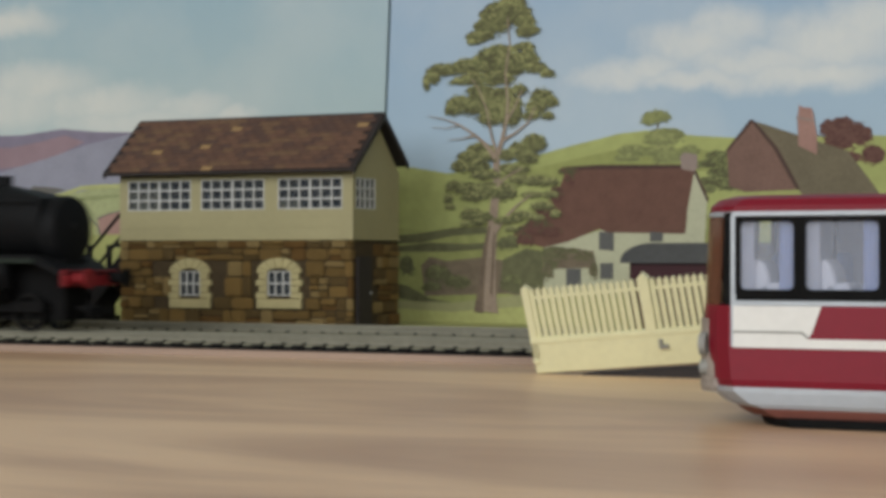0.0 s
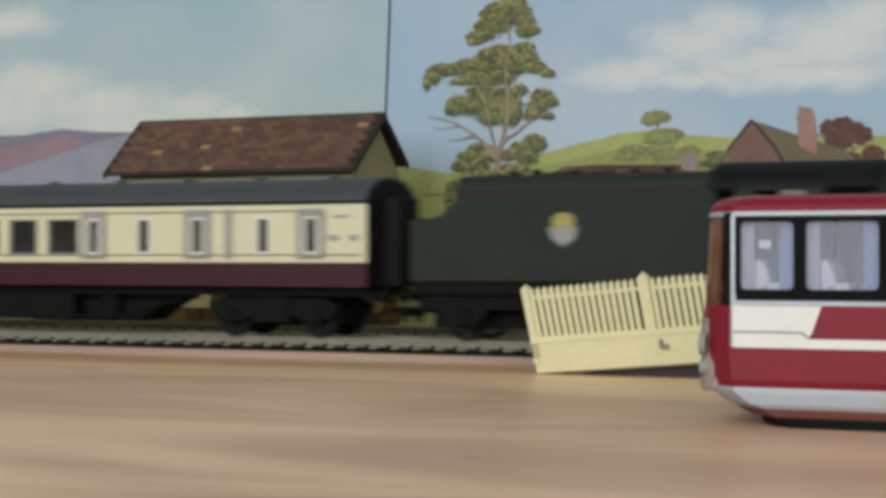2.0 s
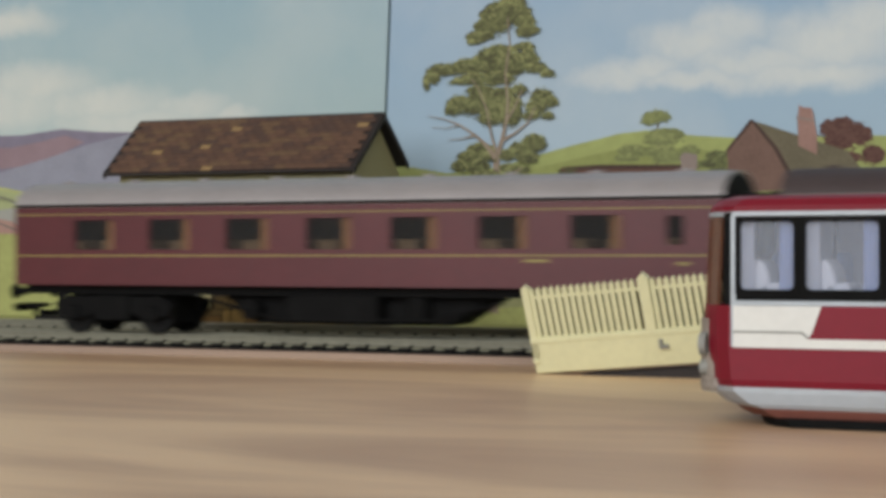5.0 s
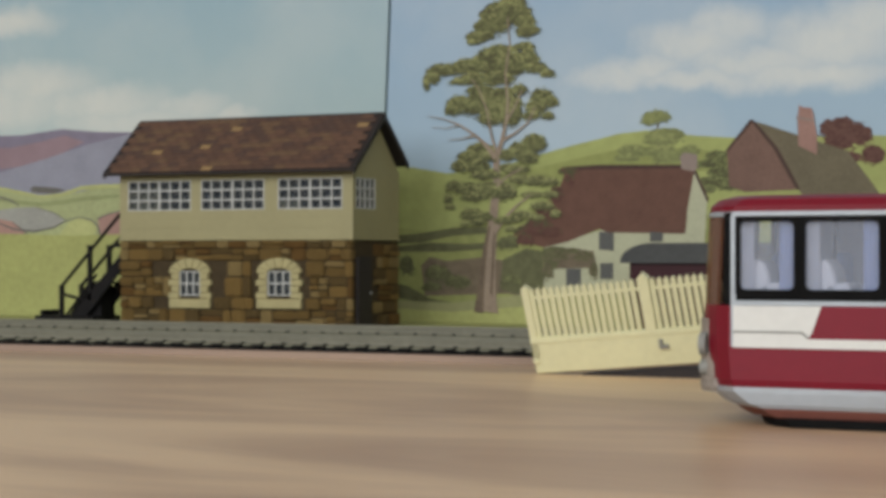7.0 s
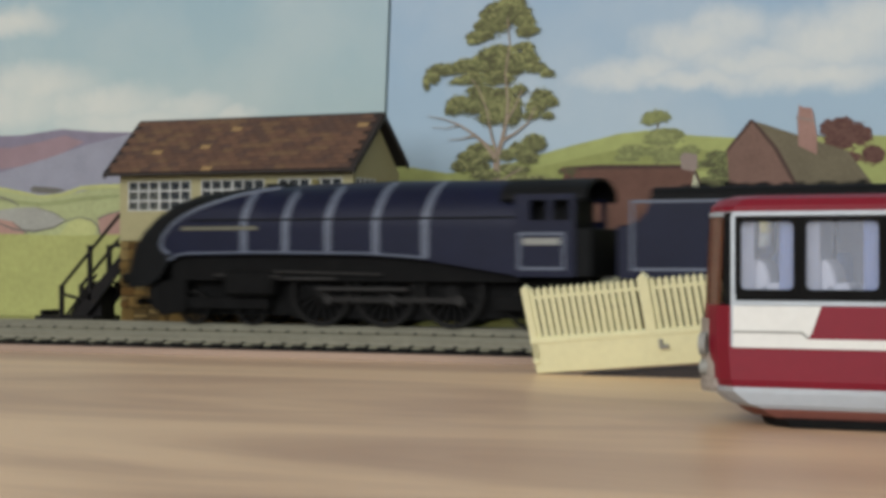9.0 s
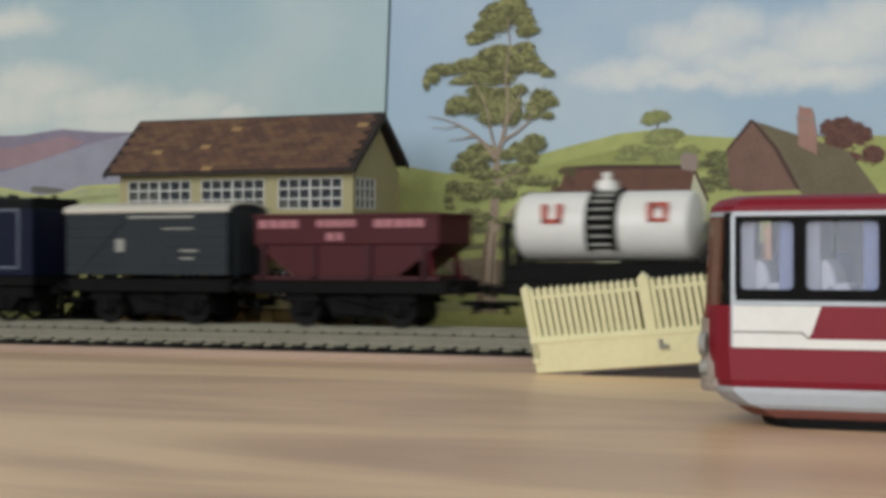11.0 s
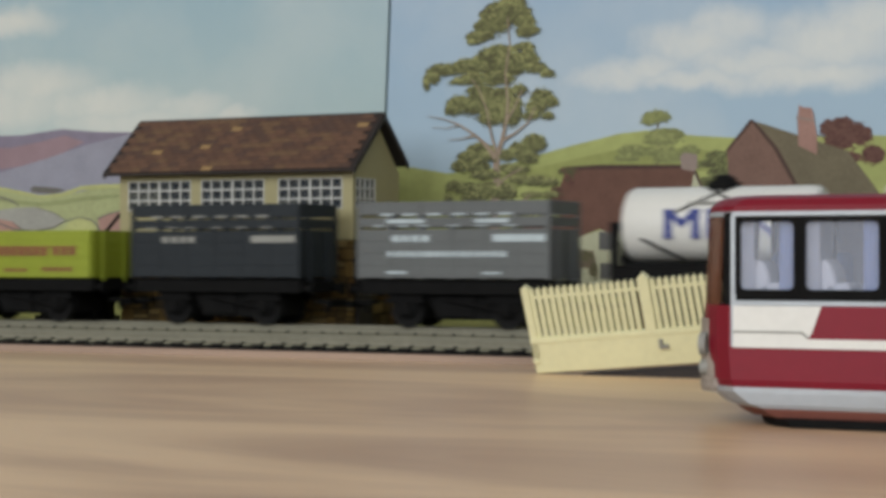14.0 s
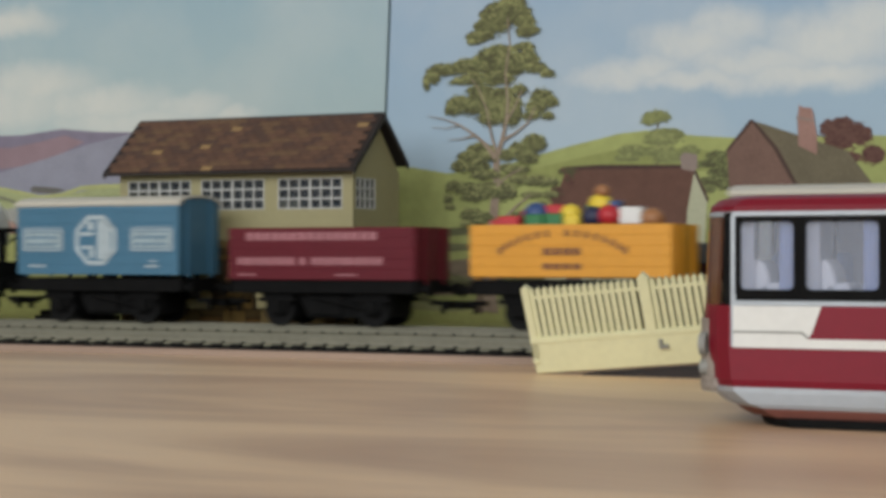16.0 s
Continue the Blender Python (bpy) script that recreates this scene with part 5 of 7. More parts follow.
def milk_tank():
    L = 80.0
    v = thing("tank_wagon", "white milk tank wagon with blue lettering", "wagon", "goods wagons in the train")
    wagon_chassis(v, L)
    r, zc = 13.0, 37.2
    tank_body(v, 3.5, 69.5, r, zc, WHITE)
    tank_frame(v, L, r, zc)
    part("filler_dome", rod((36, 0, 49.0), (36, 0, 51.8), 6.6, n=24, r2=5.6), BLACK, v, "black filler dome")
    part("dome_cap", ball((36, 0, 51.8), 4.6, s=(1, 1, 0.6)), BLACK, v)
    for s in (-1, 1):
        for a, b in (((-1, s * 10, 37), (26, s * 14.0, 25)), ((L + 1, s * 10, 38), (56, s * 14.0, 25)), ((19, s * 13.4, 39.6), (41, s * 7, 50.0)), ((52, s * 13.4, 40.4), (31, s * 7, 50.0))):
            if a[0] in (19, 52):
                bm = None
                n = 8
                for i in range(n):
                    def at(u):
                        x = a[0] + (b[0] - a[0]) * u
                        z = a[2] + (b[2] - a[2]) * u
                        return (x, s * (math.sqrt(max(0.0, (r + 0.3) ** 2 - (z - zc) ** 2))), min(z, zc + r))
                    bm = rod(at(i / n), at((i + 1) / n), 0.45, bm=bm, n=6)
                part("tie_rod", bm, BLACK, v)
            else:
                part("tie_rod", rod(a, b, 0.5, n=8), BLACK, v)
    cu = bpy.data.curves.new("lettering", "FONT")
    cu.body = "MILK"
    cu.size, cu.extrude = 0.0148, 0.0004
    cu.space_character = 1.08
    tmp = new("lettering", cu)
    me = bpy.data.meshes.new_from_object(tmp.evaluated_get(bpy.context.evaluated_depsgraph_get()))
    bpy.data.objects.remove(tmp)
    me.transform(Matrix.Rotation(radians(90), 4, "X"))
    xs = [p.co.x for p in me.vertices]
    lo, wide = min(xs), max(xs) - min(xs)
    for p in me.vertices:
        z = p.co.z + 0.0322
        p.co = ((0.0190 + (p.co.x - lo) / wide * 0.0405), p.co.y * 2.4 - 0.0124, z)
    bold = bmesh.new()
    for k in (-0.45, 0.0, 0.45):
        me.transform(Matrix.Translation((k * MM, 0, 0)))
        bold.from_mesh(me)
        me.transform(Matrix.Translation((-k * MM, 0, 0)))
    bold.to_mesh(me)
    bold.free()
    me.materials.append(INKBLUE)
    ob = new("lettering", me)
    ob.parent = v
    ob["label"] = "blue capital lettering"
    bars(v, LINEGREY, -11.6, word_bars(27, 55, 43.8, 44.8, 12, seed=31), thick=0.5)
    return v


def dairy_tank():
    L = 80.0
    v = thing("tank_wagon", "white tank wagon with black ladder and red lettering", "wagon", "goods wagons in the train")
    wagon_chassis(v, L)
    r, zc = 12.3, 36.8
    tank_body(v, 4, 66.0, r, zc, WHITE)
    tank_frame(v, L, r, zc)
    part("filler_dome", rod((34, 0, 48), (34, 0, 53), 4.6, n=24, r2=3.6), WHITE, v)
    part("dome_cap", rod((34, 0, 53), (34, 0, 56), 1.6, n=16), WHITE, v)
    lad = None
    for x in (31.2, 40.8):
        for i in range(10):
            a0, a1 = radians(100 + i * 12), radians(112 + i * 12)
            lad = rod((x, (r + 0.8) * math.cos(a0), zc + (r + 0.8) * math.sin(a0)), (x, (r + 0.8) * math.cos(a1), zc + (r + 0.8) * math.sin(a1)), 1.0, bm=lad, n=6)
    ladder = part("ladder", lad, BLACK, v, "black access ladder")
    part("ladder_back", loft([[(x, (r + k) * math.cos(radians(a)), zc + (r + k) * math.sin(radians(a))) for k in (0.15, 0.4) for a in ((range(100, 225, 12)) if k == 0.15 else range(220, 99, -12))] for x in (31.4, 40.6)]), BLACK, ladder)
    for i in range(8):
        a = radians(112 + i * 14)
        part("rung", rod((31.4, (r + 0.9) * math.cos(a), zc + (r + 0.9) * math.sin(a)), (40.6, (r + 0.9) * math.cos(a), zc + (r + 0.9) * math.sin(a)), 0.55, n=6), LINEGREY, ladder)
    y = -11.9
    bars(v, INKRED, y, [(14, 16, 38, 44.6), (19.6, 21.6, 38, 44.6), (14, 21.6, 37.6, 39.4)], "red_block", 0.9)
    bars(v, INKRED, y, [(53, 55, 38, 44.8), (54, 59, 43.4, 44.8), (54, 59, 38, 39.4), (58.6, 60.4, 38, 44.8)], "red_block", 0.9)
    return v


def hopper():
    L = 82.0
    v = thing("hopper_wagon", "dark maroon hopper wagon with white lettering", "wagon", "goods wagons in the train")
    wagon_chassis(v, L)
    part("hopper_top", box(2, L - 3, -14.5, 14.5, 30.5, 41.6, 0.4), HOPPERRED, v)
    part("hopper_rim", box(1.4, L - 2.4, -15, 15, 40.6, 42.0, 0.2), HOPPERRED, v)
    part("hopper_slope", prism([(2, 30.6), (L - 3, 30.6), (L - 22, 17.6), (20, 17.6)], -13.6, 13.6, "y"), HOPPERRED, v)
    for s in (-1, 1):
        for x in (6, 28, 51, 73):
            part("rib", prism([(x - 0.8, 17.6), (x + 0.8, 17.6), (x + 0.8, 30.5), (x - 0.8, 30.5)], s * 14.0 - 0.7, s * 14.0 + 0.7, "y"), CRIMSON, v)
        part("side_sill", box(2, L - 3, s * 13.8 - 0.9, s * 13.8 + 0.9, 17.2, 19.0, 0.2), CRIMSON, v)
        for x in (4, L - 6):
            part("ladder_stanchion", rod((x, s * 12, 17.4), (x - 3 if x > 40 else x + 3, s * 12, 31), 0.7, n=6), MAROON, v)
    # Dark sheet on the solid top stands in for the shaded hollow.
    part("inside", box(4, L - 5, -12.5, 12.5, 41.5, 42.05), SHADE_IN, v)
    bars(v, INKPINK, -14.6, word_bars(4, 22, 36.8, 39.8, 4, 0.2, 41) + word_bars(29, 46, 37, 39.8, 5, 0.2, 42) + word_bars(53, 74, 36.8, 39.8, 5, 0.2, 43))
    bars(v, INKPINK, -14.6, word_bars(33, 41, 32, 35, 2, seed=44))
    return v


def van(label, material, roof, L, z0, z1):
    """Covered van: boarded body, door, end posts and an arched roof."""
    v = thing("covered_van", label, "wagon", "goods wagons in the train")
    wagon_chassis(v, L)
    part("body", box(0, L, -W_BODY / 2, W_BODY / 2, z0, z1, 0.3), material, v)
    n = 7
    for i in range(n):
        a = z0 + i * (z1 - z0) / n
        for s in (-1, 1):
            part("side_plank", box(0.1, L - 0.1, s * W_BODY / 2 - 0.2, s * W_BODY / 2 + 0.2, a + 0.05, a + (z1 - z0) / n - 0.06, 0.08), material, v)
    arch = arc(0, z1 - 0.6, W_BODY / 2 + 0.8, 3.4, 0, 180, 14)
    part("end_arch", prism(arc(0, z1 - 0.7, W_BODY / 2 - 0.4, 2.8, 0, 180, 14), 0.02, L - 0.02, "x"), material, v)
    inner = [(y * 0.96, z - 0.9) for y, z in arch][::-1]
    part("roof", prism(arch + inner, -0.9, L + 0.9, "x"), roof, v, "pale arched roof" if roof is OFFWHITE else "")
    for s in (-1, 1):
        part("door", box(L / 2 - 9, L / 2 + 9, s * W_BODY / 2 - 0.3, s * W_BODY / 2 + 0.32, z0 + 0.4, z1 - 1, 0.12), material, v)
    for x, s in ((0, -1), (L, 1)):
        for y in (-8, 8):
            part("end_post", box(min(x, x + s * 0.9), max(x, x + s * 0.9), y - 0.9, y + 0.9, z0 - 1, z1 + 1.6, 0.15), material, v)
    return v


def blue_van():
    v = van("mid blue covered van with white emblem panels and roof", SKYBLUE, OFFWHITE, 77.0, 19.0, 47.4)
    y = -W_BODY / 2 - 0.35
    for a, b in ((3, 22.5), (55, 74.5)):
        bars(v, INKWHITE, y, [(a, b, 36.2, 36.8), (a, b, 28.4, 29.0), (a, a + 0.6, 29, 36.2), (b - 0.6, b, 29, 36.2), (a, b, 37.4, 37.7)], "panel_border")
        bars(v, PANELWHITE, y, [(a + 1.0, b - 1.0, 29.5, 35.7)], "notice_panel")
        bars(v, SKYBLUE, y - 0.15, word_bars(a + 2.0, b - 2.0, 30.6, 31.4, 6, 0.3, 51) + word_bars(a + 2.0, b - 2.0, 33.2, 34.2, 5, 0.3, 52))
    ring = bmesh.new()
    for i in range(8):
        a0, a1 = radians(22.5 + i * 45), radians(22.5 + (i + 1) * 45)
        prism([(38.5 + q * math.cos(a), 32.6 + q * math.sin(a)) for q, a in ((10.6, a0), (10.6, a1), (8.8, a1), (8.8, a0))], y - 0.25, y + 0.5, "y", bm=ring)
    part("round_emblem", ring, INKWHITE, v, "white eight-sided emblem")
    bars(v, INKWHITE, y, [(39.2, 43.4, 25, 40.4), (43.4, 45.8, 27, 38.4), (31, 37.6, 34.4, 35.8), (31.5, 37.6, 29.2, 30.4), (35.4, 37.6, 25.6, 29), (34.6, 37.6, 36.6, 40)], "emblem_bar")
    bars(v, INKWHITE, y, [(6, 14, 22, 22.8), (62, 68, 22, 22.8), (64, 67, 24, 24.6)])
    return v


def dark_van():
    v = van("black goods van with white roof and faint lettering", SLATE, OFFWHITE, 75.0, 19.0, 44.6)
    bars(v, LINEGREY, -W_BODY / 2 - 0.35, [(30, 60, 41.0, 42.0), (46, 60, 36.6, 37.2), (54, 62, 28, 28.8), (54, 60, 25, 25.8), (24, 28, 28, 33)])
    for s in (-1, 1):
        part("diagonal_brace", rod((6, s * 14.6, 20), (28, s * 14.6, 40), 0.6, n=6), SLATE, v)
    return v


def tail_van():
    return van("grey covered van with a pale roof", GREY, OFFWHITE, 76.0, 19.0, 47.6)


def red_wagon():
    L = 78.5
    v = open_wagon("open_wagon", "dark maroon open wagon with pale lettering", L, 17.6, 37.0, MAROON, 5)
    bars(v, INKPINK, SIDE, word_bars(8, 64, 32.2, 35.2, 15, 0.2, 61))
    bars(v, INKPINK, SIDE, word_bars(4, 29, 23.0, 25.8, 9, 0.2, 62) + word_bars(31, 34, 23, 25.8, 1, seed=63) + word_bars(36, 66, 23.0, 25.8, 10, 0.2, 64))
    bars(v, INKPINK, SIDE, [(4, 12, 19, 19.6), (46, 55, 19, 19.6)])
    return v


def orange_wagon():
    L = 75.0
    v = open_wagon("open_wagon", "orange open wagon with arched brown lettering", L, 19.0, 37.4, ORANGE, 5)
    bm = bmesh.new()
    n = 16
    for i in range(n):
        if i == 7:
            continue
        a = radians(150 - i * 120 / (n - 1))
        cx, cz = 35 + 27 * math.cos(a), 22 + 12.4 * math.sin(a)
        box(cx - 0.7, cx + 0.7, SIDE - 0.25, SIDE + 0.4, cz - 1.2, cz + 1.2, bm=bm)
        box(cx - 0.7, cx + 0.9, SIDE - 0.25, SIDE + 0.4, cz + (0.4 if i % 2 else -1.2), cz + (1.2 if i % 2 else -0.4), bm=bm)
    part("lettering", bm, INKBROWN, v)
    bars(v, INKBROWN, SIDE, word_bars(28, 43, 26.6, 29.2, 4, 0.2, 71) + word_bars(28, 43, 21.6, 23.8, 4, 0.2, 72))
    return v


def toy_load():
    """Bright parcels and toys heaped in the orange wagon."""
    v = thing("toy_load", "heap of small bright toys and parcels in the wagon", "toys")
    cols = {"red": tone(178, 40, 48), "blue": tone(52, 74, 120), "green": tone(40, 110, 62), "yellow": tone(216, 190, 60), "white": tone(215, 215, 212), "brown": tone(150, 104, 66), "navy": tone(38, 42, 70)}
    mats = {k: mat("toy_" + k, c, 0.45) for k, c in cols.items()}
    part("parcel_bed", box(3, 72, -12, 12, 29.5, 36.6, 0.5), mats["brown"], v)
    for k, kind, x, y, z, r in (("red", "b", 13, -8, 37.6, 4.2), ("red", "b", 8, -6, 37.2, 3), ("blue", "s", 21, -4, 41.2, 4.6), ("green", "b", 23, -9, 38.6, 3.6), ("red", "b", 28, -2, 42.2, 3.4),
                             ("green", "b", 30, -8, 39, 3.4), ("yellow", "s", 35, -6, 41.2, 3.8), ("yellow", "b", 37, -9, 38.6, 3.0), ("navy", "s", 44, -8, 40, 4.2), ("yellow", "s", 45, -3, 44.6, 4.2),
                             ("green", "s", 42, -2, 42.4, 3.2), ("red", "s", 50, -8, 40.4, 4.2), ("blue", "b", 49, -2, 43.4, 3.4), ("brown", "s", 46, -4, 49.2, 2.7), ("white", "b", 58, -6, 40.6, 4.0), ("brown", "s", 65, -6, 39.2, 4.2),
                             ("red", "b", 17, 4, 40, 4), ("yellow", "b", 56, 3, 40, 4)):
        if kind == "s":
            part("toy_ball", ball((x, y, z), r, s=(1.05, 0.9, 0.95)), mats[k], v, smooth=True)
        else:
            part("parcel", box(x - r, x + r, y - r * 0.8, y + r * 0.8, z - r * 0.8, z + r * 0.7, 0.5), mats[k], v)
    return v


# ---- coaches ----
def coach(label, L, side_lo, side_hi, roofm, wins, zb, lines=(), upper=None, waist=25.0, seat=SEAT, gutterm=BLACK):
    """Bogie coach: walls with real openings, arched roof, corridor ends, bogies."""
    v = thing("railway_coach", label, "railway coach", "coaches in the train")
    W, z0, z1 = 35.0, 16.5, 43.4
    holes = [(a, b, p, q) for a, b, p, q in wins]
    for s in (-1, 1):
        y = s * (W / 2 - 0.5)
        part("lower_side", box(0, L, y - 0.5, y + 0.5, z0, waist), side_lo, v)
        part("upper_side", holed(0, L, waist, z1 - (2.6 if upper else 0), holes, y - 0.5, y + 0.5), side_hi, v)
        if upper:
            part("cantrail_band", box(0, L, y - 0.5, y + 0.5, z1 - 2.6, z1), upper, v)
        for a, b, p, q in holes:
            pane = part("window_pane", box(a, b, y - 0.1 - s * 0.25, y + 0.1 - s * 0.25, p, q), PANE_COACH, v)
            if b - a > 10 and zb:
                part("vent_bar", box(a, b, y - 0.55, y + 0.55, q - (q - p) * 0.40, q - (q - p) * 0.33), side_hi, pane)
                part("vent_light", box(a + 0.2, b - 0.2, y - 0.1, y + 0.1, q - (q - p) * 0.33, q - 0.3), VENT, pane)
        for a, b, p, q, m in lines:
            part("lining_strip", box(a, b, s * W / 2 - 0.1, s * W / 2 + 0.13, p, q), m, v)
    part("coach_floor", box(1, L - 1, -W / 2 + 1, W / 2 - 1, z0, z0 + 1.2), SHADE_IN, v)
    i = 6.0
    while i < L - 10:
        part("seat", box(i, i + 7, -W / 2 + 2, W / 2 - 2, z0 + 1.2, 31.5, 0.5), seat, v)
        i += 14.0
    part("partition", box(2, L - 2, 1.5, 2.5, z0 + 1.2, z1), SHADE_IN, v)
    arch = arc(0, z1 - 0.3, W / 2 + 0.3, 8.6, 0, 180, 20)
    inner = [(y * 0.95, z - 1.2) for y, z in arch][::-1]
    part("roof", prism(arch + inner, 0, L, "x"), roofm, v, smooth=True)
    part("gutter", box(0, L, -W / 2 - 0.35, -W / 2 + 0.2, z1 - 0.5, z1 + 0.4), gutterm, v)
    k = 12.0
    while k < L - 5:
        part("roof_vent", box(k - 1.8, k + 1.8, -4.5, -1.5, z1 + 7.4, z1 + 9.0, 0.5), roofm, v)
        k += 28.0
    for x, s in ((0.0, -1), (L, 1)):
        part("end_wall", prism([(-W / 2 + 0.2, z0), (W / 2 - 0.2, z0)] + arc(0, z1 - 0.4, W / 2 - 0.2, 7.8, 0, 180, 16), min(x - s * 1, x + s * 0.05), max(x - s * 1, x + s * 0.05), "x"), BELLOWS, v)
        part("corridor_connection", box(min(x, x + s * 6.5), max(x, x + s * 6.5), -7, 7, z0, 45, 0.5), BELLOWS, v)
        buffers(v, x, s)
        coupling(v, x, s)
    part("underframe", box(1, L - 1, -13, 13, 13.4, 16.6), BLACK, v)
    part("battery_box", box(L * 0.42, L * 0.55, -14, -6, 5, 14, 0.4), BLACK, v)
    part("centre_frame", prism([(L * 0.31, 13.6), (L * 0.70, 13.6), (L * 0.64, 4.4), (L * 0.36, 4.4)], -8, 8, "y", bev=0.3), BLACK, v)
    part("vacuum_cylinder", rod((L * 0.6, -9, 13), (L * 0.6, -9, 5.5), 4.0, n=16), BLACK, v)
    part("dynamo", rod((L * 0.36, -12, 9), (L * 0.36, -2, 9), 3.4, n=14), BLACK, v)
    part("truss_rod", rod((L * 0.3, -13, 12), (L * 0.4, -13, 6), 0.5, n=6), BLACK, v)
    part("truss_rod", rod((L * 0.4, -13, 6), (L * 0.62, -13, 6), 0.5, n=6), BLACK, v)
    part("truss_rod", rod((L * 0.62, -13, 6), (L * 0.72, -13, 12), 0.5, n=6), BLACK, v)
    for c in (37.0, L - 37.0):
        bog = part("bogie", prism([(c - 24, 10), (c - 20, 12.6), (c + 20, 12.6), (c + 24, 10), (c + 22, 6), (c + 12, 5), (c + 6, 8), (c - 6, 8), (c - 12, 5), (c - 22, 6)], -12.6, -11.2, "y", bev=0.2), BLACK, v)
        part("bogie_frame", prism([(c - 24, 10), (c - 20, 12.6), (c + 20, 12.6), (c + 24, 10), (c + 22, 6), (c - 22, 6)], 11.2, 12.6, "y"), BLACK, bog)
        part("bolster", box(c - 7, c + 7, -13.6, 13.6, 4.6, 13, 0.3), BLACK, bog)
        # Black block added to fill the inside of the bogie.
        part("brake_rigging", box(c - 22, c + 22, -6.8, 6.8, 3.6, 13.4, 0.4), BLACK, bog)
        for d in (-16, 16):
            part("axlebox", box(c + d - 2.4, c + d + 2.4, -13.8, -12.4, 4.6, 9.4, 0.4), BLACK, bog)
            wheelset(v, c + d, 6.6)
    return v


def cream_coach():
    L = 255.0
    zl, zh = 27.6, 38.2
    wide = [(19.0, 30.5), (43.9, 53.7), (60.4, 69.9), (76.6, 87.3), (101.2, 110.7), (116.6, 126.9), (132.9, 144.1)]
    thin = [(35.2, 38.8), (92.4, 96.0), (149.4, 152.8), (169.4, 173.3), (190.6, 194.2), (215.6, 219.2), (233.2, 236.8)]
    wins = sorted((a, b, zl, zh) for a, b in wide + thin)
    lines = [(0, L - 2, 26.4, 26.8, INKBLACK), (0, L - 20, 40.4, 40.8, INKBLACK)]
    v = coach("crimson and cream brake coach with a dark grey roof", L, CRIMSON, COACHCREAM, ROOFGREY, wins, False, lines, waist=24.2, seat=SHADE_IN)
    for a, b, p, q in wins:
        part("window_frame", holed(a - 0.7, b + 0.7, p - 0.6, q + 0.6, [(a, b, p, q)], -17.75, -17.3), WHITE if b - a < 5 else VENT, v, "raised window surround")
    for c in (37.0, 94.2, 151.1, 192.4, 235.0):
        door = part("door_panel", holed(c - 5.2, c + 5.2, 25.2, 41.4, [(c - 2.9, c + 2.9, 26.9, 38.9)], -17.66, -17.3), LINEGREY, v, "grey-edged door")
        part("door_hinges", box(c + 4.6, c + 5.1, -17.85, -17.5, 26, 41), DULLGREY, door)
        part("grab_rail", rod((c - 4, -17.9, 26.2), (c + 3, -17.9, 26.2), 0.3, n=6), GOLD, door)
    part("panel_strip", box(203.0, 206.0, -17.7, -17.3, 25.2, 41.4), LINEGREY, v)
    bars(v, LINEGREY, -17.5, [(243, 249, 38.4, 39.2), (241.5, 245, 31.0, 33.0), (249, 252, 31.0, 33.0)], "notice")
    return v


def grey_coach():
    L = 281.0
    zl, zh = 26.4, 40.4
    base = -518.0
    edges = [(-502.7, -484.8), (-473.8, -456.2), (-446.6, -428.6), (-418.8, -400.6), (-380.2, -361.4), (-351.6, -333.6), (-323.9, -306.4), (-296.2, -278.4)]
    wins = [(a - base, b - base, zl, zh) for a, b in edges] + [(3.6, 8.4, 29.6, 38.8), (124.8, 130.8, 30.2, 39.0), (249.5, 255.0, 30.2, 39.0)]
    lines = [(0, L, 24.7, 25.3, INKWHITE), (0, L, 40.9, 41.5, INKWHITE), (L - 17, L - 4, 19.6, 20.4, INKWHITE)]
    v = coach("blue and grey corridor coach with brown-grey roof", L, RAILBLUE, RAILGREY, ROOFBROWN, sorted(wins), True, lines, upper=RAILBLUE, waist=25.0, gutterm=DULLGREY)
    part("white_notice", box(L - 15.5, L - 3.5, -17.65, -17.4, 26.6, 33.6), INKWHITE, v, "pale square notice")
    return v


def red_coach():
    L = 252.0
    zl, zh = 28.4, 38.4
    wins = [(L - 17, L - 12, 29.5, 38)]
    x = L - 47
    while x > 14:
        wins.append((x, x + 16.0, zl, zh))
        x -= 30.0
    lines = [(0, L, 26.2, 26.6, GOLD), (0, L, 40.2, 40.5, GOLD), (L - 62, L - 54, 24.4, 25.2, GOLD), (L - 14, L - 10, 23.6, 24.4, GOLD)]
    v = coach("dark maroon corridor coach with a silver grey roof", L, COACHRED, COACHRED, ROOFLIGHT, sorted(wins), False, lines)
    for a, b, p, q in sorted(wins)[:-1]:
        part("window_blind", box(b - 3.4, b - 0.6, -16.4, -16.0, p, q), SALMON, v, "pale drawn curtain")
    return v


# ---- green express locomotive ----
DRIVERS = []   # (part, x, wheel radius, rod throw, train)


def side_rods(v, xs, r, throw, train):
    bm = box(xs[0] - 2, xs[-1] + 2, -12.3, -11.3, -0.9, 0.9, 0.2)
    for x in xs:
        rod((x, -12.6, 0), (x, -11.0, 0), 1.9, bm=bm, n=14)
    o = part("coupling_rod", bm, ROD_STEEL, v, "dull steel coupling rod")
    o.location = (0, 0, r * MM)
    DRIVERS.append((o, 0.0, r, throw, train))


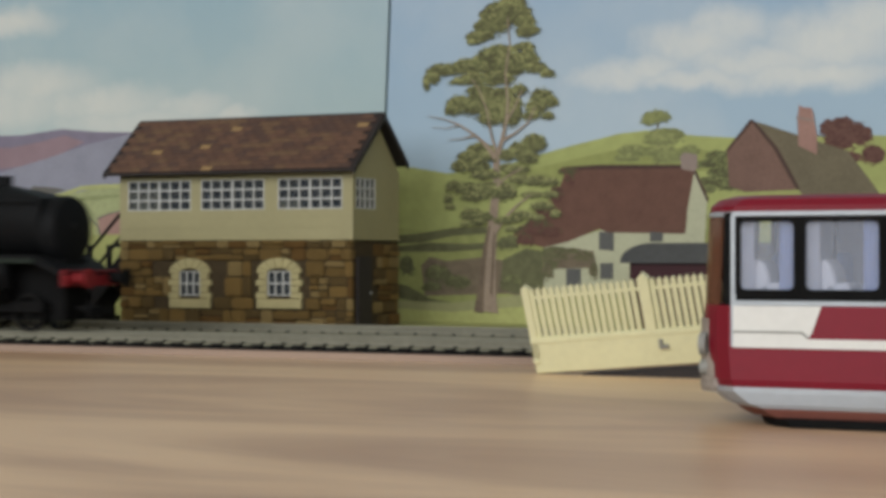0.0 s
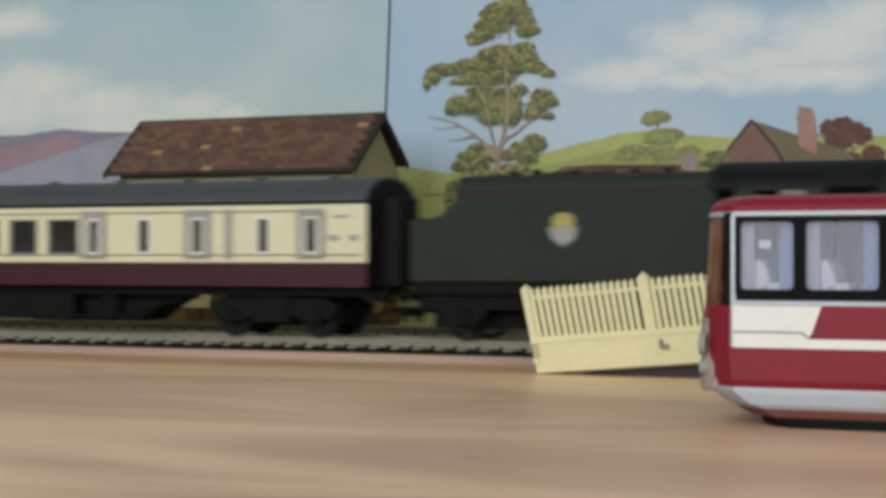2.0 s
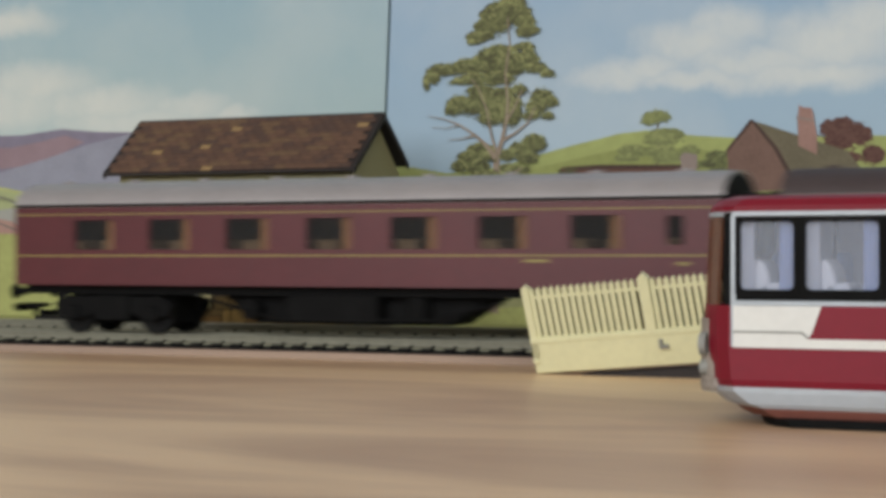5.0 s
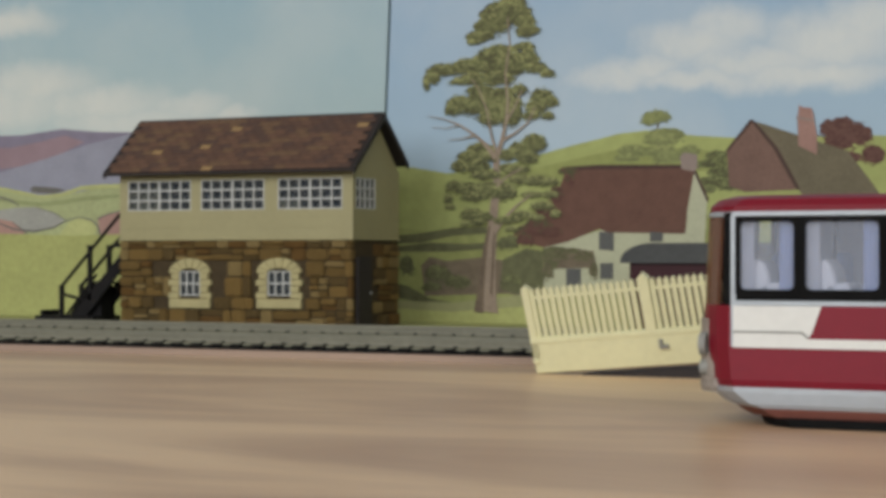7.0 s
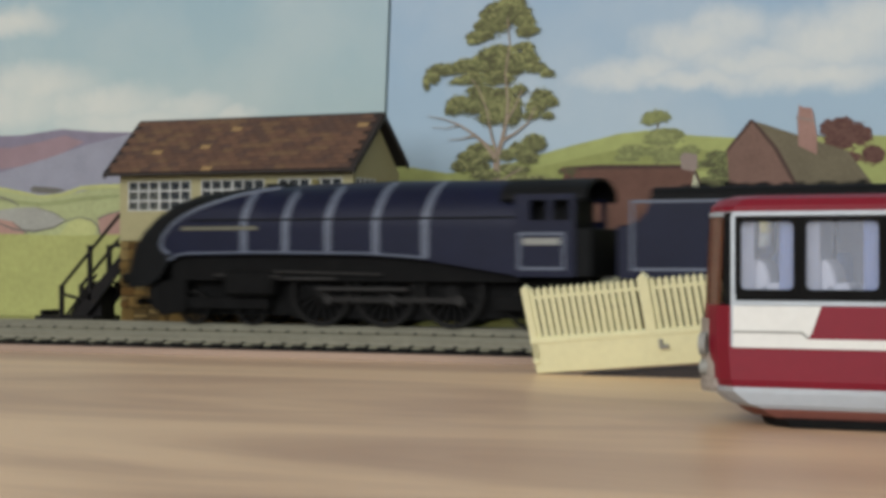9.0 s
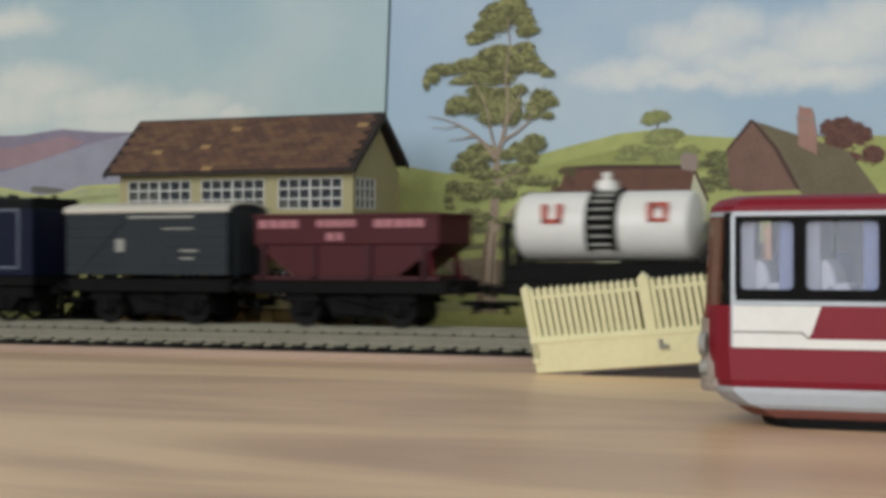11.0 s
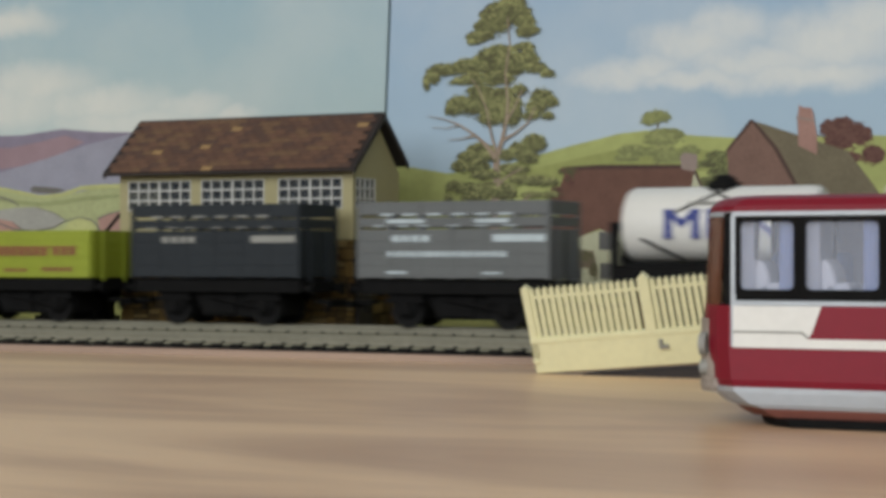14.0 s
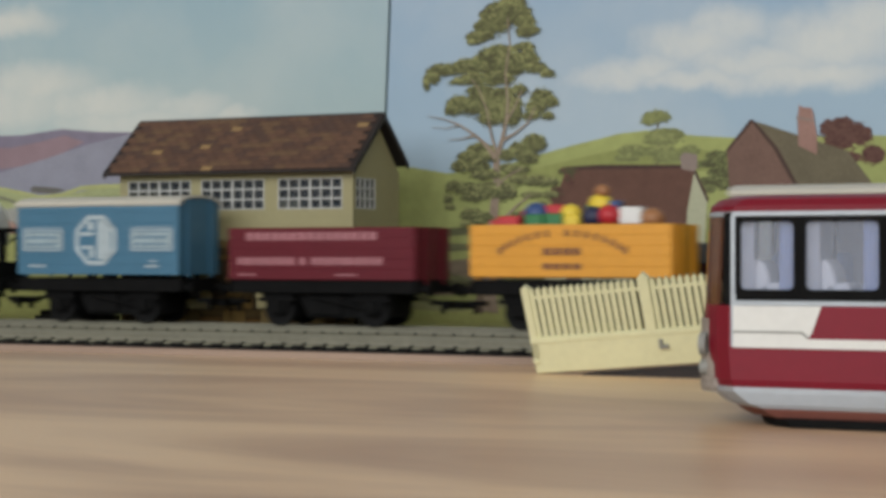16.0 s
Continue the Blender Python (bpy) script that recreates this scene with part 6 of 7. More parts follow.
def green_engine():
    v = thing("steam_locomotive", "dark green express steam locomotive with black smokebox", "locomotive")
    # boiler, firebox, smokebox: rings along the axis
    def tube(stations, n=36):
        return loft([[(x, r * math.cos(a * 6.28319 / n), z + r * math.sin(a * 6.28319 / n)) for a in range(n)] for x, r, z in stations])
    part("boiler", tube([(62, 13.6, 38.2), (100, 13.2, 38.4), (164.2, 12.6, 38.8)]), GREEN, v, smooth=True)
    fire = [(-14.2, 26.4), (14.2, 26.4), (14.4, 38)] + arc(0, 38, 14.4, 14.6, 5, 175, 14) + [(-14.4, 38)]
    part("firebox", prism(fire, 30, 63, "x"), GREEN, v, smooth=True)
    smoke_skin = tube([(164, 13.0, 38.8), (172, 13.0, 38.8), (178, 13.0, 38.8), (184, 13.0, 38.8), (190, 13.0, 38.8), (196, 12.9, 38.8), (199, 12.5, 38.8)])
    for p in smoke_skin.verts:
        p.co.z = min(p.co.z, 52.0 - max(0.0, p.co.x - 176) * 0.24)
    part("smokebox", smoke_skin, SMOKE, v, "black smokebox with a sloped top", smooth=True)
    door = part("smokebox_door", tube([(198.4, 12.0, 35.6), (203.0, 12.0, 35.6), (204.6, 11.4, 35.6), (205.6, 8.0, 35.6), (206.0, 0.5, 35.6)]), SMOKE, v, smooth=True)
    part("door_handle", rod((205.4, -2, 35.8), (206.8, -2, 37.6), 0.4, n=6), ROD_STEEL, door)
    for x in (63, 86, 110, 134, 158):
        rr = 13.75 - (x - 62) * 0.0095
        part("boiler_band", tube([(x - 0.5, rr, 38.3), (x + 0.5, rr, 38.3)]), SMOKE, v)
    part("chimney", prism(arc(170, 0, 8.0, 3.6, 0, 350, 26), 50, 55.0, "z"), SMOKE, v)
    part("steam_dome", ball((112, 0, 50.6), 6.0, s=(1.3, 0.9, 0.5)), GREEN, v, smooth=True)
    part("safety_valve", rod((70, -3, 51), (70, -3, 55), 1.1, n=10), GOLD, v)
    part("top_feed", box(126, 134, -5, 5, 50.5, 52.4, 0.5), GREEN, v)
    # cab
    cabw = 16.2
    part("cab_side", holed(4, 30, 18, 46.6, [(9.5, 24.5, 36.0, 45.0)], -cabw - 0.6, -cabw + 0.6), GREEN, v)
    part("cab_side", holed(4, 30, 18, 46.6, [(9.5, 24.5, 36.0, 45.0)], cabw - 0.6, cabw + 0.6), GREEN, v)
    part("cab_window", box(17, 24.5, -cabw - 0.2, -cabw + 0.1, 36, 45), DULLGREY, v, "pale cab window")
    part("cab_front", prism([(-cabw, 18), (cabw, 18), (cabw, 46)] + arc(0, 45.6, cabw, 7, 0, 180, 12), 28.5, 30, "x"), GREEN, v)
    roof = arc(0, 45.8, cabw + 0.7, 8.2, 0, 180, 16)
    part("cab_roof", prism(roof + [(y * 0.95, z - 1.0) for y, z in roof][::-1], -4, 44, "x"), SMOKE, v, "black cab roof", smooth=True)
    part("cab_backhead", box(26, 28, -11, 11, 18, 42), SMOKE, v)
    part("number_panel", box(8.5, 24, -cabw - 0.85, -cabw - 0.4, 28.4, 30.8), INKWHITE, v, "pale number panel")
    part("cab_step", box(8, 26, -cabw - 0.6, -cabw + 1, 14.5, 18.2, 0.2), GREEN, v)
    part("name_plate", prism([(96, 39.8), (128, 39.8), (128, 42.2), (96, 42.2)], -14.4, -12.0, "y"), GOLD, v, "narrow gold nameplate")
    part("name_line", box(97, 127, -14.6, -14.2, 40.6, 41.4), INKBLACK, v)
    part("handrail", rod((66, -14.4, 45.2), (198, -13.8, 45.4), 0.4, n=6), SMOKE, v)
    # running plate, splashers, frames
    part("running_plate", box(28, 200, -16.4, 16.4, 25.2, 26.8, 0.2), SMOKE, v)
    part("valance", box(28, 200, -16.5, -15.6, 23.8, 25.4, 0.1), GREEN, v)
    part("front_platform", prism([(198, 24.2), (210, 19.5), (213, 19.5), (213, 21), (210.5, 21), (200, 26.8)], -15.5, 15.5, "y"), SMOKE, v)
    for x in (79, 106, 133.5):
        part("splasher", prism(arc(x, 26.6, 12, 6.0, 0, 180, 14), -13.6, -9, "y"), SMOKE, v)
    part("steam_pipe", box(150, 158, -14.5, -10, 26.6, 34, 1.2), SMOKE, v)
    part("mechanical_lubricator", box(112, 120, -15.6, -13.2, 26.8, 30.4, 0.4), SMOKE, v)
    part("oil_box", box(95, 100, -15.6, -13.6, 26.8, 29.0, 0.3), PLATE, v)
    part("oil_box", box(164, 168, -15.6, -13.6, 26.8, 29.2, 0.3), PLATE, v)
    part("main_frame", box(34, 206, -6.5, 6.5, 3.8, 25.2), BLACK, v)
    part("brake_hangers", box(66, 148, -7.0, 7.0, 2.6, 9, 0.4), BLACK, v)
    part("cylinder", rod((164, -13.2, 15.5), (186, -13.2, 15.5), 5.6, n=20), BLACK, v)
    part("cylinder_cover", box(163, 187, -15.8, -10, 14, 24.5, 1.0), SMOKE, v)
    part("slide_bar", box(140, 164, -13.6, -12.2, 17.0, 18.2), ROD_STEEL, v)
    part("crosshead", box(146, 151, -14.2, -11.6, 13.6, 18.6, 0.3), ROD_STEEL, v)
    part("connecting_rod", box(104, 149, -13.8, -12.9, 14.2, 15.8, 0.2), ROD_STEEL, v)
    part("valve_link", prism([(116, 14), (119, 14), (124, 24), (121, 24)], -14.2, -13.2, "y"), BLACK, v)
    part("radius_rod", rod((121, -13.6, 20), (162, -13.6, 21.5), 0.6, n=6), ROD_STEEL, v)
    # Black block added to close the see-through space below the cab.
    part("cab_under_block", box(4, 36, -13.0, 13.0, 8, 18, 0.4), BLACK, v)
    part("ashpan", prism([(32, 24), (62, 24), (58, 10), (40, 8)], -12, 12, "y"), BLACK, v)
    part("injector_pipe", rod((30, -14.6, 14), (60, -14.6, 10.5), 0.7, n=6), ROD_STEEL, v)
    for x in (79.0, 106.2, 133.4):
        w = wheelset(v, x, 13.0, name="driving_wheel", spokes=16)
        DRIVERS.append((w, x, 13.0, 0.0, "front"))
    side_rods(v, (79.0, 106.2, 133.4), 13.0, 5.2, "front")
    for x in (164.5, 193.0):
        wheelset(v, x, 6.6, name="bogie_wheel", spokes=10)
    part("bogie_frame", box(158, 200, -11.4, 11.4, 6.5, 10.5, 0.4), BLACK, v)
    wheelset(v, 50.0, 7.4, name="trailing_wheel", spokes=10)
    part("trailing_frame", box(36, 64, -13.2, -11.2, 6, 11.5, 0.5), BLACK, v)
    part("buffer_beam", box(211, 213, -15.6, 15.6, 15.8, 21.4, 0.2), BRIGHTRED, v, "red buffer beam")
    for y in (-11.2, 11.2):
        bm = rod((213, y, 18.6), (219, y, 18.6), 1.9, n=14)
        rod((219, y, 18.6), (220, y, 18.6), 3.4, bm=bm, n=18)
        part("buffer", bm, BRIGHTRED if y < 0 else BLACK, v)
    coupling(v, 208, 1, 8.0)
    return v


def tender(label, material, L, top, slope, panel=None):
    v = thing("tender", label, "tender")
    W = 33.0
    part("tank_side", prism([(0, 18.4), (L, 18.4), (L, top - 4), (slope, top - 4), (slope - 1.5, top - 8.5), (slope - 4.5, top - 11.5), (slope - 9, top - 13), (0, top - 13)], -W / 2, W / 2, "y", bev=0.3), material, v)
    part("inner_frame", box(4, L - 4, -6.8, 6.8, 3.6, 15), BLACK, v)
    curve = [(-W / 2, top - 4.2), (W / 2, top - 4.2)] + [(W / 2 - 4.5 * (1 - math.cos(radians(a))), top - 4 + 4.5 * math.sin(radians(a))) for a in range(0, 91, 15)] \
        + [(-W / 2 + 4.5 * (1 - math.cos(radians(a))), top - 4 + 4.5 * math.sin(radians(a))) for a in range(90, -1, -15)]
    part("tank_top", prism(curve, slope, L - 1, "x"), material if panel is None else SMOKE, v, smooth=True)
    coal = bmesh.new()
    rnd = random.Random(5)
    for i in range(60):
        ball((rnd.uniform(slope + 8, L - 6), rnd.uniform(-9, 9), top + rnd.uniform(-0.8, 1.0)), rnd.uniform(1.0, 2.2), bm=coal, sub=1)
    part("coal", coal, BLACK, v)["kind"] = "stuff"
    part("rear_step", box(0, slope, -W / 2 + 2, W / 2 - 2, top - 13.4, top - 12.4, 0.3), SMOKE, v)
    part("front_bulkhead", box(L - 2, L - 0.4, -W / 2 + 1, W / 2 - 1, 18, top + 0.6, 0.3), SMOKE, v)
    part("underframe", box(0, L, -W / 2 + 0.6, W / 2 - 0.6, 14.4, 18.2, 0.2), BLACK, v)
    for s in (-1, 1):
        fr = bmesh.new()
        xs = [L * 0.17, L * 0.5, L * 0.83]
        box(2, L - 2, s * 13 - 0.7, s * 13 + 0.7, 9.6, 15, 0.2, bm=fr)
        for x in xs:
            prism([(x - 9, 10), (x - 4, 4), (x + 4, 4), (x + 9, 10)], s * 13 - 0.7, s * 13 + 0.7, "y", bm=fr)
        part("side_frame", fr, BLACK, v)
        for x in xs:
            part("axlebox", box(x - 2.5, x + 2.5, s * 14.2 - 1, s * 14.2 + 1, 4.8, 10, 0.4), BLACK, v)
    for x in (L * 0.17, L * 0.5, L * 0.83):
        wheelset(v, x, 7.4, spokes=10)
    buffers(v, 0, -1)
    coupling(v, 0, -1)
    part("drawbar", box(L - 1, L + 7, -3, 3, 11, 14), BLACK, v)
    return v


def green_tender():
    v = tender("dark green tender with a gold and white crest", GREEN, 98.0, 50.4, 16.0)
    y = -16.6
    part("crest", prism([(47.9, 35.0), (54.7, 35.0), (54.9, 37.4), (53.1, 39.2), (49.5, 39.2), (47.7, 37.4)], y - 0.25, y + 0.3, "y"), GOLD, v, "gold and white crest")
    part("crest_shield", prism([(46.7, 34.9), (55.9, 34.9), (54.9, 31.4), (51.3, 29.0), (47.7, 31.4)], y - 0.25, y + 0.3, "y"), LINEGREY, v)
    for z in (21.4, 45.0):
        part("lining_strip", box(4, 94, y - 0.1, y + 0.3, z, z + 0.35), CRIMSON, v)
    return v


# ---- blue streamlined locomotive: faces the other way ----
def blue_engine():
    v = thing("streamlined_locomotive", "dark blue streamlined steam locomotive with silver bands", "locomotive")
    tops = [(0, 19), (0.7, 25), (3, 31.5), (6.8, 37.5), (12.4, 43), (19.6, 47.2), (29, 50.2), (46, 52.4), (75, 53.6), (110, 54.2), (166, 53.8)]
    lows = [(0, 14.0), (10, 14.5), (16, 18), (20, 24), (26, 26.6), (60, 27), (105, 26.6), (128, 25.2), (146, 22.4), (166, 19.4)]
    wid = [(0, 13.6), (2, 14.6), (6, 15.3), (14, 15.7), (60, 15.8), (166, 15.8)]

    def at(tab, x):
        return float(np.interp(x, [p[0] for p in tab], [p[1] for p in tab]))

    def half(x, z):
        t, w = at(tops, x), at(wid, x)
        zm = min(36.0, at(lows, x) + (t - at(lows, x)) * 0.45)
        if z <= zm:
            return w
        n = float(np.interp(x, [0, 20, 60], [6.0, 3.6, 2.3]))
        return w * max(0.0, 1 - ((z - zm) / (t - zm)) ** n) ** (1 / min(n, 3.0) if n > 2.3 else 0.5)

    def edge(z):
        return float(np.interp(z, [26, 26.6, 27.5, 29, 31, 34, 38, 41, 44, 46, 48, 49.5, 51, 53, 60], [25, 22, 19.6, 17.6, 16.8, 18, 21.6, 26, 32.4, 38, 44.5, 50, 57, 70, 75]))

    xs = [0, 0.7, 1.5, 3, 5, 7, 9, 11.5] + [14 + 2 * i for i in range(31)] + [77 + 6 * i for i in range(15)] + [166]
    n = 30
    nose, body = bmesh.new(), bmesh.new()
    rings = []
    for x in xs:
        lo, t = at(lows, x), at(tops, x)
        ring = []
        for i in range(n + 1):
            k = i / n
            z = lo + (t - lo) * (1 - (1 - k) ** 1.6)
            ring.append((x, -half(x, z), z))
        ring += [(a, -b, c) for a, b, c in ring[:-1][::-1]]
        rings.append(ring)
    for r0, r1 in zip(rings, rings[1:]):
        for i in range(len(r0) - 1):
            quad = (r0[i], r1[i], r1[i + 1], r0[i + 1])
            cx, cz = sum(p[0] for p in quad) / 4, sum(p[2] for p in quad) / 4
            bm = nose if cx < edge(cz) else body
            bm.faces.new([bm.verts.new(p) for p in quad])
    prow = [p for p in rings[0]]
    nose.faces.new([nose.verts.new(p) for p in prow])
    for bm in (nose, body):
        bmesh.ops.remove_doubles(bm, verts=bm.verts, dist=0.01)
    part("casing", body, BLUE, v, smooth=True)
    part("nose", nose, SMOKE, v, "black rounded nose", smooth=True)
    # silver edging round the blue panel
    line = None
    zs = [27.0 + 0.4 * i for i in range(64)]
    pts = [(edge(z), -half(edge(z), z) - 0.1, z) for z in zs if z < at(tops, edge(z)) - 0.2]
    for p, q in zip(pts, pts[1:]):
        line = rod(p, q, 0.85, bm=line, n=6)
    low = [(x, -half(x, at(lows, x) + 0.7) - 0.1, at(lows, x) + 0.7) for x in range(20, 131, 5)]
    for p, q in zip(low, low[1:]):
        line = rod(p, q, 0.5, bm=line, n=6)
    part("silver_edging", line, SILVER, v, "curved silver edging")
    for x in (54.0, 72.0, 90.0, 110.0, 130.0):
        lo, t = at(lows, x), at(tops, x)
        pp = []
        for i in range(19):
            z = lo + 0.6 + (t - lo - 0.8) * (1 - (1 - i / 18) ** 1.6)
            pp.append((z, half(x, z)))
        rings_b = []
        for w in (-1.5, 1.5):
            rings_b.append([(x + w + max(0, z - 40) * 0.22, -h - 0.12, z) for z, h in pp] + [(x + w + max(0, z - 40) * 0.22, -max(0.05, h - 0.4), z) for z, h in pp][::-1])
        part("silver_band", loft(rings_b), SILVER, v)
    rail_pts = [(x, -half(x, 40.0) - 0.35, 40.0) for x in range(30, 167, 8)]
    hr = None
    for p, q in zip(rail_pts, rail_pts[1:]):
        hr = rod(p, q, 0.35, bm=hr, n=6)
    part("handrail", hr, SMOKE, v)
    part("name_plate", prism([(26, 36.2), (60, 36.2), (60, 37.6), (26, 37.6)], -16.15, -15.0, "y"), PLATE, v, "narrow brass nameplate")
    part("whistle", rod((76, 0, 53), (76, 0, 56), 0.9, n=8), GOLD, v)
    part("chimney", prism(arc(60, 0, 6, 2.6, 0, 350, 20), 51.5, 54.2, "z"), SMOKE, v)
    # cab
    w = 15.9
    part("cab_side", holed(165.6, 188, 19, 48, [(171, 177.5, 38.8, 46), (179.5, 186, 38.8, 46)], -w - 0.6, -w + 0.6), BLUE, v)
    part("cab_side", holed(165.6, 188, 19, 48, [(171, 177.5, 38.8, 46), (179.5, 186, 38.8, 46)], w - 0.6, w + 0.6), BLUE, v)
    part("cab_front", prism([(-w, 19), (w, 19), (w, 46)] + arc(0, 46, w, 7, 0, 180, 12), 165, 166.4, "x"), BLUE, v)
    roof = arc(0, 46.4, w + 0.6, 7.6, 0, 180, 16)
    part("cab_roof", prism(roof + [(y * 0.95, z - 1) for y, z in roof][::-1], 160, 192, "x"), SMOKE, v, "black cab roof", smooth=True)
    # Backhead widened to a dark block that gives the cab windows their shade.
    part("cab_backhead", box(167, 184, -9, 14, 19, 47), SMOKE, v)
    part("number_border", holed(166.6, 184.4, 21.4, 34.6, [(167.6, 183.4, 22.4, 33.6)], -w - 0.85, -w - 0.4), SILVER, v)
    bars(v, LINEGREY, -w - 0.6, [(168.6, 182.4, 30.2, 32.6)], "number_bar")
    part("rear_sheet", box(188, 194, -w, w, 19, 36, 0.4), SMOKE, v)
    part("frame", box(14, 190, -6.5, 6.5, 3.8, 24), BLACK, v)
    part("brake_hangers", box(70, 150, -7.0, 7.0, 2.6, 9, 0.4), BLACK, v)
    part("skirt_shade", box(20, 166, -12.8, 12.8, 17, 30), BLACK, v)
    part("cylinder", box(44, 66, -15, -9, 11, 21, 1.4), BLACK, v)
    part("slide_bar", box(66, 92, -13.6, -12.4, 17.4, 18.4), ROD_STEEL, v)
    part("connecting_rod", box(84, 122, -13.8, -12.9, 13.4, 14.9, 0.2), ROD_STEEL, v)
    part("radius_rod", rod((66, -13.8, 20.5), (112, -13.8, 19.5), 0.6, n=6), ROD_STEEL, v)
    part("valve_rod", rod((40, -14.4, 19), (70, -14.4, 18.6), 0.6, n=6), ROD_STEEL, v)
    for x in (84.0, 111.0, 138.0):
        o = wheelset(v, x, 13.0, name="driving_wheel", spokes=18)
        DRIVERS.append((o, x, 13.0, 0.0, "back"))
    side_rods(v, (84.0, 111.0, 138.0), 13.0, 5.2, "back")
    for x in (28.0, 54.0):
        wheelset(v, x, 6.6, name="bogie_wheel", spokes=10)
    part("bogie_frame", box(20, 62, -11.4, 11.4, 6, 10.5, 0.4), BLACK, v)
    part("guard_iron", rod((14, -12, 15), (17, -12, 3), 0.8, n=6), BLACK, v)
    part("front_skirt", prism([(8, 15.0), (26, 18.5), (26, 5), (14, 3.5), (10, 7)], -12.5, 12.5, "y"), BLACK, v)
    wheelset(v, 168.0, 7.4, name="trailing_wheel", spokes=10)
    part("trailing_frame", box(156, 182, -13.4, -11.4, 6.5, 12, 0.5), BLACK, v)
    coupling(v, 8, -1, 9)
    for y in (-10.5, 10.5):
        part("buffer", rod((4, y, 17.5), (-4, y, 17.5), 2.2, n=14), BLACK, v)
    return v


def blue_tender():
    v = tender("dark blue tender with silver lining beside the wagons", BLUE, 100.0, 49.4, 12.0, panel=True)
    part("silver_lining", holed(5, 94, 21.2, 45.4, [(6, 93, 22.2, 44.4)], -16.9, -16.4), SILVER, v)
    part("crest", prism([(47, 34), (53, 34), (53, 37), (50, 39), (47, 37)], -16.85, -16.3, "y"), GOLD, v, "gold and white crest")
    part("crest_shield", prism([(46.5, 33.6), (53.5, 33.6), (52.5, 30.4), (50, 28.6), (47.5, 30.4)], -16.85, -16.3, "y"), LINEGREY, v)
    return v


# vehicles and the offsets of their origins along the track, in millimetres
FRONT = [(green_engine(), 114.0), (green_tender(), 14.0), (cream_coach(), -255.5), (grey_coach(), -555.5), (red_coach(), -824.0)]
BACK = [(blue_engine(), -683.0), (blue_tender(), -479.5), (dark_van(), -364.0), (hopper(), -279.0), (dairy_tank(), -175.0), (salmon_wagon(), -79.8), (yellow_wagon(), 24.0), (lime_wagon(), 116.2),
        (slat_wagon("dark slate high-sided wagon with faint white lettering", SLATE, LINEGREY, 74.0, 20), 214.5), (grey_slat_wagon(), 314.0), (milk_tank(), 412.0), (blue_van(), 507.0),
        (red_wagon(), 607.0), (orange_wagon(), 707.6), (toy_load(), 707.6), (tail_van(), 803.0)]


# ---- stones and tiles of the signal box ----
def stones():
    unit = box(-0.5, 0.5, -0.5, 0.5, -0.5, 0.5, 0.13)
    first = part("stone", unit, STONE, STONE_BASE)
    me = first.data
    me.transform(Matrix.Scale(1000, 4))
    bpy.data.objects.remove(first)
    rnd = random.Random(12)

    def face(length, put, keep):
        z = 4.6
        while z < 39.0:
            h = min(rnd.choice((5.0, 6.6, 8.2)), 39.2 - z)
            if h < 2.4:
                break
            u = 0.0
            while u < length - 0.4:
                w = min(rnd.choice((4.2, 5.6, 7.0, 8.6, 10.5)), length - u)
                if length - u - w < 2.2:
                    w = length - u
                cuts = [(z, h)]
                lot = rnd.random()
                if lot < 0.4:
                    k = rnd.uniform(0.35, 0.65)
                    cuts = [(z, h * k), (z + h * k, h * (1 - k))]
                elif lot < 0.62 and h > 6:
                    cuts = [(z, h * 0.36), (z + h * 0.36, h * 0.28), (z + h * 0.64, h * 0.36)]
                for za, hh in cuts:
                    if keep(u, u + w, za, za + hh):
                        ob = new("stone", me)
                        ob.parent = STONE_BASE
                        put(ob, u + w / 2, w - rnd.uniform(0.25, 0.6), za + hh / 2, hh - rnd.uniform(0.25, 0.6), rnd.uniform(1.4, 4.2))
                u += w
            z += h

    def clear(a, b, c, d):
        return not any(a < q and b > p and c < 30.6 and d > 12.4 for p, q in ((-417.6 + 443, -399.0 + 443), (-375.8 + 443, -356.4 + 443)))

    def front(ob, u, w, z, h, d):
        ob.location, ob.scale = ((-443 + u) * MM, 630.9 * MM, z * MM), (w * MM, d * MM, h * MM)

    def end(ob, u, w, z, h, d):
        ob.location, ob.scale = (-333.9 * MM, (630 + u) * MM, z * MM), (d * MM, w * MM, h * MM)

    face(110.0, front, clear)
    face(41.0, end, lambda a, b, c, d: not (a < 16.5 and b > 1.8 and c < 35.4))


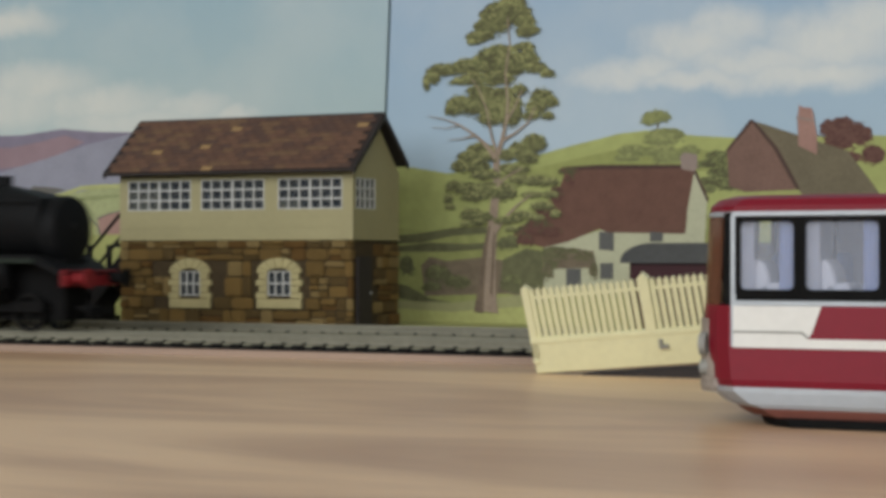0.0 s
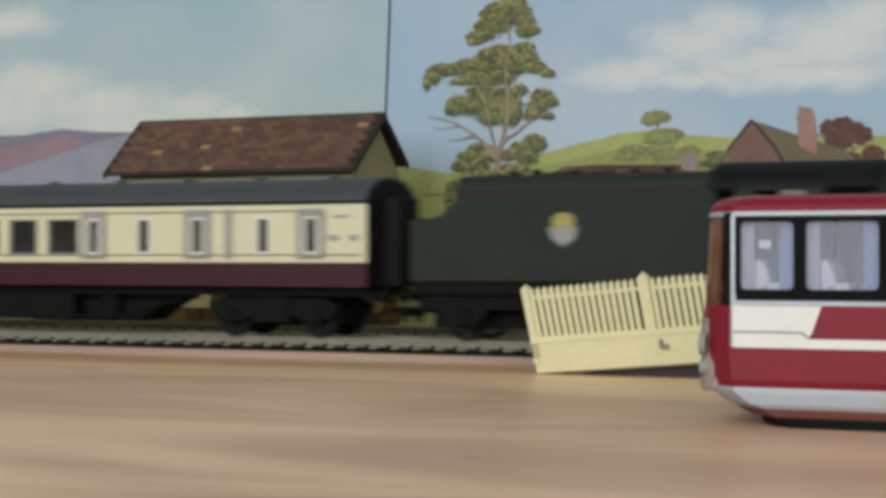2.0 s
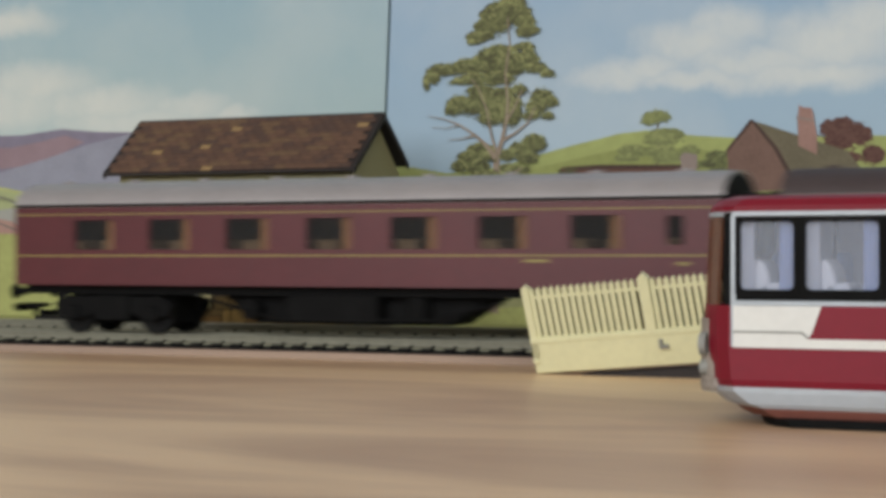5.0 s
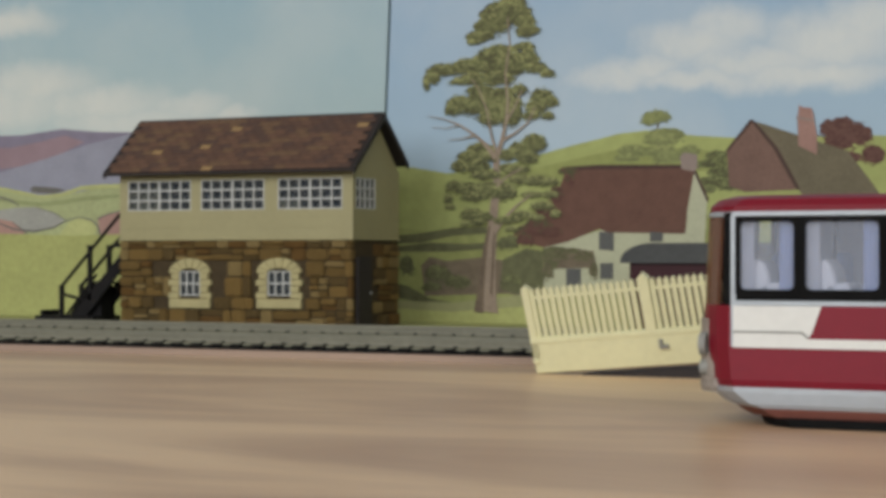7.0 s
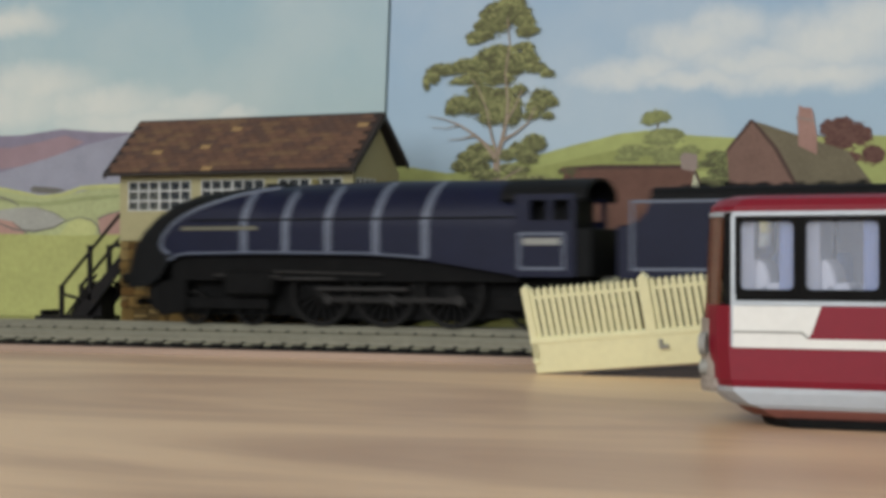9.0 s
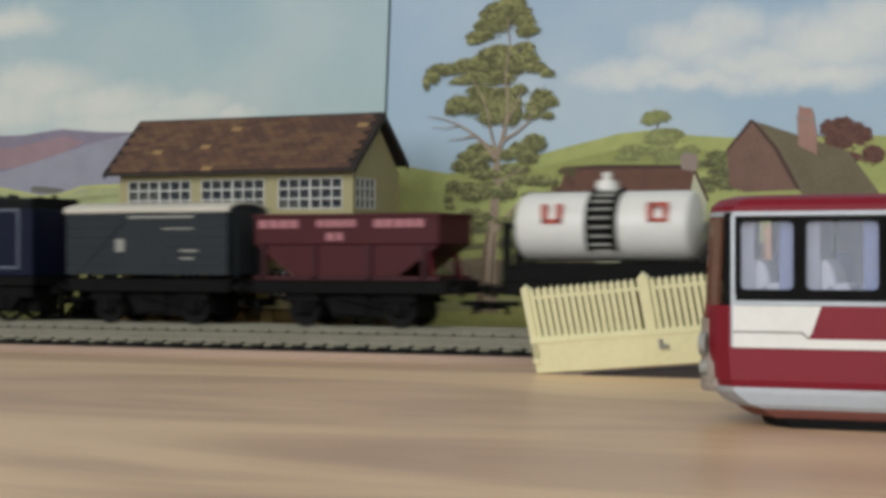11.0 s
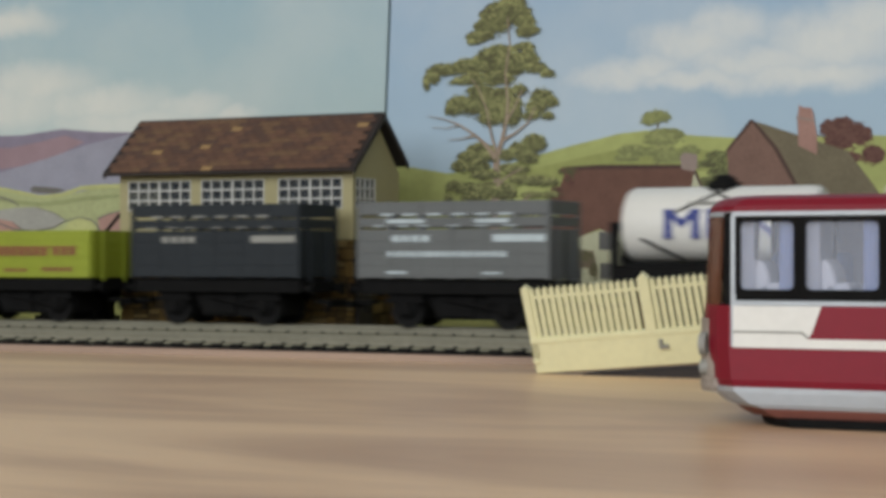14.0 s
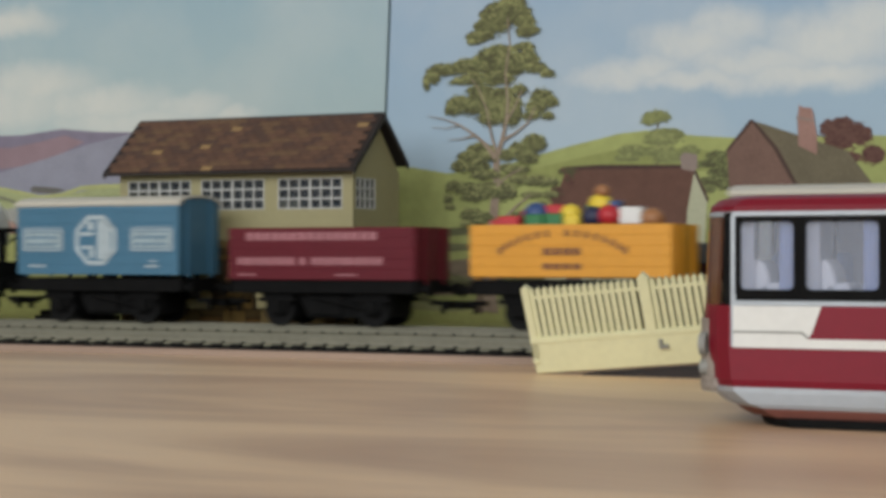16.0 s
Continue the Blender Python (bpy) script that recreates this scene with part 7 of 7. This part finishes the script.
def tiles():
    slope = Vector((0, 26.0, 22.8))
    run = slope.length
    tilt = math.atan2(22.8, 26.0)
    one = box(-2.55, 2.55, -1.75, 1.75, -0.22, 0.22, 0.1)
    first = part("roof_tile", one, TILE, BOX)
    me = first.data
    bpy.data.objects.remove(first)
    rows, cols = 12, 24
    rnd = random.Random(3)
    for r in range(rows):
        for c in range(cols):
            x = -446.4 + (c + (0.5 if r % 2 else 0.0)) * 4.9
            if x > -331.5 or x < -444.2:
                continue
            k = (r + 0.45) / rows
            ob = new("roof_tile", me)
            ob.parent = BOX
            ob.location = (x * MM, (624.5 + 26 * k) * MM, (67.2 + 22.8 * k + 0.55) * MM)
            ob.rotation_euler = (tilt - 0.07 + rnd.uniform(-0.02, 0.02), 0, rnd.uniform(-0.02, 0.02))


stones()
tiles()


# ---- what moves ----
FRONT_RUN = ((0.0, -706), (0.5, -596), (1.0, -477), (1.5, -371), (2.0, -261.5), (2.5, -161), (3.0, -43), (3.5, 64), (4.0, 185), (4.2, 233),
             (6.3, 740), (8.0, 1140), (11.0, 1800), (14.0, 2300), (16.0, 2330))
BACK_RUN = ((0.0, 1880), (4.0, 1172), (8.0, 464), (8.5, 368), (9.0, 271), (9.2, 233), (11.3, -130), (11.5, -167), (12.0, -266), (12.5, -355), (12.9, -431),
            (13.7, -572), (14.5, -711), (15.0, -800), (15.5, -884), (15.8, -937), (16.0, -972))


def motions():
    for run, y, train in ((FRONT_RUN, Y_FRONT, FRONT), (BACK_RUN, Y_BACK, BACK)):
        for ob, off in train:
            walk(ob, [(t, pose((x + off) * MM, y, RAIL)) for t, x in run])
    # driving wheels roll and their rods go round
    for ob, x, r, throw, train in DRIVERS:
        run = FRONT_RUN if train == "front" else BACK_RUN
        rows = []
        steps = 267
        for i in range(steps + 1):
            t = 16.0 * i / steps
            s = float(np.interp(t, [p[0] for p in run], [p[1] for p in run]))
            a = s / r
            if throw:
                rows.append((t, pose(throw * math.sin(a) * MM, 0, (r + throw * math.cos(a)) * MM)))
            else:
                rows.append((t, pose(x * MM, 0, r * MM, 0, math.degrees(a), 0)))
        walk(ob, rows)


motions()
